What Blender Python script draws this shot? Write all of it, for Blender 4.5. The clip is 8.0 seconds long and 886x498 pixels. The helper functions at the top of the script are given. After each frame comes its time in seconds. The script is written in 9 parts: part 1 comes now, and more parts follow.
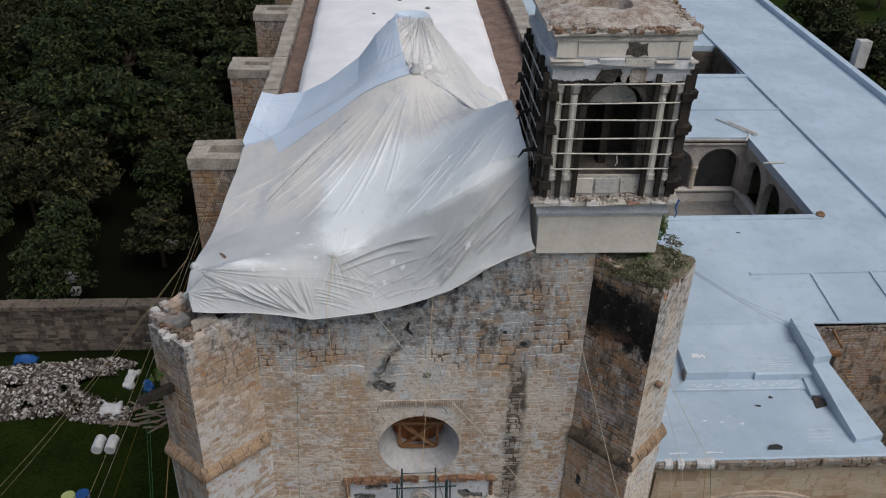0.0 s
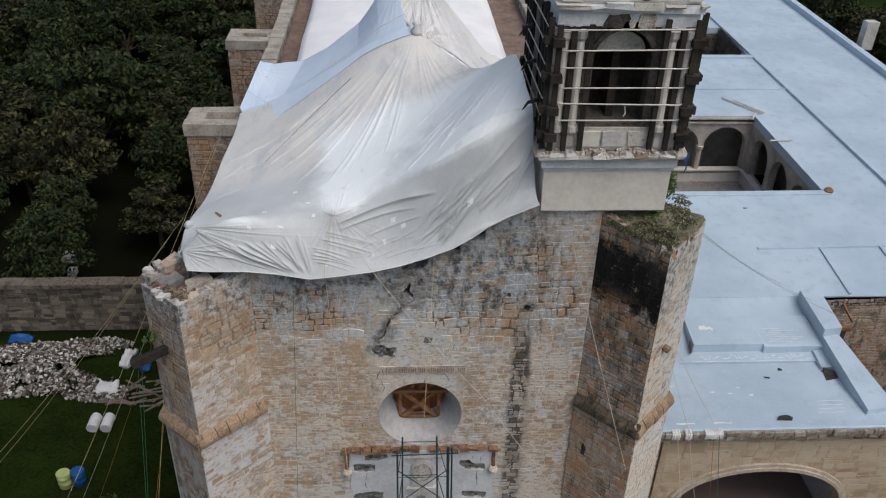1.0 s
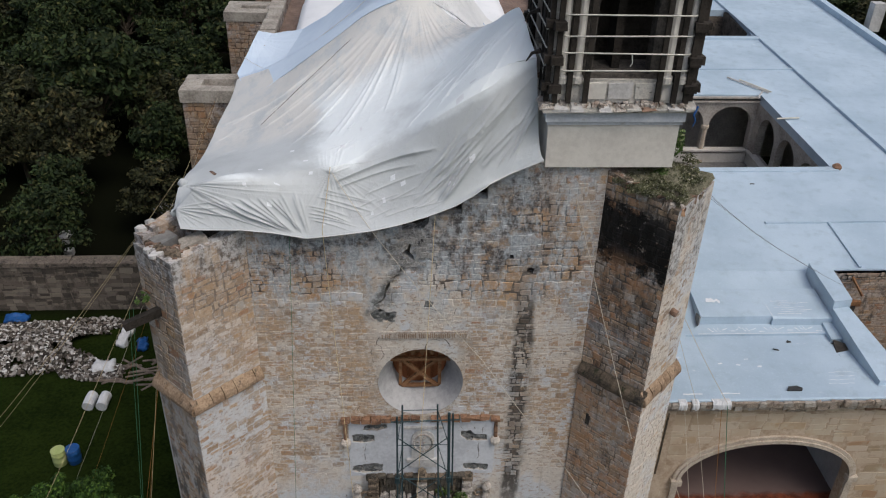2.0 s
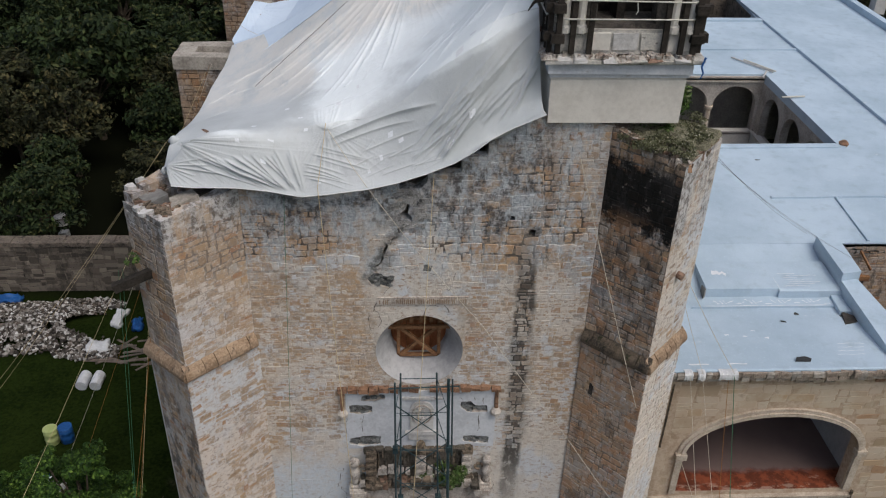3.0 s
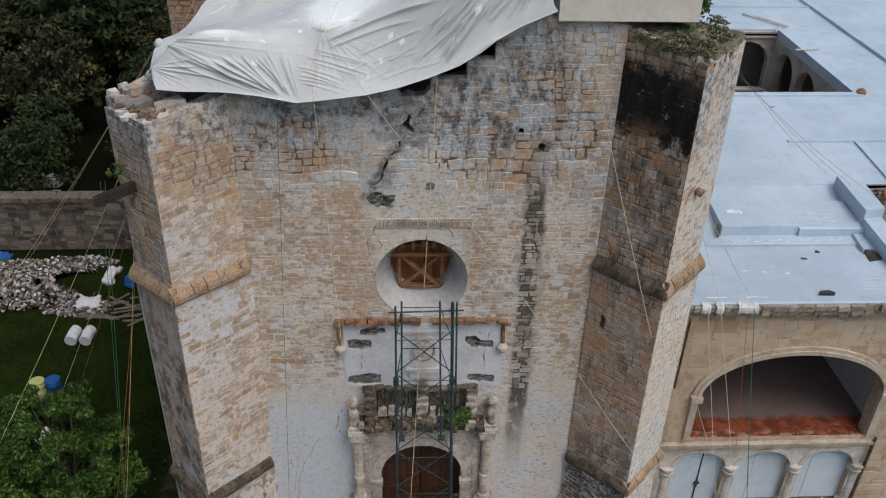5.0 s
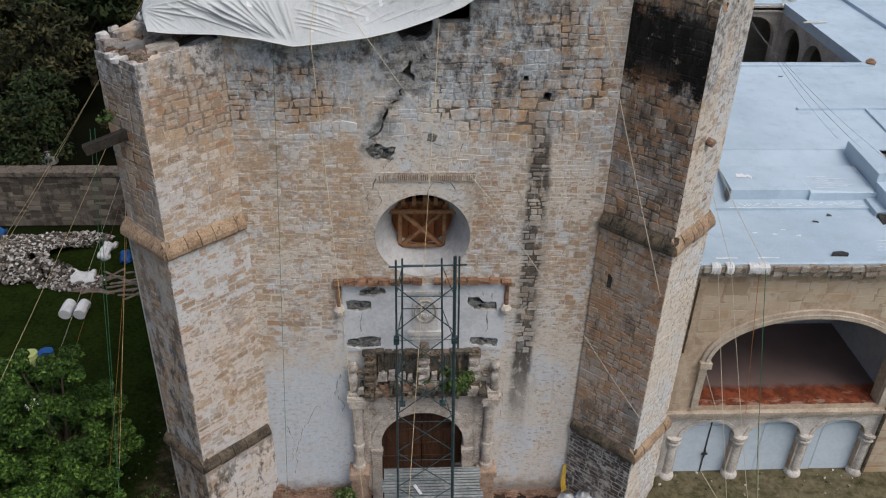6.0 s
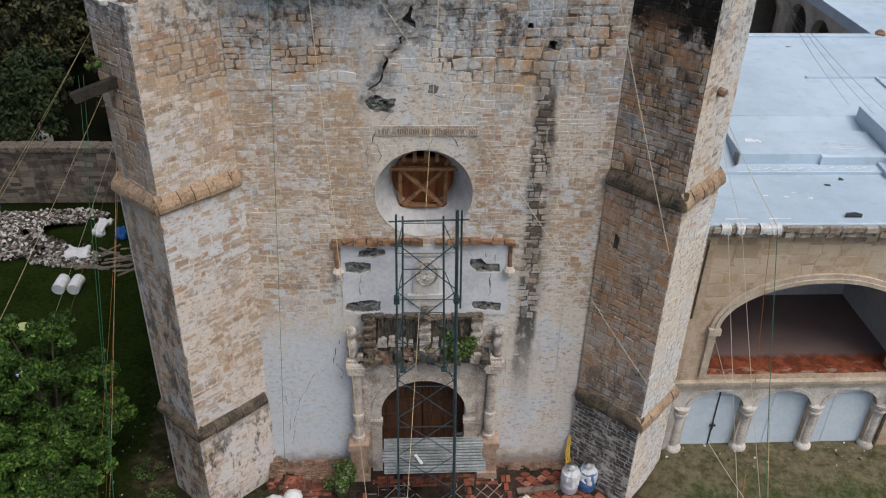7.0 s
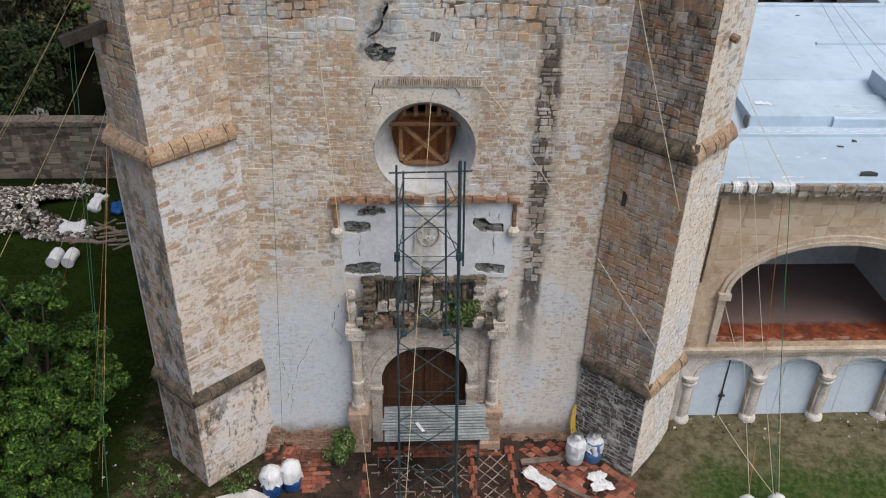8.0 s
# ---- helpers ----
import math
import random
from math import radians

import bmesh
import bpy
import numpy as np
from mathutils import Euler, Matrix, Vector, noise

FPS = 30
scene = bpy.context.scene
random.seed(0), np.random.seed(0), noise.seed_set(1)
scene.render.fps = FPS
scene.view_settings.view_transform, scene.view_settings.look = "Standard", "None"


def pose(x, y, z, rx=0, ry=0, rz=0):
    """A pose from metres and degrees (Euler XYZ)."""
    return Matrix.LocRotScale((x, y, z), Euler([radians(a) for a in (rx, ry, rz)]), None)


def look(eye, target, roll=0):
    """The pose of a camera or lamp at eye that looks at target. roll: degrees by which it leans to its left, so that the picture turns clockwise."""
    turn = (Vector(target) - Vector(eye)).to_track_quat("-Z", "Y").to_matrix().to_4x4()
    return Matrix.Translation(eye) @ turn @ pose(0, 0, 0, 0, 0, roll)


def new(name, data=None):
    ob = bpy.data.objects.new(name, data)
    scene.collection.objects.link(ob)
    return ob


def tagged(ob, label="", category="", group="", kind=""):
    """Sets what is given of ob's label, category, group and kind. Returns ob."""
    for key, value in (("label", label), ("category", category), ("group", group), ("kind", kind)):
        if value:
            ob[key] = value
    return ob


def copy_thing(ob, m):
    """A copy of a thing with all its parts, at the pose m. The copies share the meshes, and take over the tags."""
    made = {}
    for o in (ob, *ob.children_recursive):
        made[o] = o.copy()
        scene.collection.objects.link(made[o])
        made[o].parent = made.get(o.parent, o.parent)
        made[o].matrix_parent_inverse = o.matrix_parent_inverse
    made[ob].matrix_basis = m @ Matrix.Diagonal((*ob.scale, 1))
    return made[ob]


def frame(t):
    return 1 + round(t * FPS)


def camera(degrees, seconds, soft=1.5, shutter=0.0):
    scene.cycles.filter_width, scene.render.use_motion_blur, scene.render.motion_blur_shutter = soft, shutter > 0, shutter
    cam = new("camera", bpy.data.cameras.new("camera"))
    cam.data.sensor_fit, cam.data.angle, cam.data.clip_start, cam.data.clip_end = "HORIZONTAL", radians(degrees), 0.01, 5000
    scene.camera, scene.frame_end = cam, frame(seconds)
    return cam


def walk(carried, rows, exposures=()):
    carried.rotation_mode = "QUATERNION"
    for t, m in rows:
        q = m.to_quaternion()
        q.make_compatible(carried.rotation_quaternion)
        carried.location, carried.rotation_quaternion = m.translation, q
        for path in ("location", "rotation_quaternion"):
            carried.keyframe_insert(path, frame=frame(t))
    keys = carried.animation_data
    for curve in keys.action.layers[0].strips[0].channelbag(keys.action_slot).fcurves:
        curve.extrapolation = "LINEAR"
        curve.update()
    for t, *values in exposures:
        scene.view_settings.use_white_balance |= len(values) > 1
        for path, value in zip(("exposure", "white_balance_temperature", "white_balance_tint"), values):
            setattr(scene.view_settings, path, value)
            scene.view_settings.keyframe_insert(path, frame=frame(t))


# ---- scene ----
cam = camera(55.2, 8.0, soft=1.15)
PATH = [
    (0, (-0.884, -19.886, 30.396), (-0.762, -18.194, 29.337), 1.7),
    (0.5, (-0.873, -19.868, 29.754), (-0.754, -18.177, 28.693), 1.7),
    (1, (-0.863, -19.871, 29.068), (-0.744, -18.18, 28.006), 1.7),
    (1.5, (-0.84, -19.878, 28.429), (-0.724, -18.188, 27.365), 1.7),
    (3, (-0.739, -19.854, 26.536), (-0.626, -18.165, 25.472), 1.67),
    (3.5, (-0.719, -19.827, 25.913), (-0.608, -18.139, 24.847), 1.65),
    (4, (-0.717, -19.810, 25.275), (-0.607, -18.121, 24.209), 1.63),
    (4.5, (-0.725, -19.808, 24.623), (-0.615, -18.119, 23.557), 1.62),
    (6, (-0.734, -19.805, 22.585), (-0.626, -18.119, 21.516), 1.6),
    (6.5, (-0.743, -19.800, 21.916), (-0.634, -18.113, 20.846), 1.59),
    (7, (-0.746, -19.770, 21.273), (-0.638, -18.084, 20.202), 1.58),
    (7.5, (-0.748, -19.740, 20.621), (-0.641, -18.055, 19.549), 1.56),
    (8, (-0.735, -19.724, 19.989), (-0.630, -18.040, 18.914), 1.53),
]
EXPOSURE = [(0.0, -0.25), (0.5, -0.14), (1.0, -0.06), (1.5, -0.04), (3.0, -0.04), (3.5, 0.04), (4.0, 0.06), (4.5, 0.05), (6.0, 0.14), (6.5, 0.22), (7.0, 0.25), (7.5, 0.28), (8.0, 0.42)]
walk(cam, [(t, look(eye, target, roll)) for t, eye, target, roll in PATH], EXPOSURE)

# ---- world and sun: bright overcast sky, soft light from the front right ----
SUN_AZ, SUN_EL = 140.0, 60.0  # compass degrees from +y towards +x, and height
world = bpy.data.worlds.new("overcast_sky")
scene.world = world
world.use_nodes = True
wn = world.node_tree.nodes
sky = wn.new("ShaderNodeTexSky")
sky.sky_type, sky.sun_disc = "NISHITA", False
sky.sun_elevation, sky.sun_rotation = radians(SUN_EL), radians(SUN_AZ)
sky.air_density, sky.dust_density, sky.ozone_density = 1.0, 4.0, 1.0
haze = wn.new("ShaderNodeHueSaturation")
haze.inputs["Saturation"].default_value = 0.85
world.node_tree.links.new(sky.outputs[0], haze.inputs["Color"])
world.node_tree.links.new(haze.outputs[0], wn["Background"].inputs["Color"])
wn["Background"].inputs["Strength"].default_value = 0.128
sun = new("sun", bpy.data.lights.new("sun", "SUN"))
sun.data.energy, sun.data.angle, sun.data.color = 1.2, radians(36), (1.0, 0.955, 0.89)
_a, _e = radians(SUN_AZ), radians(SUN_EL)
sun.matrix_world = look((40 * math.sin(_a) * math.cos(_e), 40 * math.cos(_a) * math.cos(_e), 40 * math.sin(_e)), (0, 0, 0))

# ---- materials ----
class Shade:
    """A small builder for node materials in world metres."""

    def __init__(self, name, rough=0.9, metal=0.0):
        self.mat = bpy.data.materials.new(name)
        self.mat.use_nodes = True
        self.tree = self.mat.node_tree
        self.bsdf = self.tree.nodes["Principled BSDF"]
        self.bsdf.inputs["Roughness"].default_value = rough
        self.bsdf.inputs["Metallic"].default_value = metal
        self.bsdf.inputs["Specular IOR Level"].default_value = 0.25
        geo = self.tree.nodes.new("ShaderNodeNewGeometry")
        self.pos, self.island = geo.outputs["Position"], geo.outputs["Random Per Island"]
        sep = self.tree.nodes.new("ShaderNodeSeparateXYZ")
        self.link(self.pos, sep.inputs[0])
        self.x, self.y, self.z = sep.outputs
        nsep = self.tree.nodes.new("ShaderNodeSeparateXYZ")
        self.link(geo.outputs["True Normal"], nsep.inputs[0])
        self.nx, self.ny, self.nz = nsep.outputs

    def link(self, a, b):
        self.tree.links.new(a, b)

    def put(self, sock, v):
        if isinstance(v, bpy.types.NodeSocket):
            self.link(v, sock)
        elif isinstance(v, tuple) and len(v) == 3:
            sock.default_value = (*v, 1.0) if sock.type == "RGBA" else v
        else:
            sock.default_value = v

    def math(self, op, a, b=0.0, c=0.0):
        n = self.tree.nodes.new("ShaderNodeMath")
        n.operation = op
        for i, v in enumerate((a, b, c)):
            self.put(n.inputs[i], v)
        return n.outputs[0]

    def rnd(self):
        info = self.tree.nodes.new("ShaderNodeObjectInfo")
        return self.math("FRACT", self.math("ADD", info.outputs["Random"], self.island))

    def noise(self, scale, detail=4.0, rough=0.6, stretch=None, offset=0.0):
        n = self.tree.nodes.new("ShaderNodeTexNoise")
        m = self.tree.nodes.new("ShaderNodeMapping")
        m.inputs["Scale"].default_value = stretch or (1, 1, 1)
        m.inputs["Location"].default_value = (offset, offset * 0.7, -offset)
        self.link(self.pos, m.inputs[0])
        self.link(m.outputs[0], n.inputs["Vector"])
        n.inputs["Scale"].default_value, n.inputs["Detail"].default_value, n.inputs["Roughness"].default_value = scale, detail, rough
        return n.outputs["Fac"]

    def ribbed(self, a, b, scale, detail=3.0, p=3.0):
        """Sharp ridges of a noise over two given coordinates."""
        v = self.tree.nodes.new("ShaderNodeCombineXYZ")
        self.put(v.inputs[0], a)
        self.put(v.inputs[1], b)
        n = self.tree.nodes.new("ShaderNodeTexNoise")
        self.link(v.outputs[0], n.inputs["Vector"])
        n.inputs["Scale"].default_value, n.inputs["Detail"].default_value, n.inputs["Roughness"].default_value = scale, detail, 0.55
        return self.math("POWER", self.math("SUBTRACT", 1.0, self.math("ABSOLUTE", self.math("MULTIPLY_ADD", n.outputs["Fac"], 3.0, -1.5))), p)

    def step(self, v, lo, hi, out0=0.0, out1=1.0):
        n = self.tree.nodes.new("ShaderNodeMapRange")
        n.interpolation_type = "SMOOTHSTEP"
        if lo > hi:
            lo, hi, out0, out1 = hi, lo, out1, out0
        for i, q in enumerate((v, lo, hi, out0, out1)):
            self.put(n.inputs[i], q)
        return n.outputs[0]

    def band(self, v, lo, hi, soft):
        return self.math("MULTIPLY", self.step(v, lo - soft, lo + soft), self.step(v, hi - soft, hi + soft, 1.0, 0.0))

    def mul(self, *vs):
        out = vs[0]
        for v in vs[1:]:
            out = self.math("MULTIPLY", out, v)
        return out

    def add(self, a, b, k=1.0):
        return self.math("MULTIPLY_ADD", b, k, a)

    def ramp(self, fac, stops):
        n = self.tree.nodes.new("ShaderNodeValToRGB")
        e = n.color_ramp.elements
        while len(e) < len(stops):
            e.new(0.5)
        for el, (p, c) in zip(e, stops):
            el.position, el.color = p, (*c, 1.0)
        self.link(fac, n.inputs[0])
        return n.outputs[0]

    def mix(self, a, b, fac, mode="MIX"):
        n = self.tree.nodes.new("ShaderNodeMix")
        n.data_type, n.blend_type = "RGBA", mode
        self.put(n.inputs[0], fac)
        self.put(n.inputs[6], a)
        self.put(n.inputs[7], b)
        return n.outputs[2]

    def done(self, color, height=None, strength=0.4, distance=0.02, rough=None):
        self.put(self.bsdf.inputs["Base Color"], color)
        if rough is not None:
            self.put(self.bsdf.inputs["Roughness"], rough)
        if height is not None:
            b = self.tree.nodes.new("ShaderNodeBump")
            b.inputs["Strength"].default_value, b.inputs["Distance"].default_value = strength, distance
            self.link(height, b.inputs["Height"])
            self.link(b.outputs[0], self.bsdf.inputs["Normal"])
        return self.mat


def plain(name, dark, light, scale=3.0, rough=0.85, bump=0.3, dist=0.01, metal=0.0, spots=None, stretch=None):
    """Two tones over two scales of noise, with a fine relief."""
    s = Shade(name, rough, metal)
    big, fine = s.noise(scale, 5, 0.6, stretch), s.noise(scale * 9, 3, 0.6, stretch, 3.0)
    f = s.math("MULTIPLY_ADD", fine, 0.45, s.math("MULTIPLY", big, 0.62))
    col = s.ramp(s.step(f, 0.36, 0.68), [(0.0, dark), (1.0, light)])
    speck = s.noise(scale * 24, 3, 0.7, stretch, 11.0)
    col = s.mix(col, dark, s.mul(s.step(speck, 0.54, 0.70), 0.55))
    if spots:
        tone, amount = spots
        col = s.mix(col, tone, s.step(s.noise(scale * 2.3, 6, 0.7, stretch, 7.0), 0.62 - amount, 0.74 - amount))
    return s.done(col, fine, bump, dist)


STONES = [(0.0, (0.23, 0.16, 0.11)), (0.13, (0.43, 0.33, 0.245)), (0.26, (0.33, 0.265, 0.215)), (0.38, (0.50, 0.39, 0.285)), (0.50, (0.38, 0.27, 0.18)),
          (0.62, (0.43, 0.41, 0.385)), (0.74, (0.48, 0.30, 0.15)), (0.84, (0.54, 0.47, 0.39)), (0.93, (0.40, 0.215, 0.11)), (1.0, (0.30, 0.13, 0.07))]


def masonry(name, mortar=False, zone="facade"):
    """Old limewashed rubble masonry: each stone has its tone, under flaking limewash, with mould and run-off streaks."""
    s = Shade(name, 0.93)
    grain, mid, coarse = s.noise(26, 4, 0.75), s.noise(7, 5, 0.7, None, 3.0), s.noise(2.4, 4, 0.6, None, 5.0)
    blot = s.noise(2.2, 6, 0.7, None, 17.0)
    streak = s.noise(1.6, 5, 0.65, (1, 1, 0.18), 13.0)
    warm = s.step(s.noise(0.33, 4, 0.6, None, 21.0), 0.46, 0.62)
    gone = None
    if zone in ("facade", "pale"):
        # patches high up where the lime has been washed out of the joints
        rag = s.add(s.noise(1.6, 5, 0.7, None, 53.0), s.noise(5.0, 4, 0.7, None, 54.0), 0.35)
        for x0, z0, rx, rz in ((-3.5, 14.6, 1.5, 0.9), (-5.2, 14.5, 1.2, 0.9), (1.35, 14.55, 1.6, 0.95), (3.3, 16.3, 0.95, 0.65), (2.9, 14.3, 0.9, 0.9), (3.9, 14.9, 0.7, 0.8)):
            a, b = s.math("MULTIPLY_ADD", s.x, 1 / rx, -x0 / rx), s.math("MULTIPLY_ADD", s.z, 1 / rz, -z0 / rz)
            d = s.math("ADD", s.math("MULTIPLY", a, a), s.math("MULTIPLY", b, b))
            d = s.step(s.add(d, rag, 1.6), 2.35, 1.65)
            gone = d if gone is None else s.math("MAXIMUM", gone, d)
    if mortar:
        col = s.mix((0.42, 0.36, 0.295), (0.58, 0.52, 0.45), s.step(mid, 0.35, 0.65))
        col = s.mix(col, (0.13, 0.105, 0.085), s.mul(s.step(s.noise(1.1, 5, 0.7, None, 51.0), 0.46, 0.58), {"facade": 0.3, "side": 0.85}.get(zone, 0.35)))
        if zone == "side":
            # open, unpointed joints high up, where the lime has been washed out
            col = s.mix(col, (0.075, 0.06, 0.05), s.mul(s.step(s.add(s.z, s.noise(0.8, 5, 0.7, None, 53.0), 3.0), 14.2, 15.3), s.step(s.noise(1.7, 5, 0.7, None, 59.0), 0.36, 0.54), 0.93))
    else:
        col = s.mix(s.ramp(s.rnd(), STONES), (0.44, 0.355, 0.275), 0.34 if zone == "facade" else 0.0 if zone == "dark" else 0.22 if zone == "pale" else 0.1)
    if mortar and zone == "dark":
        col = s.mix(col, (0.085, 0.065, 0.05), s.step(s.z, 9.0, 12.5, 0.7, 0.8))
    if mortar and zone == "pale":
        col = s.mix(col, (0.38, 0.32, 0.275), 0.55)
    if zone == "dark" and not mortar:
        pick = s.math("FRACT", s.math("MULTIPLY", s.rnd(), 7.3))
        col = s.mix(col, (0.16, 0.115, 0.085), s.mul(s.step(pick, 0.42, 0.48), s.step(pick, 0.62, 0.56), 0.5))
        col = s.mix(col, (0.52, 0.26, 0.12), s.mul(s.step(pick, 0.72, 0.80), 0.8))
        col = s.mix(col, (0.50, 0.47, 0.43), s.mul(s.step(pick, 0.24, 0.16), 0.65))
        col = s.mix(col, (0.54, 0.39, 0.28), s.step(s.z, 13.5, 9.5, 0.2, 0.45))
    if gone is not None and not mortar:
        col = s.mix(col, (0.50, 0.29, 0.145), s.mul(gone, s.step(s.math("FRACT", s.math("MULTIPLY", s.rnd(), 9.1)), 0.35, 0.75), 0.7 if zone == "facade" else 0.25))
    # blotches of dirt, lime, ochre and grey that run over stones and joints alike
    col = s.mix(col, (0.66, 0.62, 0.56), s.mul(s.step(s.noise(5.0, 6, 0.75, None, 81.0), 0.53, 0.63), 0.55))
    col = s.mix(col, (0.19, 0.14, 0.10), s.mul(s.step(s.noise(6.5, 6, 0.75, None, 83.0), 0.54, 0.65), 0.6))
    col = s.mix(col, (0.50, 0.30, 0.15), s.mul(s.step(s.noise(1.9, 6, 0.72, None, 85.0), 0.54, 0.66), 0.42))
    col = s.mix(col, (0.44, 0.46, 0.48), s.mul(s.step(s.noise(1.3, 6, 0.72, None, 87.0), 0.53, 0.64), 0.5))
    col = s.mix(col, (0.13, 0.095, 0.07), s.mul(s.step(grain, 0.57, 0.70), 0.5))
    ochre = s.math("MAXIMUM", s.math("MAXIMUM", warm, s.mul(s.band(s.x, 0.6, 4.6, 0.7), s.band(s.z, 12.8, 16.6, 0.8), s.step(s.noise(1.1, 5, 0.7, None, 56.0), 0.42, 0.56))), s.mul(s.band(s.x, -6.0, -1.0, 0.8), s.band(s.z, 9.6, 14.2, 1.0), s.step(s.noise(0.9, 5, 0.7, None, 55.0), 0.38, 0.55)))
    col = s.mix(col, (0.50, 0.33, 0.18), s.mul(ochre, s.step(mid, 0.30, 0.58), s.step(s.x, 5.0, 6.0, 0.52 if zone == "facade" else 0.36, 0.12)))
    # limewash that has partly flaked off
    patch = s.add(s.noise(0.38, 6, 0.65, (1, 1, 0.7), 2.0), s.noise(6.0, 6, 0.76, (0.9, 0.9, 1.55), 9.0), 0.74)
    if not mortar:
        # each stone holds the wash better or worse
        patch = s.add(s.math("ADD", patch, -0.175), s.math("FRACT", s.math("MULTIPLY", s.rnd(), 13.7)), 0.32)
    if gone is not None:
        patch = s.add(patch, gone, -0.2)
    if zone == "facade":
        low = s.step(s.z, 3.0, 11.0, 0.26, 0.035)
        wash = s.step(s.math("ADD", patch, low), 0.84, 0.985)
        wash = s.mul(wash, s.step(s.z, 15.0, 16.5, 0.9, 0.5))
        # plaster left round the window and in the middle bay, and the bluish coat beside the portal
        bay = s.mul(s.band(s.add(s.x, s.noise(0.9, 4, 0.6, None, 91.0), 1.4), -0.7, 1.7, 0.35), s.band(s.z, 10.6, 15.6, 0.7))
        coat = s.mul(s.step(s.add(s.z, s.noise(0.8, 5, 0.65, None, 93.0), 3.2), 9.0, 7.2), s.step(s.z, 0.5, 0.9), s.step(s.x, 0.0, 2.5, 1.0, 0.4))
        wash = s.math("MAXIMUM", wash, s.mul(s.math("MAXIMUM", bay, coat), s.step(s.noise(2.6, 6, 0.72, None, 95.0), 0.36, 0.5), 0.92))
    elif zone == "pale":
        side = s.step(s.x, -5.5, 5.0, 0.07, 0.145)
        low = s.step(s.z, 9.0, 12.0, 0.10, 0.0)
        wash = s.mul(s.step(s.add(s.math("ADD", patch, side), low), 0.885, 1.03), 0.88)
    else:
        wash = s.mul(s.step(patch, 0.92, 1.07), 0.45)
    lime = s.mix((0.675, 0.63, 0.565), (0.62, 0.66, 0.70), s.step(s.noise(0.6, 5, 0.65, None, 31.0), 0.47, 0.60))
    if zone == "facade":
        lime = s.mix(lime, (0.55, 0.645, 0.735), s.mul(s.step(s.z, 6.6, 4.8), s.step(s.x, 0.5, -1.5, 0.15, 0.85)))
    if zone == "pale":
        lime = s.mix(lime, (0.665, 0.60, 0.565), s.mul(s.step(s.x, 0.0, -1.0), 0.45))
        lime = s.mix(lime, (0.62, 0.68, 0.74), s.mul(s.step(s.x, 0.0, -1.0), s.band(s.add(s.z, blot, 1.5), 9.3, 12.0, 0.5), 0.8))
    lime = s.mix(lime, (0.47, 0.43, 0.39), s.mul(s.step(mid, 0.5, 0.7), 0.5))
    col = s.mix(col, lime, s.mul(wash, 0.88))
    if zone in ("facade", "pale"):
        # short flecks of bare stone and dirt where the wash has worn through
        fleck = s.noise(7.5, 5, 0.74, (0.9, 0.9, 1.5), 131.0)
        col = s.mix(col, s.mix((0.36, 0.25, 0.17), (0.27, 0.235, 0.21), s.step(s.noise(1.2, 4, 0.6, None, 133.0), 0.4, 0.6)), s.mul(s.step(fleck, 0.535, 0.605), s.step(s.noise(0.6, 4, 0.6, None, 135.0), 0.36, 0.6, 0.45, 0.9), s.math("MULTIPLY_ADD", coat, -0.55, 1.0) if zone == "facade" else 1.0))
        col = s.mix(col, (0.68, 0.645, 0.60), s.mul(s.step(s.noise(8.5, 5, 0.74, (0.9, 0.9, 1.5), 137.0), 0.56, 0.65), 0.55))
    if gone is not None and mortar:
        col = s.mix(col, (0.07, 0.055, 0.045), s.mul(gone, s.step(s.noise(3.4, 5, 0.75, None, 139.0), 0.32, 0.52), 0.92 if zone == "facade" else 0.55))
    # run-off streaks and mould with ragged edges
    if zone == "facade":
        top = s.mul(s.step(s.add(s.z, streak, 3.4), 15.9, 16.8), s.step(s.add(s.math("ABSOLUTE", s.math("ADD", s.x, 0.6)), streak, -2.4), 3.6, 2.2), s.step(blot, 0.36, 0.55, 0.1, 1.0))
        grey = s.mix((0.055, 0.06, 0.066), (0.40, 0.41, 0.42), s.step(s.noise(4.5, 6, 0.75, None, 23.0), 0.43, 0.62))
        col = s.mix(col, grey, s.mul(top, 0.88))
        bloom = s.mul(s.step(s.add(s.z, blot, 2.0), 13.4, 14.8), s.step(s.noise(1.5, 6, 0.75, (1, 1, 0.6), 101.0), 0.47, 0.58))
        col = s.mix(col, s.mix((0.36, 0.40, 0.43), (0.60, 0.64, 0.67), s.step(s.noise(9.0, 5, 0.75, None, 103.0), 0.42, 0.6)), s.mul(bloom, 0.72))
        # sooty margin of the settlement crack
        seam = s.add(s.add(s.x, s.z, -0.6), s.noise(2.2, 5, 0.7, None, 63.0), 0.7)
        soot = s.mul(s.band(seam, -9.22, -8.94, 0.12), s.band(s.z, 13.0, 15.0, 0.25), s.step(s.noise(5.0, 6, 0.75, None, 65.0), 0.38, 0.56))
        col = s.mix(col, (0.075, 0.08, 0.075), s.mul(soot, 0.85))
        halo = s.mul(s.band(s.add(s.x, s.noise(1.4, 5, 0.65, None, 143.0), 0.6), 2.95, 3.7, 0.28), s.step(s.z, 13.6, 15.2, 1.0, 0.0), s.step(s.z, 1.5, 5.0), s.step(s.noise(1.8, 6, 0.72, (1, 1, 0.35), 145.0), 0.36, 0.6))
        col = s.mix(col, (0.25, 0.235, 0.215), s.mul(halo, 0.6))
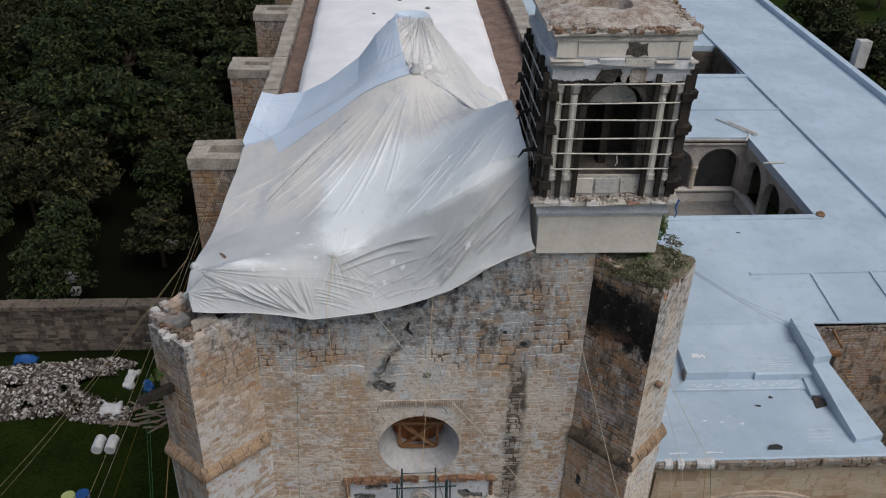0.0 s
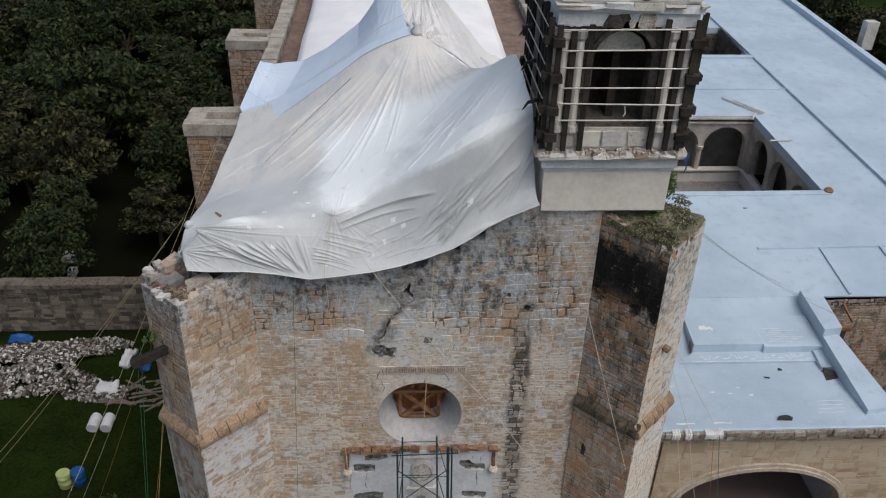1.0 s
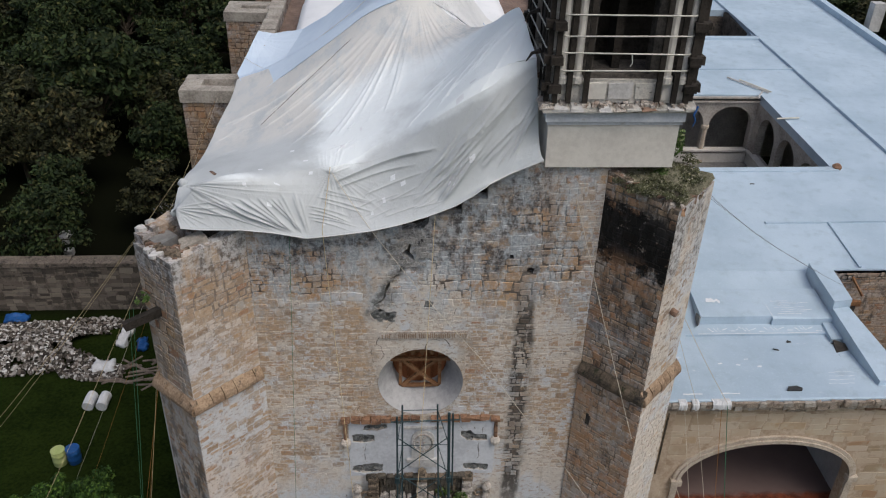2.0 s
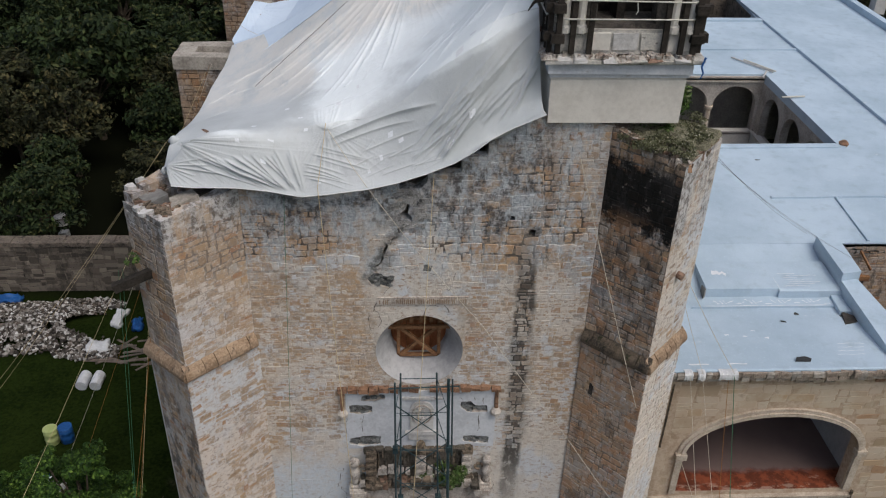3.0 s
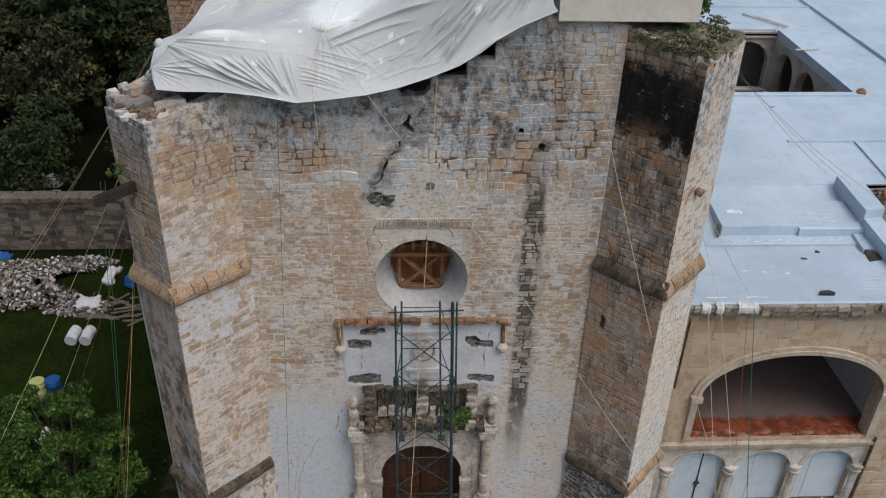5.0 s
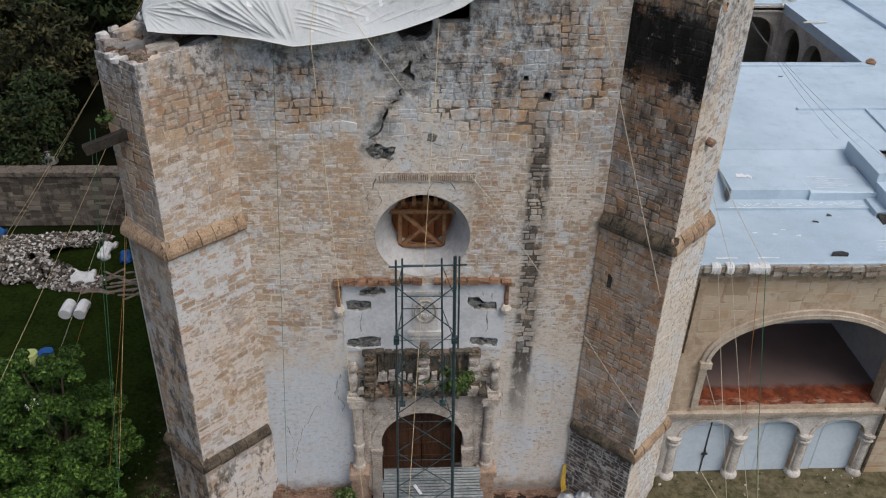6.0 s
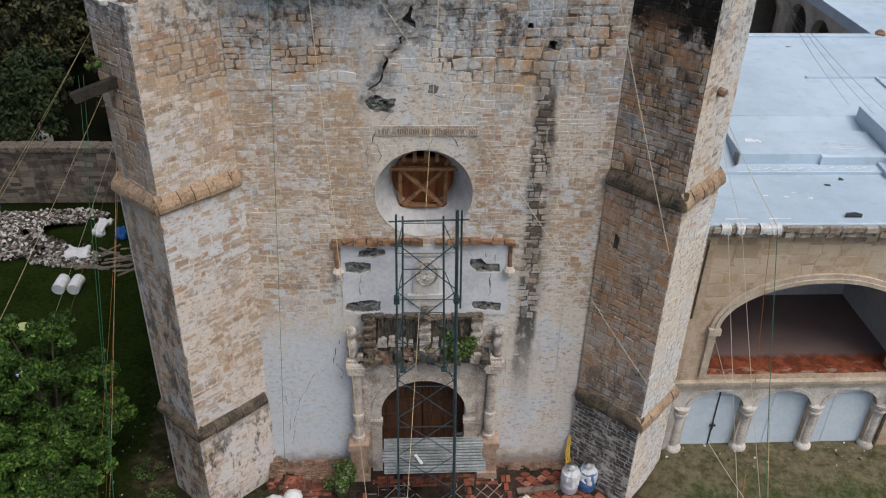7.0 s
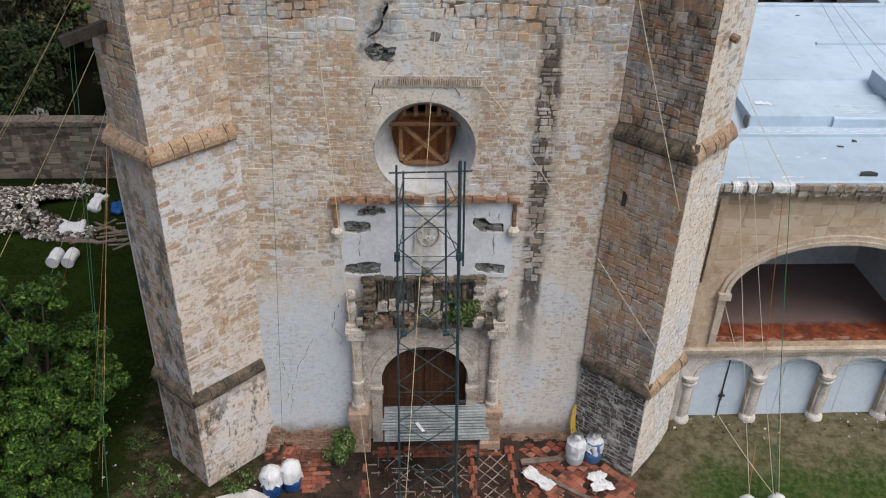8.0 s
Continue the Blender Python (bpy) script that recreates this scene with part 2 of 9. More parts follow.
        run = s.mul(s.band(s.add(s.x, s.noise(1.1, 4, 0.6, None, 3.0), 0.35), 2.92, 3.46, 0.08), s.step(s.z, 13.0, 14.4, 1.0, 0.0), s.step(s.z, 2.5, 6.8, 0.0, 1.0), s.step(s.noise(3.2, 5, 0.75, (1, 1, 0.6), 41.0), 0.32, 0.5))
        col = s.mix(col, (0.055, 0.05, 0.045), s.mul(run, 0.96 if mortar else s.step(s.math("FRACT", s.math("MULTIPLY", s.rnd(), 5.1)), 0.25, 0.9, 0.12, 0.85)))
        near = s.mul(s.band(s.add(s.x, s.z, -0.33), -5.85, -5.25, 0.22), s.band(s.z, 12.7, 15.6, 0.2), s.step(s.noise(2.8, 6, 0.75, None, 57.0), 0.44, 0.58))
        col = s.mix(col, (0.10, 0.095, 0.09), s.mul(near, 0.45))
        foot = s.mul(s.step(s.add(s.z, blot, 1.4), 1.9, 1.1), 0.7)
        col = s.mix(col, (0.16, 0.105, 0.07), foot)
    if zone == "dark":
        mould = s.mul(s.step(s.add(s.z, s.noise(2.4, 6, 0.78, None, 4.0), 2.2), 15.95, 16.35), s.step(s.add(s.z, s.noise(3.0, 6, 0.78, None, 14.0), 1.6), 18.0, 17.5), s.step(s.noise(4.5, 6, 0.75, None, 24.0), 0.24, 0.42))
        col = s.mix(col, (0.007, 0.007, 0.0065), s.mul(mould, 0.985))
        col = s.mix(col, (0.06, 0.056, 0.052), s.mul(s.step(s.noise(1.2, 6, 0.72, (1, 1, 0.5), 61.0), 0.53, 0.62), 0.5))
        col = s.mix(col, (0.035, 0.034, 0.032), s.mul(s.step(s.noise(2.0, 6, 0.74, (1, 1, 0.3), 63.0), 0.50, 0.60), s.step(s.z, 8.0, 12.5, 0.15, 0.5)))
    if zone in ("dark", "pale", "side"):
        low = s.mul(s.step(s.add(s.z, blot, 1.5), 4.3, 3.2), s.step(s.add(s.noise(3.6, 6, 0.76, (1, 1, 0.45), 8.0), s.step(s.z, 1.2, 3.2, -0.05, 0.04)), 0.5, 0.6))
        col = s.mix(col, (0.05, 0.046, 0.042), s.mul(low, 0.7 if mortar else 0.85, s.step(s.x, 5.0, 6.0, 1.0, 0.3) if zone == "pale" else 1.0))
        if zone == "dark":
            foot_z = s.step(s.add(s.z, blot, 0.5), 3.75, 3.45)
            mott = s.noise(2.0, 6, 0.75, (1, 1, 1.5), 111.0)
            grey_mott = s.ramp(s.step(mott, 0.36 if mortar else 0.41, 0.66), [(0.0, (0.035, 0.034, 0.033)), (0.42, (0.09, 0.085, 0.08)), (0.55, (0.34, 0.33, 0.31)), (1.0, (0.58, 0.56, 0.53))])
            if mortar:
                grey_mott = s.mix(grey_mott, (0.60, 0.59, 0.56), s.step(s.noise(1.4, 5, 0.7, None, 119.0), 0.4, 0.6, 0.35, 0.9))
            col = s.mix(col, grey_mott, s.mul(foot_z, 0.85))
            col = s.mix(col, (0.46, 0.25, 0.13), s.mul(s.step(s.noise(1.6, 5, 0.7, None, 115.0), 0.50, 0.62), s.band(s.z, 4.5, 15.2, 0.5), 0.6))
            col = s.mix(col, (0.36, 0.35, 0.33), s.mul(s.step(s.noise(2.2, 6, 0.75, None, 117.0), 0.53, 0.62), s.step(s.z, 14.5, 13.8), 0.4))
        cap = s.mul(0.0 if zone == "dark" else 1.0, s.step(s.add(s.z, blot, 1.8), 15.4, 16.3), s.step(streak, 0.38, 0.56))
        col = s.mix(col, s.mix((0.07, 0.073, 0.078), (0.52, 0.53, 0.54), s.step(s.noise(5.0, 6, 0.75, None, 27.0), 0.42, 0.56)), s.mul(cap, 0.75))
    if zone == "side":
        col = s.mix(col, (0.20, 0.115, 0.065), s.step(s.y, 0.5, 1.0, 0.08, 0.34))
        pale = s.mul(s.step(s.y, 1.0, 0.6), s.step(s.noise(1.1, 6, 0.75, (1, 1, 0.6), 121.0), 0.46, 0.58))
        col = s.mix(col, s.mix((0.36, 0.35, 0.34), (0.58, 0.57, 0.56), mid), s.mul(pale, s.step(s.z, 13.0, 7.0, 0.2, 0.8)))
        col = s.mix(col, (0.075, 0.07, 0.066), s.mul(s.step(s.noise(2.7, 6, 0.76, (1, 1, 0.5), 71.0), 0.49, 0.60), s.step(s.z, 11.0, 6.0, 0.45, 0.85)))
    h = s.add(s.add(s.math("MULTIPLY", grain, 0.35), mid, 0.5), coarse, 0.5)
    return s.done(col, h, 0.7, 0.035)


MAT = {}
for _zone in ("facade", "pale", "dark", "side"):
    MAT["stone_" + _zone] = masonry("stone_" + _zone, False, _zone)
    MAT["mortar_" + _zone] = masonry("mortar_" + _zone, True, _zone)
MAT["niche_rubble"] = plain("grey_broken_rubble", (0.06, 0.063, 0.06), (0.33, 0.335, 0.325), 3.5, 0.95, 0.8, 0.04, spots=((0.04, 0.04, 0.04), 0.04))
MAT["grey_lumps"] = plain("grey_broken_plaster", (0.17, 0.168, 0.162), (0.42, 0.41, 0.395), 3.0, 0.95, 0.8, 0.04, spots=((0.10, 0.098, 0.094), 0.03))
MAT["core"] = plain("rubble_core", (0.05, 0.045, 0.04), (0.20, 0.17, 0.14), 3.0, 0.95, 0.8, 0.05)
MAT["ledge"] = plain("ledge_stone", (0.19, 0.125, 0.08), (0.41, 0.30, 0.205), 2.0, 0.9, 0.6, 0.02, spots=((0.08, 0.065, 0.05), 0.06))
MAT["ledge_dark"] = plain("ledge_stone_dark", (0.028, 0.026, 0.023), (0.155, 0.12, 0.086), 2.4, 0.92, 0.6, 0.02, spots=((0.03, 0.035, 0.018), 0.08))
MAT["brick_rim"] = plain("terracotta", (0.11, 0.058, 0.038), (0.34, 0.20, 0.125), 3.6, 0.9, 0.4, 0.01, spots=((0.06, 0.045, 0.036), 0.08))
MAT["plaster_white"] = plain("white_plaster", (0.36, 0.35, 0.335), (0.58, 0.57, 0.555), 1.2, 0.9, 0.2, 0.01, spots=((0.24, 0.2, 0.17), -0.02))
MAT["splay"] = plain("worn_splay_plaster", (0.31, 0.31, 0.315), (0.46, 0.46, 0.465), 0.6, 0.9, 0.2, 0.01, spots=((0.24, 0.20, 0.17), 0.0))
MAT["plaster_blue"] = plain("bluish_limewash", (0.47, 0.49, 0.52), (0.62, 0.64, 0.67), 1.2, 0.9, 0.25, 0.01, spots=((0.36, 0.31, 0.26), 0.0))
MAT["plaster_cream"] = plain("cream_plaster", (0.59, 0.56, 0.505), (0.70, 0.67, 0.61), 0.9, 0.9, 0.12, 0.005)
MAT["tower_paint"] = plain("weathered_tower_plaster", (0.34, 0.33, 0.31), (0.62, 0.59, 0.53), 2.2, 0.9, 0.5, 0.02, spots=((0.13, 0.12, 0.11), 0.04))
MAT["tower_blue"] = plain("flaking_bluish_plaster", (0.46, 0.475, 0.495), (0.66, 0.68, 0.70), 1.6, 0.9, 0.35, 0.02, spots=((0.26, 0.25, 0.24), 0.015))
MAT["tower_dark"] = plain("dark_tower_masonry", (0.03, 0.028, 0.026), (0.13, 0.115, 0.10), 1.6, 0.95, 0.5, 0.03)
MAT["rubble_top"] = plain("broken_plaster_and_brick", (0.22, 0.15, 0.105), (0.60, 0.565, 0.52), 3.0, 0.95, 0.9, 0.06, spots=((0.42, 0.24, 0.14), 0.0))
MAT["carved"] = plain("carved_sandstone", (0.30, 0.245, 0.205), (0.63, 0.58, 0.52), 2.2, 0.9, 0.8, 0.04, spots=((0.10, 0.08, 0.06), 0.0))
MAT["carved_dark"] = plain("mossy_carved_stone", (0.04, 0.034, 0.027), (0.27, 0.21, 0.155), 2.6, 0.93, 0.8, 0.04, spots=((0.045, 0.04, 0.03), 0.1))
MAT["sooty_carving"] = plain("sooty_carving", (0.022, 0.021, 0.018), (0.15, 0.13, 0.105), 3.0, 0.95, 0.9, 0.05, spots=((0.035, 0.042, 0.022), 0.05))
MAT["turf"] = plain("dry_turf_and_lime", (0.05, 0.05, 0.028), (0.24, 0.225, 0.16), 3.2, 0.97, 0.9, 0.05, spots=((0.42, 0.40, 0.35), -0.02))
MAT["door_wood"] = plain("dark_door_wood", (0.030, 0.014, 0.008), (0.095, 0.045, 0.025), 2.0, 0.6, 0.4, 0.01, stretch=(6, 6, 0.6))
MAT["board_wood"] = plain("raw_timber_boards", (0.16, 0.052, 0.018), (0.30, 0.11, 0.045), 1.5, 0.75, 0.3, 0.01, stretch=(5, 5, 0.7))
MAT["timber"] = plain("weathered_timber", (0.12, 0.055, 0.025), (0.32, 0.17, 0.085), 2.0, 0.8, 0.3, 0.01, stretch=(1, 1, 3))
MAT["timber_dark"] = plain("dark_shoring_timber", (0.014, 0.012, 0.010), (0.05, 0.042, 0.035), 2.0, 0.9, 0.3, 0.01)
MAT["tube_white"] = plain("pale_strap", (0.46, 0.45, 0.40), (0.64, 0.62, 0.56), 2.0, 0.7, 0.1, 0.01)
MAT["steel"] = plain("green_scaffold_steel", (0.025, 0.048, 0.056), (0.06, 0.10, 0.11), 4.0, 0.5, 0.1, 0.005, 0.3)
MAT["sheet"] = plain("galvanised_sheet", (0.09, 0.105, 0.11), (0.20, 0.215, 0.22), 1.2, 0.4, 0.05, 0.004, 0.5)
MAT["dirty_roof"] = plain("old_gutter_floor", (0.11, 0.078, 0.064), (0.25, 0.178, 0.145), 2.0, 0.95, 0.4, 0.02, spots=((0.13, 0.12, 0.11), 0.07))
MAT["plaza"] = plain("mossy_brick_bed", (0.010, 0.008, 0.007), (0.055, 0.036, 0.026), 1.4, 0.95, 0.6, 0.03, spots=((0.11, 0.036, 0.024), 0.02))
MAT["moss_tile"] = plain("dark_mossy_tile", (0.007, 0.006, 0.005), (0.05, 0.026, 0.019), 1.6, 0.9, 0.5, 0.01, spots=((0.03, 0.035, 0.016), 0.06))
MAT["joint_lime"] = plain("pale_lime_joint", (0.14, 0.10, 0.085), (0.44, 0.37, 0.33), 5.0, 0.95, 0.3, 0.01)
MAT["pedestal"] = plain("reddish_pedestal_stone", (0.22, 0.14, 0.095), (0.46, 0.34, 0.26), 2.4, 0.92, 0.8, 0.03, spots=((0.60, 0.55, 0.50), -0.03))
MAT["pale_carved"] = plain("pale_worn_carving", (0.22, 0.185, 0.155), (0.62, 0.575, 0.525), 3.4, 0.92, 0.9, 0.04, spots=((0.07, 0.062, 0.048), 0.06))
MAT["foot_stone"] = plain("earthy_footing_stone", (0.10, 0.06, 0.042), (0.31, 0.205, 0.15), 2.6, 0.95, 0.7, 0.03, spots=((0.07, 0.055, 0.045), 0.05))
MAT["rope_bright"] = plain("bright_yellow_rope", (0.55, 0.36, 0.05), (0.70, 0.48, 0.09), 8.0, 0.8, 0.2, 0.004)
MAT["pale_drum"] = plain("pale_blue_plastic", (0.44, 0.48, 0.53), (0.54, 0.58, 0.63), 2.0, 0.45, 0.05, 0.004)
MAT["mid_drum"] = plain("mid_blue_plastic", (0.05, 0.13, 0.30), (0.08, 0.18, 0.38), 2.0, 0.45, 0.05, 0.004)
MAT["room"] = plain("loggia_plaster", (0.34, 0.34, 0.35), (0.46, 0.46, 0.47), 0.8, 0.9, 0.1, 0.01, spots=((0.3, 0.29, 0.28), 0.0))
# daylight painted in: bright worn red at the front, dim brown further inside
_f = Shade("lit_and_shaded_loggia_floor", 0.7)
_m = _f.step(_f.add(_f.y, _f.noise(1.6, 5, 0.7), 0.7), 1.40, 1.72)
MAT["red_floor"] = _f.done(_f.mix(_f.mix(_f.mix((0.10, 0.026, 0.012), (0.23, 0.06, 0.026), _f.step(_f.noise(2.5, 5, 0.7), 0.4, 0.62)), (0.36, 0.27, 0.22), _f.mul(_f.step(_f.add(_f.noise(3.2, 5, 0.7, (0.6, 1.6, 1), 6.0), _f.step(_f.y, 0.75, 0.4), 0.12), 0.60, 0.68), 0.6)), _f.mix((0.13, 0.092, 0.086), (0.21, 0.152, 0.138), _f.noise(0.8, 4)), _m))
MAT["blue_door"] = plain("pale_blue_boards", (0.46, 0.54, 0.62), (0.56, 0.64, 0.72), 0.8, 0.7, 0.06, 0.004)
MAT["ochre_wall"] = plain("ochre_ashlar", (0.33, 0.24, 0.165), (0.52, 0.42, 0.32), 1.0, 0.92, 0.35, 0.01, spots=((0.30, 0.19, 0.11), 0.0))
MAT["arch_stone"] = plain("dressed_arch_stone", (0.33, 0.27, 0.21), (0.53, 0.46, 0.38), 1.8, 0.9, 0.4, 0.01, spots=((0.20, 0.14, 0.10), 0.0))
MAT["limed_stone"] = plain("limewashed_stone", (0.34, 0.30, 0.265), (0.63, 0.60, 0.565), 2.0, 0.9, 0.4, 0.01, spots=((0.30, 0.20, 0.14), 0.0))
MAT["cornice"] = plain("rough_cornice_rubble", (0.17, 0.13, 0.10), (0.40, 0.34, 0.28), 3.0, 0.95, 0.8, 0.04, spots=((0.10, 0.075, 0.055), 0.0))
MAT["court_floor"] = plain("worn_court_floor", (0.14, 0.137, 0.133), (0.25, 0.245, 0.235), 0.8, 0.9, 0.2, 0.01, spots=((0.15, 0.15, 0.14), 0.02))
MAT["court_white"] = plain("limewashed_low_wall", (0.48, 0.46, 0.43), (0.62, 0.60, 0.57), 1.0, 0.9, 0.2, 0.01)
MAT["cloister"] = plain("cloister_stone", (0.26, 0.24, 0.215), (0.47, 0.435, 0.395), 1.0, 0.92, 0.3, 0.01)
MAT["coping"] = plain("worn_pale_coping", (0.20, 0.18, 0.155), (0.42, 0.385, 0.335), 1.4, 0.95, 0.6, 0.02, spots=((0.10, 0.09, 0.08), 0.0))
MAT["field_wall"] = plain("field_stone_mortar", (0.06, 0.05, 0.042), (0.18, 0.15, 0.122), 1.2, 0.95, 0.7, 0.04, spots=((0.035, 0.032, 0.028), 0.09))
MAT["debris_wood"] = plain("broken_planks", (0.08, 0.062, 0.05), (0.23, 0.185, 0.155), 3.0, 0.9, 0.3, 0.01)
MAT["white_sack"] = plain("white_woven_sack", (0.50, 0.51, 0.52), (0.68, 0.69, 0.70), 3.0, 0.75, 0.5, 0.02)
MAT["blue_drum"] = plain("blue_plastic", (0.012, 0.06, 0.20), (0.02, 0.10, 0.30), 2.0, 0.4, 0.05, 0.004)
MAT["green_drum"] = plain("pale_green_plastic", (0.34, 0.40, 0.14), (0.44, 0.50, 0.22), 2.0, 0.45, 0.05, 0.004)
MAT["rope"] = plain("yellow_rope", (0.44, 0.34, 0.18), (0.58, 0.48, 0.30), 8.0, 0.8, 0.2, 0.004)
MAT["rope_pale"] = plain("pale_rope", (0.48, 0.43, 0.34), (0.60, 0.55, 0.45), 8.0, 0.8, 0.2, 0.004)
MAT["rope_green"] = plain("green_rope", (0.03, 0.11, 0.06), (0.05, 0.17, 0.095), 8.0, 0.7, 0.2, 0.004)
MAT["rope_orange"] = plain("orange_rope", (0.26, 0.115, 0.03), (0.38, 0.17, 0.05), 8.0, 0.8, 0.2, 0.004)
MAT["bark"] = plain("bark", (0.03, 0.024, 0.018), (0.10, 0.08, 0.06), 3.0, 0.95, 0.6, 0.02)
MAT["dark_hole"] = plain("shaded_stone", (0.03, 0.027, 0.024), (0.08, 0.07, 0.06), 2.0, 0.95, 0.5, 0.02)
MAT["iron"] = plain("black_iron", (0.02, 0.02, 0.02), (0.05, 0.05, 0.05), 4.0, 0.6, 0.1, 0.004)
MAT["drain"] = plain("grey_drain_cap", (0.10, 0.10, 0.105), (0.2, 0.2, 0.2), 4.0, 0.7, 0.1, 0.004)


def leaf_material(name, dark, light, dry):
    s = Shade(name, 0.75)
    r = s.rnd()
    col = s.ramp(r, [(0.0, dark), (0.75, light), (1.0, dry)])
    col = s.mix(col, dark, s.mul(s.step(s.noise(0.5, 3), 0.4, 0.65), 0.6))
    s.bsdf.inputs["Transmission Weight"].default_value = 0.0
    return s.done(col)


MAT["leaf_near"] = leaf_material("tree_leaf", (0.009, 0.026, 0.004), (0.046, 0.104, 0.012), (0.13, 0.21, 0.035))
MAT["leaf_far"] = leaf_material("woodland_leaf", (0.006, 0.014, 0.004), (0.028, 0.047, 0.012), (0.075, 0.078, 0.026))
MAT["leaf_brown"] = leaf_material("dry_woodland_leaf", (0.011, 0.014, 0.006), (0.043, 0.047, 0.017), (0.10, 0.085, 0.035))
MAT["leaf_weed"] = leaf_material("weed_leaf", (0.03, 0.06, 0.012), (0.08, 0.14, 0.03), (0.24, 0.25, 0.14))


MAT["leaf_dry"] = leaf_material("dry_weed_leaf", (0.05, 0.055, 0.025), (0.14, 0.145, 0.075), (0.38, 0.36, 0.28))


def lawn_material():
    """Lawn: green painted as shaded on the left and as lit on the right, worn to earth near the walls of the church and
    the convent.
    """
    s = Shade("lawn", 0.95)
    big, fine = s.noise(0.16, 5, 0.6), s.noise(6.0, 4, 0.7)
    s.bsdf.inputs["Specular IOR Level"].default_value = 0.0
    # dark green carries the shade of the left side; lit is the open right side
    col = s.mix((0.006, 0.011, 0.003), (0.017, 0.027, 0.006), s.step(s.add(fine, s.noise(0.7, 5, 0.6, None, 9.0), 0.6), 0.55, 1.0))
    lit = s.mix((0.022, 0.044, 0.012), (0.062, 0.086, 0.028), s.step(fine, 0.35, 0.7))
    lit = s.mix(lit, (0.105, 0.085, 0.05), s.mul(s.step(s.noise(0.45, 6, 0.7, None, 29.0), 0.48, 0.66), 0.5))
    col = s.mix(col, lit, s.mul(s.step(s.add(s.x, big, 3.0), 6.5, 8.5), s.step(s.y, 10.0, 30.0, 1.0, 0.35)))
    # ground under the trees blackened: their shade put into its colour
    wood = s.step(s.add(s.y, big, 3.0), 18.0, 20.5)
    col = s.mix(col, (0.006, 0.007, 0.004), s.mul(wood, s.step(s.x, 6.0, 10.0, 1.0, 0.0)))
    soil = s.mix((0.035, 0.027, 0.018), (0.125, 0.097, 0.065), s.step(s.noise(2.2, 6, 0.7), 0.35, 0.68))
    strip = s.mix((0.060, 0.052, 0.030), (0.175, 0.148, 0.098), s.step(s.add(s.noise(2.2, 6, 0.7), fine, 0.4), 0.5, 0.9))
    wear = s.add(s.add(s.y, s.noise(0.5, 5, 0.65, None, 3.0), 4.0), fine, 1.2)
    near = s.mul(s.step(s.add(wear, s.step(s.x, 9.0, 6.8), 1.6), 0.2, 2.0), s.step(s.y, 3.0, 5.0, 1.0, 0.0), s.step(s.x, 6.0, 8.0))
    col = s.mix(col, strip, s.mul(near, 0.85))
    ring = s.mul(s.step(s.add(s.x, s.noise(0.7, 5, 0.65, None, 12.0), 2.4), -8.6, -7.4), s.step(s.x, 7.0, 7.6, 1.0, 0.0), s.step(s.y, 4.0, 8.0, 1.0, 0.0))
    col = s.mix(col, s.mix(soil, (0.018, 0.022, 0.009), s.mul(s.step(s.noise(1.1, 6, 0.7, None, 19.0), 0.42, 0.56), s.step(s.x, -4.0, -5.5), 0.85)), s.mul(ring, s.step(fine, 0.2, 0.55)))
    return s.done(col, fine, 0.6, 0.05)


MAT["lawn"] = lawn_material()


def coated_roof():
    """Pale blue-white waterproof coating with seams of wear, brush marks and dirt."""
    s = Shade("pale_blue_roof_coating", 0.55)
    big, mid, fine = s.noise(0.22, 5, 0.6), s.noise(1.6, 6, 0.65), s.noise(11, 4, 0.7)
    col = s.mix((0.375, 0.475, 0.565), (0.46, 0.565, 0.66), s.step(big, 0.35, 0.65))
    col = s.mix(col, (0.32, 0.40, 0.465), s.mul(s.step(mid, 0.5, 0.75), 0.55))
    col = s.mix(col, (0.66, 0.69, 0.72), s.mul(s.step(s.noise(0.9, 7, 0.75, (1, 2.5, 1), 15.0), 0.64, 0.70), 0.8))
    col = s.mix(col, (0.55, 0.655, 0.74), s.mul(s.step(fine, 0.56, 0.68), 0.4))
    col = s.mix(col, (0.30, 0.38, 0.44), s.mul(s.step(s.noise(19, 3, 0.7, None, 33.0), 0.58, 0.7), 0.45))
    col = s.mix(col, (0.22, 0.24, 0.25), s.mul(s.step(s.noise(2.8, 6, 0.75, None, 27.0), 0.70, 0.78), 0.5))
    return s.done(col, fine, 0.12, 0.01, s.step(mid, 0.3, 0.7, 0.42, 0.7))


MAT["roof_blue"] = coated_roof()


def white_roof():
    s = Shade("white_vault_coating", 0.6)
    big, fine = s.noise(0.5, 5, 0.6), s.noise(7, 5, 0.7)
    col = s.mix((0.76, 0.77, 0.785), (0.85, 0.855, 0.865), s.step(big, 0.35, 0.65))
    col = s.mix(col, (0.62, 0.62, 0.61), s.mul(s.step(s.noise(1.5, 6, 0.7, None, 5.0), 0.6, 0.75), 0.5))
    return s.done(col, fine, 0.15, 0.01)


MAT["roof_white"] = white_roof()


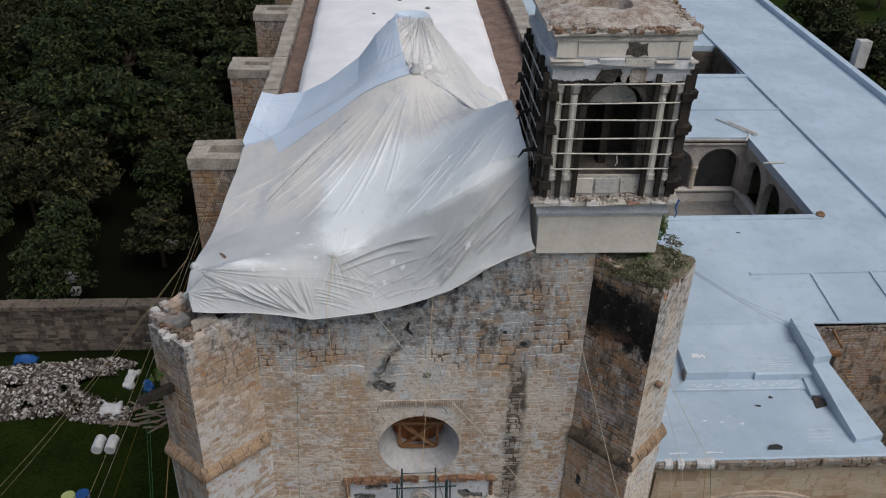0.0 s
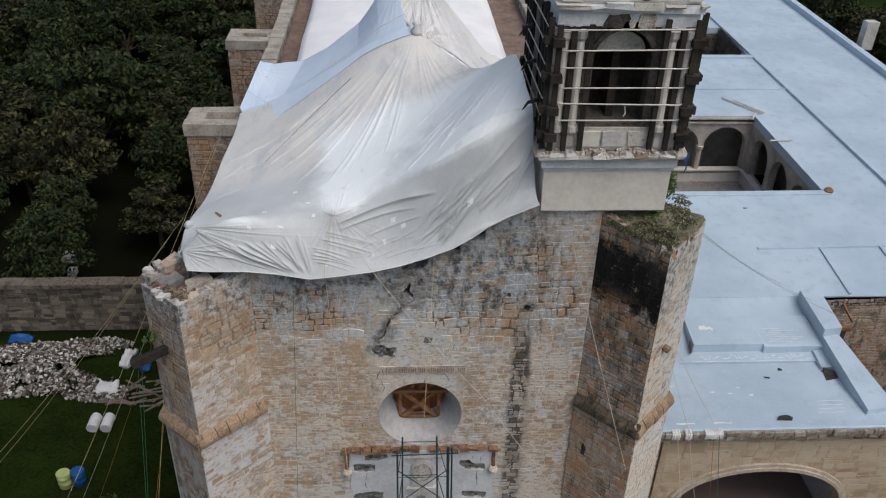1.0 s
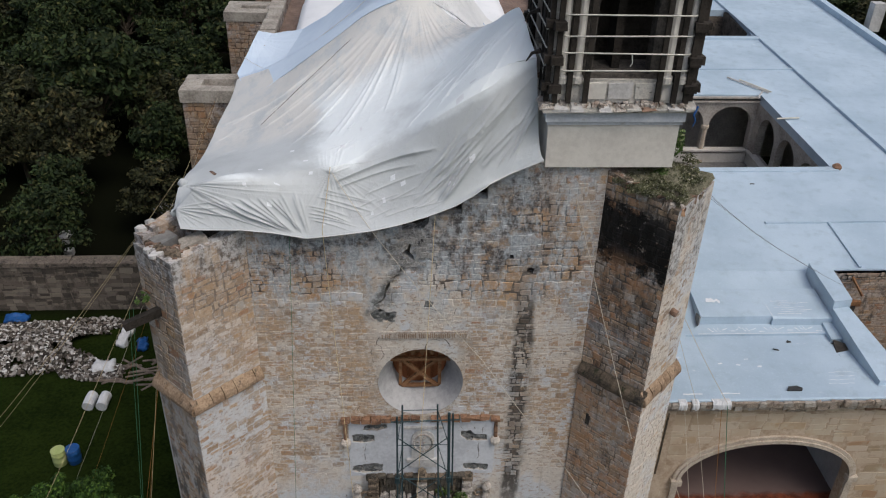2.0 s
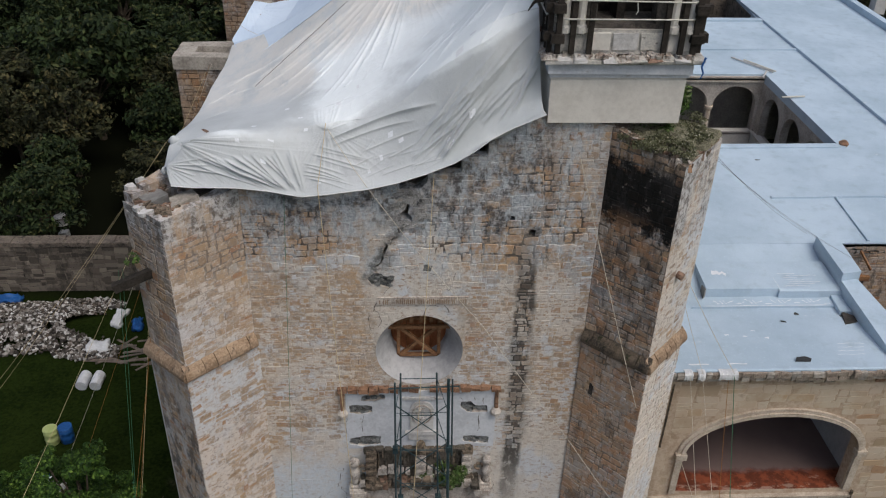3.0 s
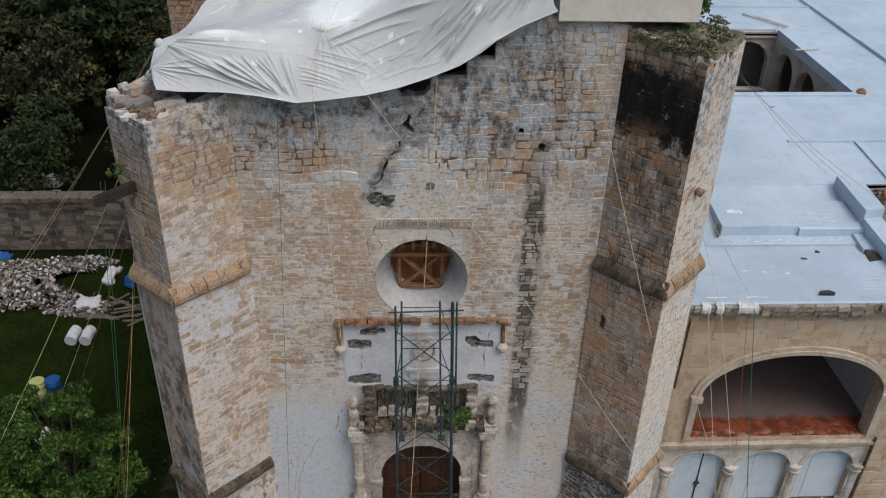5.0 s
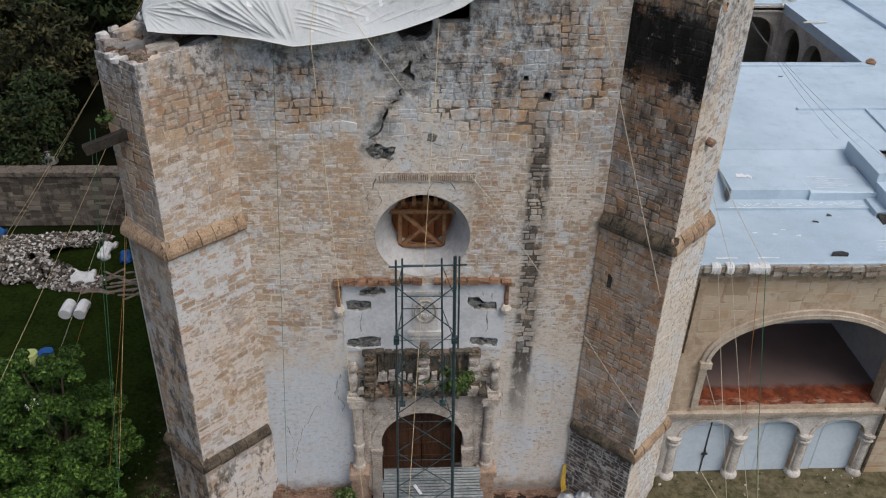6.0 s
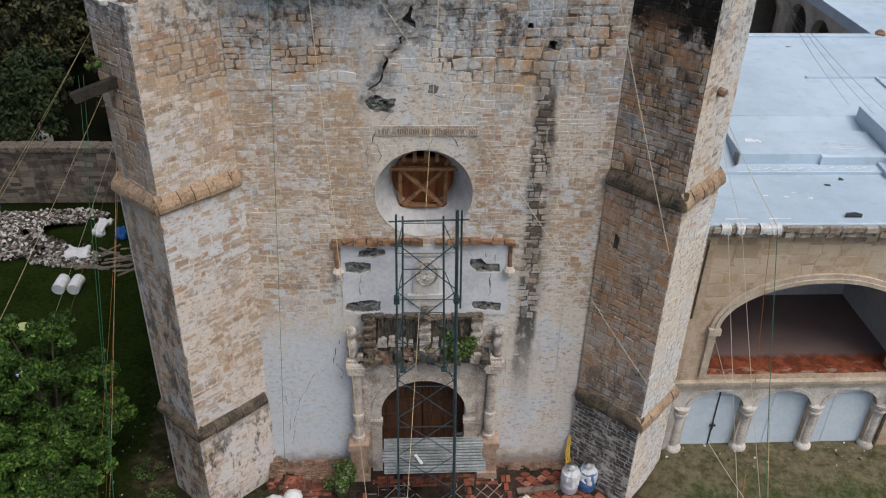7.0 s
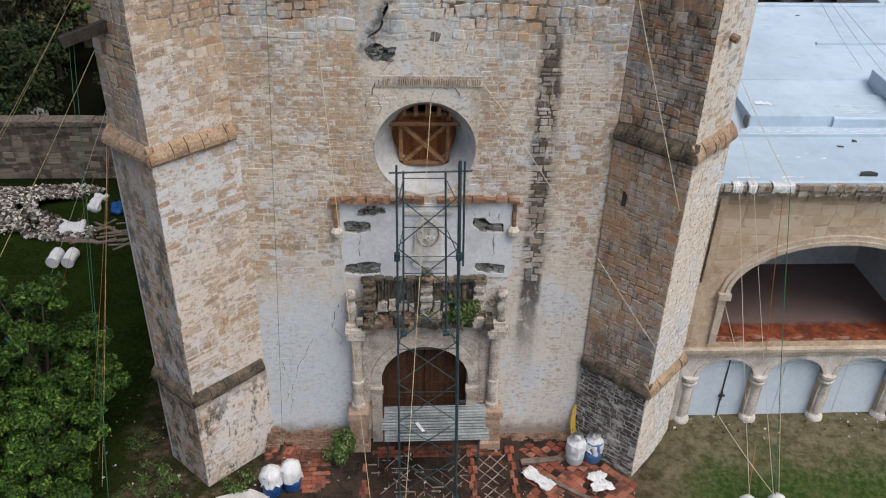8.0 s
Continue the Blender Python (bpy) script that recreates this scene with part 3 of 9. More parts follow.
def cloth(name, base, light, dirt):
    s = Shade(name, 0.62)
    big, fine = s.noise(0.35, 5, 0.6), s.noise(5.0, 5, 0.65, (1, 1, 2))
    col = s.mix(base, light, s.step(big, 0.38, 0.62))
    col = s.mix(col, dirt, s.mul(s.step(s.noise(1.3, 6, 0.75, (1.4, 1, 1), 9.0), 0.56, 0.70), 0.25))
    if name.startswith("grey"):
        # bleached top above the folded seam, greyer skirt; light on top, shade on skirt painted in too
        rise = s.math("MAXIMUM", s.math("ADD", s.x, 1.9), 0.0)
        bleached_lit = s.mul(s.step(s.add(s.add(s.z, rise, -0.63), s.noise(0.9, 5, 0.65, None, 4.0), 0.4), 17.6, 17.85), s.step(s.add(s.y, s.noise(0.7, 4, 0.6), 2.0), 7.0, 5.4))
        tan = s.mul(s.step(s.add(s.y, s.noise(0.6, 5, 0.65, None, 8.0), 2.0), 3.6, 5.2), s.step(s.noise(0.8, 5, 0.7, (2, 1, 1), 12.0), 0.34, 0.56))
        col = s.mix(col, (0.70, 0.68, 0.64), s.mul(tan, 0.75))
        col = s.mix(col, (0.815, 0.865, 0.88), s.mul(bleached_lit, 0.95))
        skirt_shade = s.step(s.add(s.z, s.noise(1.0, 5, 0.65, None, 6.0), 0.9), 17.6, 16.9)
        col = s.mix(col, (0.47, 0.49, 0.50), s.mul(skirt_shade, 0.3))
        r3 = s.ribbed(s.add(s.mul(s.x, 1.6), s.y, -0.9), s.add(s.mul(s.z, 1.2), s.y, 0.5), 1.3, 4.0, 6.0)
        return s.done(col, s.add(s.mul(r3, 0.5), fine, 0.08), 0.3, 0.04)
    return s.done(col, fine, 0.22, 0.03)


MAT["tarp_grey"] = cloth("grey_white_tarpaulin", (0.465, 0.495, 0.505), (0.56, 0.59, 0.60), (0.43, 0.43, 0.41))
MAT["tarp_blue"] = cloth("pale_blue_tarpaulin", (0.55, 0.655, 0.78), (0.63, 0.73, 0.84), (0.53, 0.61, 0.70))
MAT["tarp_white"] = cloth("white_tarpaulin", (0.60, 0.61, 0.615), (0.72, 0.725, 0.725), (0.55, 0.53, 0.49))
MAT["patch_white"] = plain("white_patch", (0.66, 0.69, 0.72), (0.76, 0.785, 0.81), 2.0, 0.6, 0.1, 0.01)


def rubble_stones():
    s = Shade("rubble_stones", 0.92)
    col = s.ramp(s.rnd(), [(0.0, (0.02, 0.017, 0.014)), (0.38, (0.06, 0.052, 0.045)), (0.64, (0.20, 0.18, 0.16)), (0.85, (0.42, 0.405, 0.385)), (1.0, (0.68, 0.68, 0.67))])
    return s.done(s.mix(col, (0.16, 0.12, 0.09), s.mul(s.step(s.noise(3, 4), 0.5, 0.7), 0.5)), s.noise(9, 4), 0.5, 0.02)


MAT["rubble"] = rubble_stones()


def tile_material(name, tones):
    s = Shade(name, 0.9)
    col = s.ramp(s.rnd(), tones)
    col = s.mix(col, (0.05, 0.033, 0.026), s.mul(s.step(s.noise(1.3, 6, 0.75), 0.47, 0.60), 0.75))
    return s.done(col, s.noise(12, 4), 0.4, 0.01)


MAT["floor_brick"] = tile_material("red_floor_brick", [(0.0, (0.17, 0.050, 0.033)), (0.5, (0.27, 0.088, 0.052)), (1.0, (0.32, 0.135, 0.092))])

# ---- building blocks ----
rng = random.Random(7)
from mathutils import geometry


class Geo:
    """Gathers vertices and faces of one mesh."""

    def __init__(self):
        self.v, self.f = [], []

    def add(self, vs, fs):
        o = len(self.v)
        self.v += [tuple(p) for p in vs]
        self.f += [tuple(i + o for i in f) for f in fs]
        return self

    def box(self, x0, x1, y0, y1, z0, z1, j=0.0, bevel=0.0):
        """A box with jittered corners; bevel cuts its top edges."""
        q = lambda: rng.uniform(-j, j)
        b = bevel
        if b:
            vs = [(x0, y0, z0), (x1, y0, z0), (x1, y1, z0), (x0, y1, z0), (x0, y0, z1 - b), (x1, y0, z1 - b), (x1, y1, z1 - b), (x0, y1, z1 - b),
                  (x0 + b, y0 + b, z1), (x1 - b, y0 + b, z1), (x1 - b, y1 - b, z1), (x0 + b, y1 - b, z1)]
            fs = [(3, 2, 1, 0), (0, 1, 5, 4), (1, 2, 6, 5), (2, 3, 7, 6), (3, 0, 4, 7), (4, 5, 9, 8), (5, 6, 10, 9), (6, 7, 11, 10), (7, 4, 8, 11), (8, 9, 10, 11)]
        else:
            vs = [(x, y, z) for z in (z0, z1) for x, y in ((x0, y0), (x1, y0), (x1, y1), (x0, y1))]
            fs = [(3, 2, 1, 0), (4, 5, 6, 7), (0, 1, 5, 4), (1, 2, 6, 5), (2, 3, 7, 6), (3, 0, 4, 7)]
        return self.add([(x + q(), y + q(), z + q()) for x, y, z in vs], fs)

    def prism(self, plan, z0, z1, z1s=None):
        """An upright prism over a plan given anticlockwise; z1s: a height for each corner."""
        n = len(plan)
        vs = [(x, y, z0) for x, y in plan] + [(x, y, z1s[i] if z1s else z1) for i, (x, y) in enumerate(plan)]
        return self.add(vs, [tuple(range(n - 1, -1, -1)), tuple(range(n, 2 * n))] + [(i, (i + 1) % n, n + (i + 1) % n, n + i) for i in range(n)])

    def tube(self, path, r, n=6, r1=None):
        """A round bar along points, tapering to r1."""
        path = [Vector(p) for p in path]
        rings = []
        for i, p in enumerate(path):
            d = (path[min(i + 1, len(path) - 1)] - path[max(i - 1, 0)]).normalized()
            a = d.orthogonal().normalized() if abs(d.z) > 0.9 else d.cross(Vector((0, 0, 1))).normalized()
            b = d.cross(a)
            rr = r if r1 is None else r + (r1 - r) * i / (len(path) - 1)
            rings += [p + a * rr * math.cos(2 * math.pi * k / n) + b * rr * math.sin(2 * math.pi * k / n) for k in range(n)]
        m = len(path)
        fs = [(i * n + k, i * n + (k + 1) % n, (i + 1) * n + (k + 1) % n, (i + 1) * n + k) for i in range(m - 1) for k in range(n)]
        fs += [tuple(range(n - 1, -1, -1)), tuple((m - 1) * n + k for k in range(n))]
        return self.add(rings, fs)

    def bar(self, a, b, w, h):
        """A squared timber from a to b."""
        a, b = Vector(a), Vector(b)
        d = (b - a).normalized()
        s = d.cross(Vector((0, 0, 1)))
        s = (Vector((1, 0, 0)) if s.length < 0.1 else s).normalized()
        t = s.cross(d).normalized()
        vs = [p + s * i * w / 2 + t * k * h / 2 for p in (a, b) for i, k in ((-1, -1), (1, -1), (1, 1), (-1, 1))]
        return self.add(vs, [(3, 2, 1, 0), (4, 5, 6, 7), (0, 1, 5, 4), (1, 2, 6, 5), (2, 3, 7, 6), (3, 0, 4, 7)])

    def lathe(self, x, y, profile, n=20):
        """Turns (radius, z) round the upright line through x, y."""
        vs = [(x + r * math.cos(2 * math.pi * k / n), y + r * math.sin(2 * math.pi * k / n), z) for r, z in profile for k in range(n)]
        m = len(profile)
        fs = [(i * n + k, i * n + (k + 1) % n, (i + 1) * n + (k + 1) % n, (i + 1) * n + k) for i in range(m - 1) for k in range(n)]
        return self.add(vs, fs + [tuple(range(n - 1, -1, -1)), tuple((m - 1) * n + k for k in range(n))])

    def slab(self, fr, outer, holes, d0, d1):
        """A wall between the depths d0 and d1 of the frame fr, with openings through it."""
        loops = [list(outer)] + [list(h) for h in holes]
        flat = [p for l in loops for p in l]
        tris = geometry.tessellate_polygon([[Vector((u, v, 0)) for u, v in l] for l in loops])
        n = len(flat)
        vs = [fr.at(u, v, d0) for u, v in flat] + [fr.at(u, v, d1) for u, v in flat]
        fs = []
        for t in tris:
            a, b, c = (Vector(flat[i]) for i in t)
            if (b - a).cross(c - a) < 0:
                t = t[::-1]
            fs += [tuple(t), tuple(i + n for i in t[::-1])]
        o = 0
        for k, l in enumerate(loops):
            m = len(l)
            area = sum(l[i][0] * l[(i + 1) % m][1] - l[(i + 1) % m][0] * l[i][1] for i in range(m))
            for i in range(m):
                q = (o + i, o + (i + 1) % m, n + o + (i + 1) % m, n + o + i)
                fs.append(q[::-1] if (area > 0) == (k == 0) else q)
            o += m
        return self.add(vs, fs)


class Frame:
    """A wall's frame: u runs along it, v up, d into it."""

    def __init__(self, o, a, b):
        self.o = Vector((o[0], o[1], 0))
        self.u = Vector((b[0] - a[0], b[1] - a[1], 0)).normalized()
        self.n = Vector((-self.u.y, self.u.x, 0))
        self.len = math.hypot(b[0] - a[0], b[1] - a[1])

    def at(self, u, v, d=0.0):
        p = self.o + self.u * u + self.n * d
        return (p.x, p.y, v)


def mesh_of(name, geo, mat, smooth=False):
    me = bpy.data.meshes.new(name)
    me.from_pydata(geo.v, [], geo.f)
    me.materials.append(MAT[mat])
    if smooth:
        me.polygons.foreach_set("use_smooth", [True] * len(me.polygons))
    me.update()
    return me


def thing(name, loc, label, category, group="", kind=""):
    ob = new(name)
    ob.location = loc
    ob.empty_display_size = 0.2
    return tagged(ob, label, category, group, kind)


def part(name, geo, mat, parent, label="", smooth=False):
    ob = new(name, mesh_of(name, geo, mat, smooth))
    ob.parent = parent
    if parent.type == "EMPTY":
        ob.matrix_parent_inverse = Matrix.Translation(parent.location).inverted()
    return tagged(ob, label)


def solid(name, geo, mat, label, category, kind="", smooth=False, group=""):
    """A top-level thing or piece of the setting in one mesh."""
    return tagged(new(name, mesh_of(name, geo, mat, smooth)), label, category, group, kind)


def circle(cx, cz, r, n=40, a0=0.0, a1=360.0, rz=None):
    full = a1 - a0 >= 360
    return [(cx + r * math.cos(radians(a0 + (a1 - a0) * i / (n if full else n - 1))), cz + (rz or r) * math.sin(radians(a0 + (a1 - a0) * i / (n if full else n - 1)))) for i in range(n)]


def arch(x0, x1, z0, spring, top, n=17):
    """An opening with an arched head, anticlockwise."""
    return [(x0, z0), (x1, z0)] + circle((x0 + x1) / 2, spring, (x1 - x0) / 2, n, 0, 180, top - spring)


def inside(poly, u, v):
    hit = False
    for (x0, y0), (x1, y1) in zip(poly, poly[1:] + poly[:1]):
        if (y0 > v) != (y1 > v) and u < (x1 - x0) * (v - y0) / (y1 - y0) + x0:
            hit = not hit
    return hit


def stone_shape(w, h, r):
    """An uneven block face with worn corners: outline points round (0, 0)."""
    m = min(w, h)
    c = [r.uniform(0.02, 0.17) * m for _ in range(4)]
    q = lambda: r.uniform(-0.10, 0.10) * m
    a, b = w / 2, h / 2
    pts = [(-a + c[0], -b), (a - c[1], -b), (a, -b + c[1]), (a, b - c[2]), (a - c[2], b), (-a + c[3], b), (-a, b - c[3]), (-a, -b + c[0])]
    return [(x + q(), y + q()) for x, y in pts]


def lay_stones(fr, u0, u1, v0, v1, course, length, skip=None, proud=(0.006, 0.022), joint=0.026, seed=1, lift=(1.0, 2.0)):
    """Uneven masonry, built up lift by lift and stretch by stretch: (u, v, w, h, proud) of each stone."""
    r = random.Random(seed)
    edge = lambda u, v: u if u in (u0, u1) else u + 0.16 * noise.noise((u * 5.1, v * 3.0, seed * 1.7))
    v, out = v0, []
    while v < v1 - 0.05:
        H = r.uniform(*lift)
        H = v1 - v if v1 - v - H < 0.45 else H
        u = u0
        while u < u1 - 0.01:
            W = r.uniform(0.55, 1.7)
            W = u1 - u if u1 - u - W < 0.5 else W
            vv = v
            while vv < v + H - 0.03:
                h = r.uniform(*course)
                h = v + H - vv if v + H - vv - h < course[0] * 0.7 else h
                a, end = edge(u, vv), edge(u + W, vv)
                while a < end - 0.03:
                    w = r.uniform(*length) * (1.45 if r.random() < 0.1 else 1.0)
                    w = end - a if end - a - w < length[0] * 0.55 else w
                    cu, cv = a + w / 2, vv + h / 2 + 0.13 * noise.noise((a * 0.55, vv * 0.35, seed)) + 0.03 * noise.noise((a * 2.3, vv * 1.1, seed + 5))
                    if not (skip and skip(cu, cv, w / 2, h / 2)):
                        j = joint * r.uniform(0.5, 1.5)
                        if h > 0.2 and r.random() < 0.2:
                            k = r.uniform(0.35, 0.65)
                            out.append((cu, cv - h / 2 + h * k / 2, w - j, h * k - j, r.uniform(*proud)))
                            out.append((cu, cv + h / 2 - h * (1 - k) / 2, w - j, h * (1 - k) - j, r.uniform(*proud)))
                        else:
                            out.append((cu, cv, w - j, h - j + r.uniform(-0.02, 0.006), r.uniform(*proud)))
                    a += w
                vv += h
            u += W
        v += H
    return out


STONE_MESHES = {}


def stone_meshes(mat):
    """A dozen worn block shapes of unit size, shared by the pieces of a wall."""
    if mat not in STONE_MESHES:
        STONE_MESHES[mat] = []
        for k in range(12):
            r = random.Random(100 + k)
            o = stone_shape(1.0, 1.0, r)
            vs = [(x, 0.5, z) for x, z in o] + [(x * 0.97, -0.45, z * 0.95) for x, z in o] + [(x * 0.92, -1.0, z * 0.88) for x, z in o]
            g = Geo().add(vs, [(i, (i + 1) % 8, 8 + (i + 1) % 8, 8 + i) for i in range(8)] + [(8 + i, 8 + (i + 1) % 8, 16 + (i + 1) % 8, 16 + i) for i in range(8)] + [tuple(range(16, 24))])
            STONE_MESHES[mat].append(mesh_of("stone", g, mat))
    return STONE_MESHES[mat]


def set_stones(fr, stones, mat, parent, pick, seed=1, name="stone", limit=300, fit=None):
    """The stones in the stretch that pick() names are pieces of their own; the rest is one joined part."""
    r = random.Random(seed)
    rest, made = Geo(), 0
    inv = Matrix.Translation(parent.location).inverted() if parent.type == "EMPTY" else Matrix.Identity(4)
    for u, v, w, h, p in stones:
        if pick(u, v) and made < limit:
            made += 1
            ob = new(name, r.choice(stone_meshes(mat)))
            ob.parent, ob.matrix_parent_inverse = parent, inv
            x, y, z = fr.at(u, v, 0)
            ob.matrix_basis = Matrix.LocRotScale((x, y, z), Euler((0, r.uniform(-0.08, 0.08), math.atan2(fr.u.y, fr.u.x))), (w, p, h))
        else:
            tl = r.uniform(-0.08, 0.08)
            o = [(a - b * tl, b + a * tl) for a, b in stone_shape(w, h, r)]
            k = min(w, h)
            t1, t2 = r.uniform(-0.2, 0.2) * p, r.uniform(-0.25, 0.25) * p
            vs = [fr.at(u + a, v + b, 0.02) for a, b in o] + [fr.at(u + a * 0.97, v + b * 0.95, -p * 0.5) for a, b in o]
            vs += [fr.at(u + a * 0.93, v + b * 0.89, -p + t1 * a / w + t2 * b / h) for a, b in o]
            rest.add(vs, [(i, (i + 1) % 8, 8 + (i + 1) % 8, 8 + i) for i in range(8)] + [(8 + i, 8 + (i + 1) % 8, 16 + (i + 1) % 8, 16 + i) for i in range(8)] + [tuple(range(16, 24))])
    if rest.v:
        tagged(part("masonry", rest, mat, parent), kind="stuff")


def leaves(geo, centre, spread, count, size, r, up=0.35):
    """Scatters leaf blades round a clump."""
    for _ in range(count):
        d = Vector((r.gauss(0, 1), r.gauss(0, 1), r.gauss(0, 1))).normalized() * (r.random() ** 0.4)
        p = Vector(centre) + Vector((d.x * spread[0], d.y * spread[1], d.z * spread[2]))
        n = (d + Vector((r.uniform(-0.9, 0.9), r.uniform(-0.9, 0.9), up + r.uniform(-0.5, 0.6)))).normalized()
        a = n.orthogonal().normalized()
        a = (Matrix.Rotation(r.uniform(0, 6.28), 3, n) @ a)
        b = n.cross(a)
        s = size * r.uniform(0.6, 1.3)
        geo.add([p - a * s, p - b * s * 0.45, p + a * s, p + b * s * 0.45 + n * s * 0.2], [(0, 1, 2, 3)])

# ---- ground ----
ground = Geo()
NX, NY = 60, 60
gx = [-260 + 520 * (i / NX) for i in range(NX + 1)]
gy = [-120 + 600 * (i / NY) for i in range(NY + 1)]
ground.add([(x, y, 0.0 - 0.0006 * max(0, y - 80)) for y in gy for x in gx], [(j * (NX + 1) + i, j * (NX + 1) + i + 1, (j + 1) * (NX + 1) + i + 1, (j + 1) * (NX + 1) + i) for j in range(NY) for i in range(NX)])
solid("ground", ground, "lawn", "green lawn with shade painted at left and under the woods, worn to bare earth beside the old walls", "ground", "structure")

def bank_z(x, y):
    """The lawn rises to the foot of the convent wing."""
    t = min(1, max(0, (y + 3.4) / 3.1)) * min(1, max(0, (x - 7.0) / 1.2))
    return 0.5 * t * t * (3 - 2 * t) + 0.02 * t * noise.noise((x * 1.7, y * 1.7, 6.0)) - 0.02 * (1 - t)


bank = Geo()
bn, bm = 60, 26
bank.add([(6.9 + 14.1 * i / bn, -3.5 + 4.1 * j / bm, bank_z(6.9 + 14.1 * i / bn, -3.5 + 4.1 * j / bm)) for j in range(bm + 1) for i in range(bn + 1)],
         [(j * (bn + 1) + i, j * (bn + 1) + i + 1, (j + 1) * (bn + 1) + i + 1, (j + 1) * (bn + 1) + i) for j in range(bm) for i in range(bn)])
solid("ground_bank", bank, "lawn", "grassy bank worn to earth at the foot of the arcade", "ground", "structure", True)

# ---- church facade ----
FX = Frame((0, 0), (0, 0), (1, 0))
OCULUS = (-0.03, 10.44, 1.30)
crack_rng = random.Random(3)
crack_mid = [(-0.44, 14.84), (-0.62, 14.70), (-0.66, 14.47), (-0.90, 14.28), (-0.97, 14.15), (-1.08, 13.82), (-1.13, 13.58), (-1.30, 13.46), (-1.46, 13.36)]
_side = [(np.interp(-z, [-q[1] for q in crack_mid], [q[0] for q in crack_mid]) + crack_rng.uniform(-0.025, 0.025), z, crack_rng.uniform(0.008, 0.052)) for z in np.arange(14.84, 13.35, -0.055)]
crack = [(x - w, z) for x, z, w in _side] + [(x + w, z) for x, z, w in _side[::-1]]
scar = [(-1.54, 13.08), (-1.42, 12.84), (-1.15, 12.78), (-0.9, 12.76), (-0.78, 12.95), (-0.74, 13.14), (-0.95, 13.12), (-1.14, 13.22), (-1.38, 13.2)]
scar2 = [(0.03, 13.30), (0.26, 13.28), (0.3, 13.42), (0.22, 13.52), (0.06, 13.5)]
hollow = [(-0.40, 15.46), (-0.46, 15.3), (-0.62, 15.14), (-0.56, 15.02), (-0.42, 14.98), (-0.28, 14.90), (-0.27, 15.06), (-0.38, 15.16), (-0.34, 15.4)]
niches = [[(-2.2, 7.98), (-1.85, 7.93), (-1.48, 8.0), (-1.5, 8.28), (-1.95, 8.34), (-2.2, 8.3)],
          [(-1.85, 8.48), (-1.4, 8.44), (-1.06, 8.58), (-1.1, 8.74), (-1.5, 8.8), (-1.8, 8.66)],
          [(1.28, 8.18), (1.5, 7.95), (2.15, 7.92), (2.12, 8.22), (1.75, 8.24), (1.6, 8.42), (1.3, 8.4)],
          [(-2.25, 6.66), (-1.9, 6.55), (-1.25, 6.62), (-1.22, 6.98), (-1.6, 7.02), (-2.2, 6.9)],
          [(1.4, 6.72), (1.7, 6.6), (2.22, 6.58), (2.24, 6.86), (1.7, 6.94), (1.42, 6.94)],
          [(2.94, 14.45), (3.12, 14.4), (3.16, 14.6), (2.98, 14.64)], [(2.4, 14.9), (2.56, 14.86), (2.54, 15.06), (2.42, 15.08)]]
DOOR = arch(-1.28, 1.36, -0.2, 2.75, 4.06)
def rough(poly, amp=0.05, step=0.09):
    """The same outline, broken and ragged."""
    out = []
    for (a, b), (c, d) in zip(poly, poly[1:] + poly[:1]):
        n = max(1, int(math.hypot(c - a, d - b) / step))
        out += [(a + (c - a) * i / n + (rng.uniform(-amp, amp) if i else 0), b + (d - b) * i / n + (rng.uniform(-amp, amp) if i else 0)) for i in range(n)]
    return out


scar, scar2, hollow = rough(scar, 0.035), rough(scar2, 0.025), rough(hollow, 0.02)
niches = [rough(q, 0.02, 0.08) for q in niches]
top_edge = [(4.95, 17.72), (4.2, 17.86), (3.3, 17.92), (2.7, 17.95), (2.2, 17.6), (1.8, 17.5), (1.72, 17.4), (1.70, 16.87), (1.03, 16.85), (1.02, 16.38), (0.3, 16.36), (0.26, 16.5),
            (0.16, 16.5), (0.12, 16.1), (-0.02, 15.96), (-0.2, 15.9), (-0.42, 15.96), (-0.6, 15.9), (-0.72, 16.1), (-0.9, 16.35), (-2.0, 16.4), (-4.0, 16.3), (-4.95, 16.2)]
wall_outline = [(-4.95, -0.4), (4.95, -0.4)] + top_edge
oculus_loop = circle(*OCULUS, 48)
skin = Geo().slab(FX, wall_outline, [oculus_loop, DOOR, crack, scar, scar2, hollow] + niches, 0.0, 0.35)
facade = solid("wall_facade", skin, "mortar_facade", "tall church facade of limewashed rubble masonry, cracked and streaked with mould", "church facade", "structure")
core = Geo().slab(FX, [(-6.6, -0.4), (6.6, -0.4), (6.6, 17.5), (3.0, 17.5), (1.9, 16.7), (1.75, 16.2), (0.6, 15.9), (-0.4, 15.8), (-1.0, 15.8), (-6.6, 15.7)], [circle(OCULUS[0], OCULUS[1], 1.32, 48), DOOR], 0.36, 1.6)
part("wall_core", core, "core", facade, "rough rubble core showing in the broken top")
rub = Geo()
lumps = Geo()
for _ in range(130):
    u, v = rng.gauss(-0.35, 0.28), rng.uniform(14.75, 15.9)
    s = rng.uniform(0.03, 0.11)
    if not any(inside(hollow, u + a * s, v + b * s) for a in (-1, 0, 1) for b in (-1, 0, 1)):
        lumps.box(u - s, u + s, -0.012 - 0.4 * s * rng.random(), 0.1, v - s * 0.7, v + s * 0.7, 0.035)
tagged(part("broken_plaster", lumps, "grey_lumps", facade), kind="stuff")
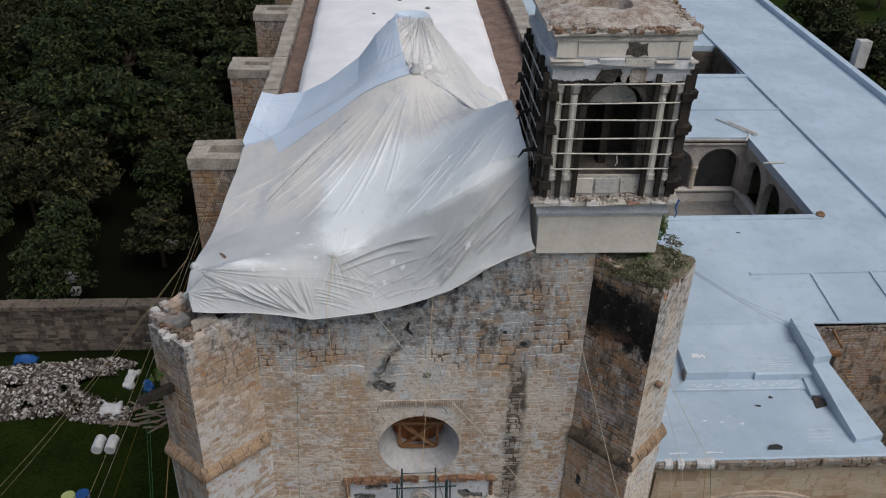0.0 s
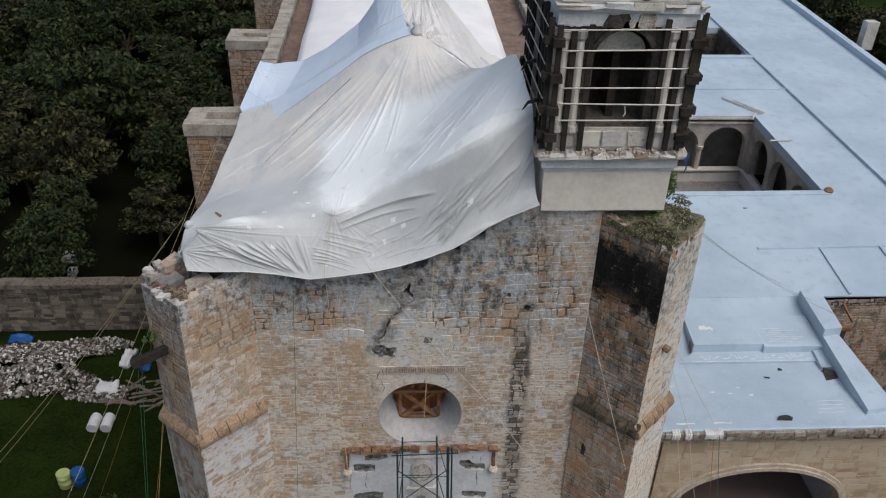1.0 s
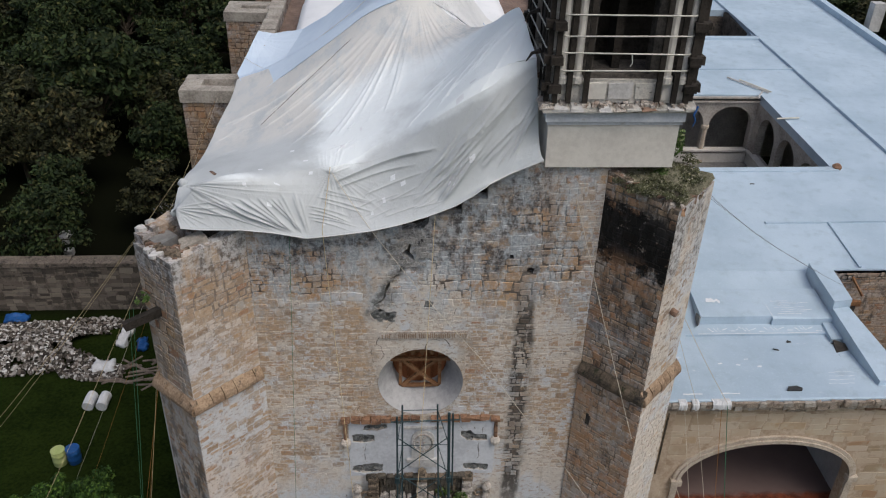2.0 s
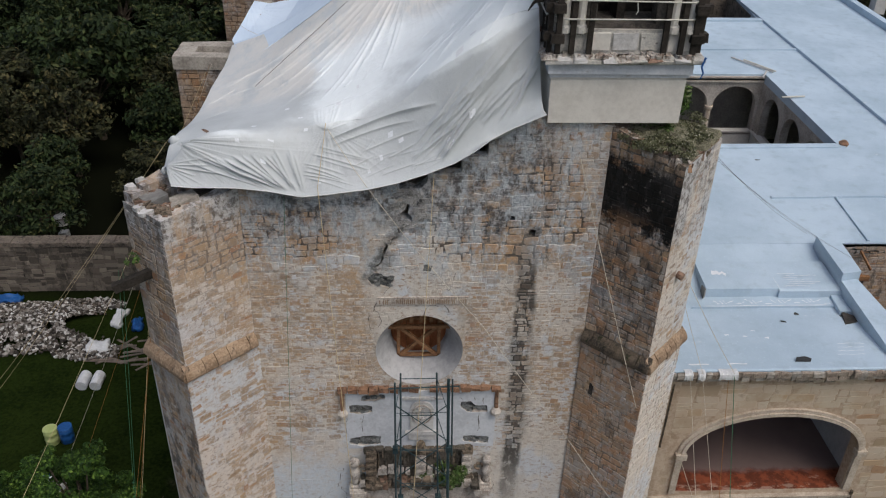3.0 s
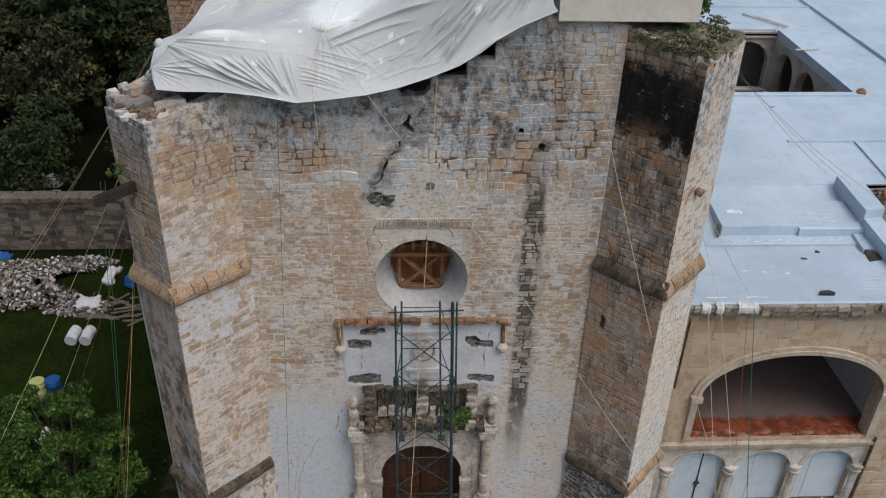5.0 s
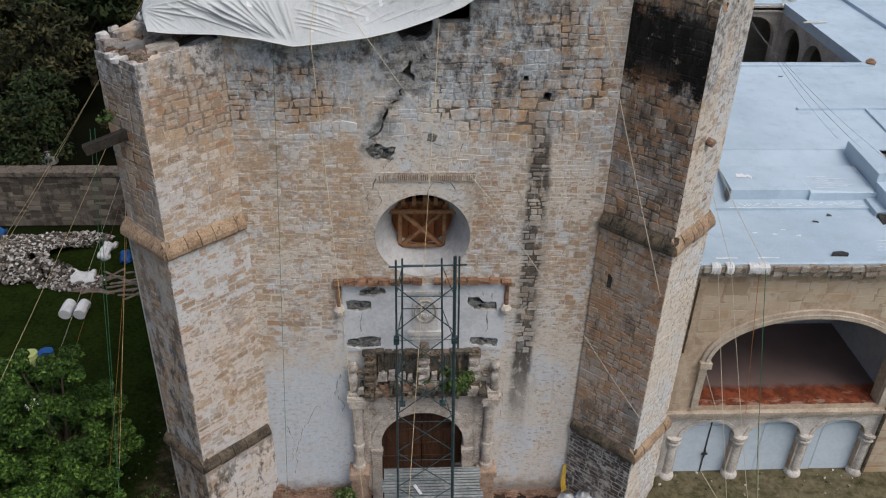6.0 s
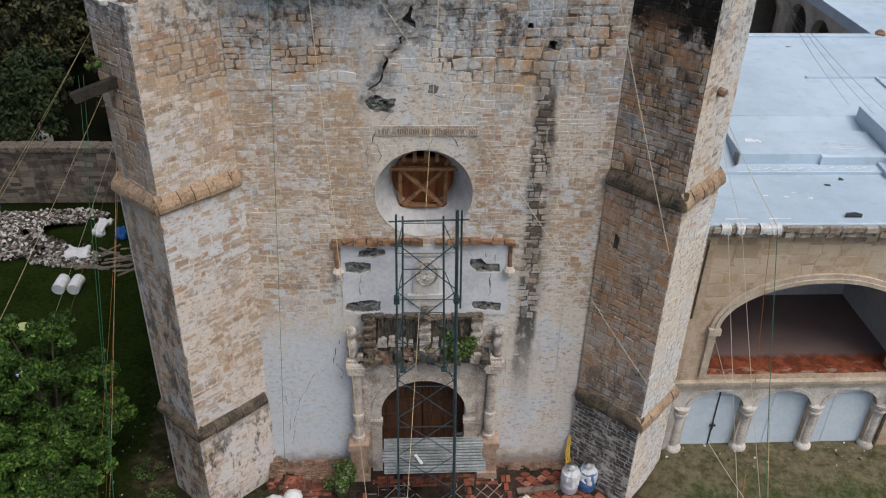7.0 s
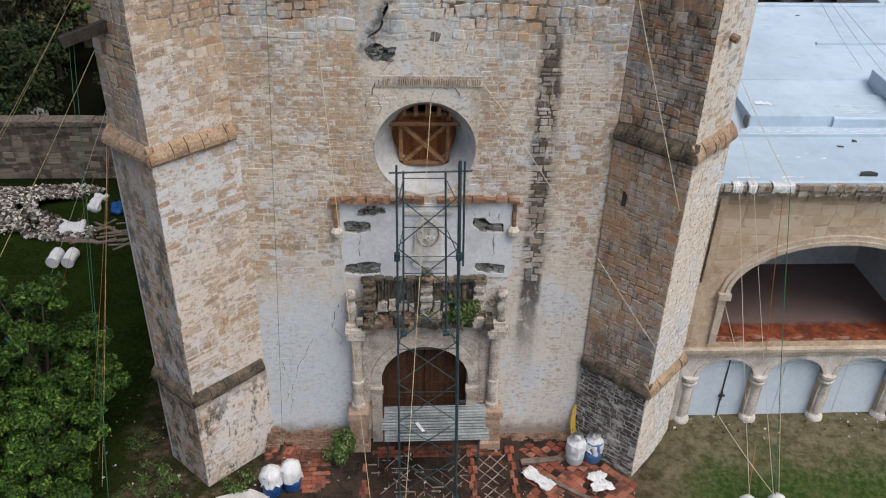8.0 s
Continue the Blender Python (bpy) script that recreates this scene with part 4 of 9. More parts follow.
for poly in [scar, scar2] + niches[:5]:
    us, vs_ = [p[0] for p in poly], [p[1] for p in poly]
    for _ in range(70):
        u, v = rng.uniform(min(us), max(us)), rng.uniform(min(vs_), max(vs_))
        s = rng.uniform(0.03, 0.085)
        if inside(poly, u, v):
            rub.box(u - s, u + s, rng.uniform(0.0, 0.11), 0.40, v - s * 0.6, v + s * 0.6, 0.02)
tagged(part("broken_rubble", rub, "niche_rubble", facade), kind="stuff")

# splayed oculus, boarded up inside
window = tagged(thing("window_1", (OCULUS[0], 0.4, OCULUS[1] - 1.3), "round splayed church window boarded with timber and shored with a cross brace", "window"), kind="structure")
sp = Geo()
n = 48
rings = [(1.305, -0.015), (1.27, 0.05), (1.08, 0.42), (0.86, 0.86), (0.85, 1.2)]
sp.add([(OCULUS[0] + r * math.cos(2 * math.pi * k / n), d, OCULUS[1] + r * math.sin(2 * math.pi * k / n)) for r, d in rings for k in range(n)],
       [(i * n + k, i * n + (k + 1) % n, (i + 1) * n + (k + 1) % n, (i + 1) * n + k)[::-1] for i in range(len(rings) - 1) for k in range(n)])
part("splay", sp, "splay", window, "worn white plaster splay", True)
for k in range(7):
    x = OCULUS[0] - 0.86 + 0.246 * k
    part("board", Geo().box(x, x + 0.238, 1.05 + 0.01 * (k % 2), 1.09 + 0.01 * (k % 2), OCULUS[1] - 0.95, OCULUS[1] + 0.60, 0.004), "board_wood", window)
for nm, a, b in (("post", (-0.62, 0.72, 9.55), (-0.62, 0.72, 11.3)), ("post", (0.62, 0.72, 9.55), (0.62, 0.72, 11.3)), ("rail", (-0.98, 0.55, 10.92), (0.98, 0.55, 10.92)),
                 ("rail", (-0.62, 0.72, 11.12), (0.62, 0.72, 11.12)), ("rail", (-0.72, 0.72, 9.72), (0.72, 0.72, 9.72)),
                 ("brace", (-0.6, 0.66, 10.85), (0.55, 0.66, 9.75)), ("brace", (0.6, 0.70, 10.85), (-0.55, 0.70, 9.75))):
    part(nm, Geo().bar(Vector(a) + Vector((OCULUS[0], 0, 0)), Vector(b) + Vector((OCULUS[0], 0, 0)), 0.1, 0.1), "timber", window)
for k in range(5):
    x = -0.62 + 0.3 * k
    part("wedge", Geo().box(x, x + 0.1, 0.45, 0.75, 11.15, 11.5, 0.01), "timber", window)

# ---- portal ----
portal = tagged(thing("portal", (0.1, -0.1, 0), "carved sandstone church portal with side columns and a broken mossy cornice", "portal"), kind="structure")
surround = Geo().slab(FX, [(-1.95, 0.3), (-1.30, 0.3), (-1.30, 2.75)] + circle(0.04, 2.75, 1.34, 17, 180, 0, 1.33) + [(1.38, 0.3), (2.05, 0.3), (2.05, 5.05), (-1.95, 5.05)], [], -0.08, 0.02)
part("surround", surround, "carved", portal, "carved stone surround with worn relief")
for k in range(15):
    a0, a1 = 180 - k * 12 + 0.8, 180 - (k + 1) * 12 - 0.8
    o = circle(0.04, 2.75, 1.62, 4, a1, a0, 1.62) + circle(0.04, 2.75, 1.32, 4, a0, a1, 1.31)
    part("voussoir", Geo().slab(FX, o, [], -0.15 - 0.01 * (k % 2), 0.0), "carved", portal)
for s in (-1, 1):
    cx = 0.06 + s * 2.05
    part("column", Geo().lathe(cx, -0.22, [(0.21, 1.8), (0.21, 1.95), (0.165, 2.0), (0.165, 2.7), (0.19, 2.74), (0.19, 2.86), (0.155, 2.9), (0.145, 4.45), (0.17, 4.5), (0.17, 4.56)], 16), "carved", portal, smooth=False)
    part("capital", Geo().box(cx - 0.24, cx + 0.24, -0.46, 0.02, 4.56, 4.70, 0.01).box(cx - 0.27, cx + 0.27, -0.48, 0.02, 4.70, 4.86, 0.015), "carved", portal)
    part("pedestal", Geo().box(cx - 0.33, cx + 0.33, -0.56, 0.02, 0.0, 0.5, 0.015, 0.05).box(cx - 0.27, cx + 0.27, -0.5, 0.02, 0.5, 1.55, 0.01).box(cx - 0.33, cx + 0.33, -0.56, 0.02, 1.55, 1.8, 0.012, 0.04), "pedestal", portal, "reddish stone pedestal")
    jx = 0.04 + s * 1.46
    part("jamb", Geo().box(jx - 0.16, jx + 0.16, -0.17, 0.02, 0.2, 2.3, 0.01).box(jx - 0.2, jx + 0.2, -0.2, 0.02, 2.3, 2.46, 0.01), "carved", portal)
    part("medallion", Geo().add([], []).slab(FX, circle(0.05 + s * 1.28, 4.42, 0.27, 20), [], -0.12, 0.0), "carved", portal)
    part("urn", Geo().lathe(0.06 + s * 2.15, -0.22, [(0.15, 5.12), (0.11, 5.22), (0.15, 5.42), (0.17, 5.6), (0.11, 5.78), (0.08, 5.84), (0.14, 5.9), (0.17, 6.02), (0.12, 6.14), (0.04, 6.18)], 12), "pale_carved", portal, smooth=True)
    part("volute", Geo().tube([(0.06 + s * (1.9 + 0.13 * math.cos(a)), -0.2, 5.72 + 0.13 * math.sin(a)) for a in [i * 0.7 for i in range(8)]], 0.05, 6), "carved_dark", portal)
part("cornice", Geo().box(-1.95, 2.0, -0.34, 0.02, 4.92, 5.03, 0.02), "carved_dark", portal, "worn projecting cornice grown with moss")
for s_ in (-1, 1):
    cx = 0.06 + s_ * 2.1
    part("cornice_end", Geo().box(cx - 0.25, cx + 0.24, -0.44, 0.02, 4.86, 4.98, 0.02, 0.03).box(cx - 0.2, cx + 0.2, -0.38, 0.02, 4.98, 5.12, 0.025, 0.04), "carved", portal)
x = -1.9
while x < 1.95:
    l = rng.uniform(0.1, 0.34)
    part("ledge_block", Geo().box(x, x + l - 0.015, -0.52 + rng.uniform(-0.04, 0.16), -0.02, 4.99 + rng.uniform(-0.02, 0.02), 5.1 + rng.uniform(0.02, 0.24), 0.035, 0.03), rng.choice(["carved_dark", "sooty_carving", "carved_dark", "pale_carved", "foot_stone", "sooty_carving"]), portal)
    x += l
for k in range(34):
    x = rng.uniform(-1.9, 1.9)
    q_ = rng.uniform(0.04, 0.13)
    y = rng.uniform(-0.42, -0.2)
    part("fragment", Geo().box(x - q_, x + q_, y - q_ * 0.8, y + q_ * 0.8, 5.12, 5.2 + q_ * rng.uniform(0.8, 2.0), 0.045), rng.choice(["carved_dark", "pale_carved", "sooty_carving", "foot_stone", "sooty_carving"]), portal)
part("parapet_back", Geo().box(-1.72, 1.66, -0.09, 0.02, 5.05, 6.44, 0.01), "sooty_carving", portal, "sooty back of the ruined parapet")
x = -1.66
while x < 1.6:
    w = rng.uniform(0.045, 0.1)
    z0 = rng.uniform(5.6, 6.15)
    part("parapet_rib", Geo().box(x, x + w * 0.7, -0.13 - 0.06 * rng.random(), -0.06, z0, 6.44 + rng.uniform(-0.06, 0.0), 0.014), rng.choice(["sooty_carving", "carved_dark", "sooty_carving"]), portal)
    x += w
x = -1.78
while x < 1.66:
    l = rng.uniform(0.2, 0.5)
    part("parapet_rail", Geo().box(x, min(x + l, 1.72) - 0.012, -0.22 + rng.uniform(-0.03, 0.03), 0.02, 6.43 + rng.uniform(-0.02, 0.02), 6.55 + rng.uniform(-0.05, 0.03), 0.025, 0.02), rng.choice(["carved_dark", "sooty_carving"]), portal)
    x += l
for x, pale in ((-1.56, False), (0.05, True), (1.56, True)):
    post = part("parapet_post", Geo().box(x - 0.11, x + 0.11, -0.27, 0.02, 5.1, 6.5, 0.015), "pale_carved" if pale else "carved_dark", portal)
    for z in (5.3, 5.58, 5.86, 6.14, 6.4):
        part("moulding", Geo().box(x - 0.17, x + 0.17, -0.33, 0.0, z, z + 0.09 + rng.uniform(0, 0.05), 0.02, 0.02), "pale_carved" if pale and z < 6.2 else "carved_dark", post)
part("finial", Geo().lathe(0.05, -0.16, [(0.16, 6.5), (0.2, 6.56), (0.12, 6.64), (0.15, 6.74), (0.08, 6.84)], 9), "carved_dark", portal)
for k, (x, z, w, h) in enumerate(((-1.2, 5.62, 0.2, 0.36), (-0.92, 5.66, 0.15, 0.4), (-0.62, 5.6, 0.18, 0.34), (-0.36, 5.55, 0.1, 0.26), (0.36, 5.6, 0.14, 0.36), (0.62, 5.55, 0.12, 0.26), (-1.42, 5.4, 0.1, 0.24), (1.3, 5.55, 0.1, 0.3), (0.95, 5.45, 0.14, 0.2))):
    tilt = rng.uniform(-0.12, 0.12)
    o = [(x + a * math.cos(tilt) - b * math.sin(tilt), z + a * math.sin(tilt) + b * math.cos(tilt)) for a, b in ((-w * 0.75, -h / 2), (w * 0.7, -h / 2), (w * 0.62, h * 0.36), (-w * 0.6, h * 0.28))]
    part("broken_slab", Geo().slab(FX, rough(o, 0.022, 0.08), [], -0.2 - 0.06 * rng.random(), -0.09), "pale_carved", portal, "pale broken slab")
# the field above it: limewash panel framed by a terracotta rim, and the shield
field = Geo().slab(FX, [(-2.32, 6.46), (2.4, 6.46), (2.42, 8.86), (-2.3, 8.86)], niches[:5], -0.03, 0.01)
part("limewash_field", field, "plaster_blue", portal, "flaking bluish limewash")
for k in range(16):
    x = -2.52 + 0.315 * k
    if abs(x - 0.1) > 0.25 or k % 2:
        part("rim_brick", Geo().box(x, x + rng.uniform(0.25, 0.31), -0.15 - 0.07 * rng.random(), 0.02, 8.93 + rng.uniform(-0.02, 0.02), 9.07 + rng.uniform(-0.06, 0.03), 0.03), "brick_rim", portal)
for s in (-1, 1):
    x = 0.0 + s * 2.4
    part("rim_drop", Geo().box(x - 0.05, x + 0.05, -0.11, 0.02, 8.15, 8.9, 0.02), "brick_rim", portal)
    part("rim_corbel", Geo().lathe(x, -0.08, [(0.05, 7.82), (0.15, 7.92), (0.17, 8.05), (0.1, 8.16)], 10), "carved", portal)
shield = part("shield", Geo().slab(FX, [(-0.3, 7.25), (0.44, 7.25)] + circle(0.07, 8.1, 0.37, 13, 0, 180, 0.36), [], -0.09, 0.0), "plaster_white", portal, "weathered white shield with worn relief")
part("shield_ring", Geo().tube([(0.07 + 0.3 * math.cos(a * 0.3142), -0.1, 7.95 + 0.38 * math.sin(a * 0.3142)) for a in range(21)], 0.03, 5), "pale_carved", shield)
for k in range(24):
    a, r_ = rng.uniform(0, 6.28), rng.uniform(0.0, 0.24)
    x, z, s = 0.07 + r_ * math.cos(a), 7.85 + 1.7 * r_ * math.sin(a), rng.uniform(0.025, 0.06)
    part("relief", Geo().box(x - s, x + s, -0.12 - 0.02 * rng.random(), -0.08, z - s * 0.8, z + s * 0.8, 0.02), rng.choice(["carved", "pale_carved", "plaster_white"]), shield)
part("shield_base", Geo().box(-0.45, 0.6, -0.14, 0.0, 7.1, 7.24, 0.01).box(-0.35, 0.5, -0.1, 0.0, 6.85, 7.1, 0.01), "plaster_white", portal)
part("shield_head", Geo().box(-0.55, 0.72, -0.1, 0.0, 8.55, 8.64, 0.01), "plaster_white", portal)
carv = Geo()
for _ in range(1500):
    s_ = rng.choice((-1, 1))
    if rng.random() < 0.55:
        x, z = 0.05 + s_ * rng.uniform(1.66, 1.86), rng.uniform(0.6, 4.3)
    else:
        x, z = 0.05 + rng.uniform(-1.85, 1.85), rng.uniform(3.1, 4.8)
        if (x - 0.04) ** 2 + (z - 2.75) ** 2 < 1.7 ** 2:
            continue
    q_ = rng.uniform(0.015, 0.04)
    carv.box(x - q_, x + q_, -0.125, -0.07, z - q_, z + q_, 0.018)
tagged(part("carved_relief", carv, "carved", portal), kind="stuff")
# long inscription stone: its worn letters as plain bars
insc = tagged(thing("inscription_band", (0.05, 0, 12.2), "worn inscription band of carved stone with illegible letters", "inscription"), kind="structure")
part("band", Geo().box(-1.27, 1.36, -0.045, 0.02, 12.16, 12.42, 0.008), "carved", insc)
for k in range(46):
    x = -1.2 + 0.055 * k
    if rng.random() < 0.85:
        part("letter_bar", Geo().box(x, x + 0.025, -0.06, -0.03, 12.2, 12.33 + rng.uniform(0, 0.05)), "ledge", insc)

# ---- church door ----
door = tagged(thing("door_1", (0.04, 0.42, 0), "closed dark brown wooden double door with rows of iron studs", "door"), kind="structure")
for s in (-1, 1):
    leaf = Geo()
    x0, x1 = (-1.34, 0.03) if s < 0 else (0.05, 1.42)
    lf = part("leaf", leaf.box(x0, x1, 0.50, 0.56, -0.1, 4.12), "door_wood", door)
    for k in range(5):
        w = (x1 - x0) / 5
        part("plank", Geo().box(x0 + w * k + 0.008, x0 + w * (k + 1) - 0.008, 0.455 + 0.006 * (k % 2), 0.505, -0.1, 4.1, 0.003), "door_wood", lf)
    for v in (0.9, 1.5, 2.1, 2.7, 3.3):
        part("rail", Geo().box(x0 + 0.02, x1 - 0.02, 0.43, 0.46, v, v + 0.1), "door_wood", lf)
        for k in range(5):
            x = x0 + 0.14 + 0.27 * k
            part("stud", Geo().box(x - 0.02, x + 0.02, 0.40, 0.43, v + 0.03, v + 0.07, 0, 0.008), "iron", lf)

# ---- diagonal buttresses ----
def buttress(side, label, top, tops):
    """A diagonal corner buttress: plinth, two weathered ledges, shaft."""
    A, B, C = ((-4.85, 0.0), (-6.5, -1.55), (-7.72, -0.38)) if side < 0 else ((4.88, 0.0), (6.42, -1.50), (7.76, -0.12))
    D = (C[0] - side * 2.2, C[1] + 2.2)
    E_ = (A[0], A[1] + 1.2)
    th = thing("buttress", (side * 6.4, -0.5, 0), label, "buttress")
    inner, end = ("pale", "side") if side < 0 else ("dark", "pale")

    def grown(g):
        """The plan, g wider on its free faces."""
        k = g * 0.7071
        return [(A[0], A[1]), (A[0] + side * 0.0, A[1] - g * 1.2), (B[0] - side * k * 0.0, B[1] - g * 1.41), (C[0] + side * g * 1.41, C[1]), (D[0] + side * k, D[1] + k), (D[0], D[1]), E_]
    order = (lambda p: p) if side > 0 else (lambda p: p[::-1])
    plan = [A, B, C, D, E_]
    if side < 0:
        # hollow, broken head inside a rim of masonry
        part("shaft", Geo().prism(order(plan), -0.4, 15.35), "mortar_" + inner, th)
        for (P, Q), t0, t1, m in (((A, B), tops[0], tops[1], "mortar_pale"), ((B, C), tops[1], tops[2], "mortar_side"), ((C, D), tops[2], tops[3] + 0.15, "mortar_side")):
            fr = Frame(Q, Q, P)
            n = 9
            crest = [(fr.len * (1 - i / n), t0 + (t1 - t0) * i / n - 0.03 + rng.uniform(-0.07, 0.02)) for i in range(n + 1)]
            part("rim_wall", Geo().slab(fr, [(0.0, 15.3), (fr.len, 15.3)] + crest, [], 0.006, 0.42), m, th, "broken rim of the buttress head")
    else:
        part("shaft", Geo().prism(order(plan), -0.4, top, order([tops[0], tops[1], tops[2], tops[3], tops[3]])), "mortar_" + inner, th)
    for z0, z1, g in ((-0.4, 3.4, 0.10), (3.4, 10.9, 0.07)):
        part("plinth" if z0 < 0 else "lower_shaft", Geo().prism(order(grown(g)), z0, z1), "mortar_" + inner, th)
    # ledges, stone by stone
    for z, g, mat_in, mat_out in ((10.95, 0.07, "ledge" if side < 0 else "ledge_dark", "ledge"), (3.42, 0.10, "ledge_dark", "ledge_dark" if side < 0 else "ledge")):
        for (P, Q), mat in (((A, B), mat_in), ((B, C), mat_out)):
            P2, Q2 = (P, Q) if side > 0 else (Q, P)
            fr = Frame(P2, P2, Q2)
            cuts = [0.0]
            while cuts[-1] < fr.len:
                cuts.append(cuts[-1] + rng.uniform(0.26, 0.52))
            cuts[-1] = fr.len + g + 0.06
            cuts[0] = -g - 0.06
            if P is A:
                # the ledge stops flush at the facade
                cuts[-1 if side < 0 else 0] = fr.len - 0.02 if side < 0 else 0.02
            for a, b in zip(cuts, cuts[1:]):
                o = g + rng.uniform(0.0, 0.03)
                j = rng.uniform(-0.015, 0.015)
                prof = [(z - 0.15, -o - 0.08), (z - 0.09, -o - 0.125), (z + 0.02, -o - 0.125), (z + 0.13, -o - 0.08), (z + 0.25, -o * 0.4 - 0.02), (z + 0.33, 0.03), (z - 0.15, 0.03)]
                vs = [fr.at(u + rng.uniform(-0.006, 0.006), v + j, d + rng.uniform(-0.01, 0.01)) for u in (a + 0.008, b - 0.008) for v, d in prof]
                m = len(prof)
                g_ = Geo().add(vs, [tuple(range(m)), tuple(range(2 * m - 1, m - 1, -1))] + [(i, m + i, m + (i + 1) % m, (i + 1) % m) for i in range(m)])
                part("ledge_stone", g_, mat, th)
    # stones on the two free faces
    for (P, Q), zone, k in (((A, B), inner, 0), ((B, C), end, 1)):
        P2, Q2 = (P, Q) if side > 0 else (Q, P)
        tp = (tops[0], tops[1]) if k == 0 else (tops[1], tops[2])
        if side < 0:
            tp = tp[::-1]
        for z0, z1, g in ((0.0, 3.3, 0.10), (3.5, 10.85, 0.07), (11.25, top, 0.0)):
            fr = Frame(P2, P2, Q2)
            fr.o = fr.o - fr.n * (g + 0.002)
            ext0, ext1 = (0.0 if (side > 0) == (k == 0) else g), g
            lim = lambda u, v, w, h, L=fr.len, t=tp: v + h > t[0] + (t[1] - t[0]) * min(1, max(0, u / L)) - 0.05 or (side > 0 and k == 1 and abs(u - L * 0.42) < 0.16 and abs(v - 13.75) < 0.2) or (side > 0 and k == 0 and abs(u - 0.55) < 0.12 and abs(v - 9.2) < 0.26)
            st = lay_stones(fr, 0.0 if ext0 == 0 else -g, fr.len + (g if ext1 else 0), z0, z1, ((0.13, 0.31) if k == 0 and z0 > 11 else (0.10, 0.29) if side > 0 and k == 0 else (0.10, 0.31)) if z1 > 4 else (0.09, 0.22), (0.15, 0.44) if k == 0 and z0 > 11 else (0.13, 0.46), lim, ((0.004, 0.02) if side > 0 and k == 0 or k == 1 and side < 0 else (0.002, 0.010)) if z0 > 11 else (0.004, 0.019) if side > 0 else (0.001, 0.006), 0.026 if z0 > 11 else 0.022, lift=(0.6, 1.4), seed=int(50 + side * 7 + k * 3 + z0))
            set_stones(fr, st, "stone_" + zone, th, lambda u, v: v > 13.6, seed=k + 5, limit=75)
    # skins that give each face its own lime and mould
    for (P, Q), zone in (((A, B), inner), ((B, C), end)):
        P2, Q2 = (P, Q) if side > 0 else (Q, P)
        for z0, z1, g in ((-0.3, 3.38, 0.10), (3.42, 10.88, 0.07), (10.9, 0, 0.0)):
            fr = Frame(P2, P2, Q2)
            fr.o = fr.o - fr.n * (g + 0.003)
            if z1 == 0:
                tt = (tops[0], tops[1]) if (P, Q) == (A, B) else (tops[1], tops[2])
                tt = tt if side > 0 else tt[::-1]
                quad = [(0.0, z0), (fr.len, z0), (fr.len, tt[1] - 0.01), (0.0, tt[0] - 0.01)]
            else:
                quad = [(0.0, z0), (fr.len, z0), (fr.len, z1), (0.0, z1)]
            part("face_mortar", Geo().slab(fr, quad, [], 0.0, 0.02), "mortar_" + zone, th)
    return th, A, B, C, D


bl = buttress(-1, "diagonal corner buttress of limewashed rubble stone with two tiled ledges", 16.0, (16.0, 15.85, 15.8, 16.1))
br = buttress(1, "diagonal corner buttress with black mould and weeds on its broken top", 17.6, (17.72, 17.3, 17.45, 17.8))

# broken head of the limewashed buttress: tumbled rim stones, a grey slab, white scraps and brown rubble
for k in range(120):
    e = k % 4
    P, Q = ((-6.45, -1.2), (-7.3, -0.3), (-5.9, 1.2), (-6.0, -0.5))[e], ((-7.3, -0.45), (-5.8, 1.2), (-6.4, 0.2), (-6.55, -1.0))[e]
    t = rng.random()
    x, y = P[0] + (Q[0] - P[0]) * t + rng.uniform(-0.09, 0.09), P[1] + (Q[1] - P[1]) * t + rng.uniform(-0.09, 0.09)
    q_ = rng.uniform(0.04, 0.12)
    z = 15.85 + (0.2 * t if e == 1 else 0.0)
    part("loose_stone", Geo().box(x - q_ * 1.3, x + q_ * 1.3, y - q_ * 0.8, y + q_ * 0.8, z - 0.45, z + rng.uniform(-0.12, 0.1), 0.04, 0.02), rng.choice(["foot_stone", "foot_stone", "core", "stone_side", "carved_dark"]), bl[0])
for P, Q, n in (((-7.58, -0.35), (-5.75, 1.5), 7),):
    for k in range(n):
        t = (k + 0.5) / n
        x, y = P[0] + (Q[0] - P[0]) * t, P[1] + (Q[1] - P[1]) * t
        fr = Frame((x, y), P, Q)
        o = [fr.at(u + rng.uniform(-0.03, 0.03), 0, d + rng.uniform(-0.03, 0.03))[:2] for u, d in ((-0.19, -0.2), (0.18, -0.22), (0.18, 0.2), (-0.18, 0.18))]
        hh = 16.0 + 0.36 * t
        part("rim_block", Geo().prism(o, 15.4, hh, [hh + rng.uniform(-0.08, 0.08) for _ in range(4)]), rng.choice(["coping", "stone_side", "coping"]), bl[0], "weathered rim block")
part("flat_slab", Geo().prism([(-6.95, -0.75), (-6.55, -0.35), (-6.95, 0.1), (-7.4, -0.3)], 15.75, 15.93, [15.92, 15.98, 15.95, 15.9]), "court_floor", bl[0], "grey flat stone slab")
part("flat_slab", Geo().prism([(-6.35, -0.95), (-5.75, -0.45), (-6.0, -0.1), (-6.5, -0.5)], 15.75, 15.95, [15.93, 16.0, 16.0, 15.95]), "coping", bl[0], "pale flat stone slab")
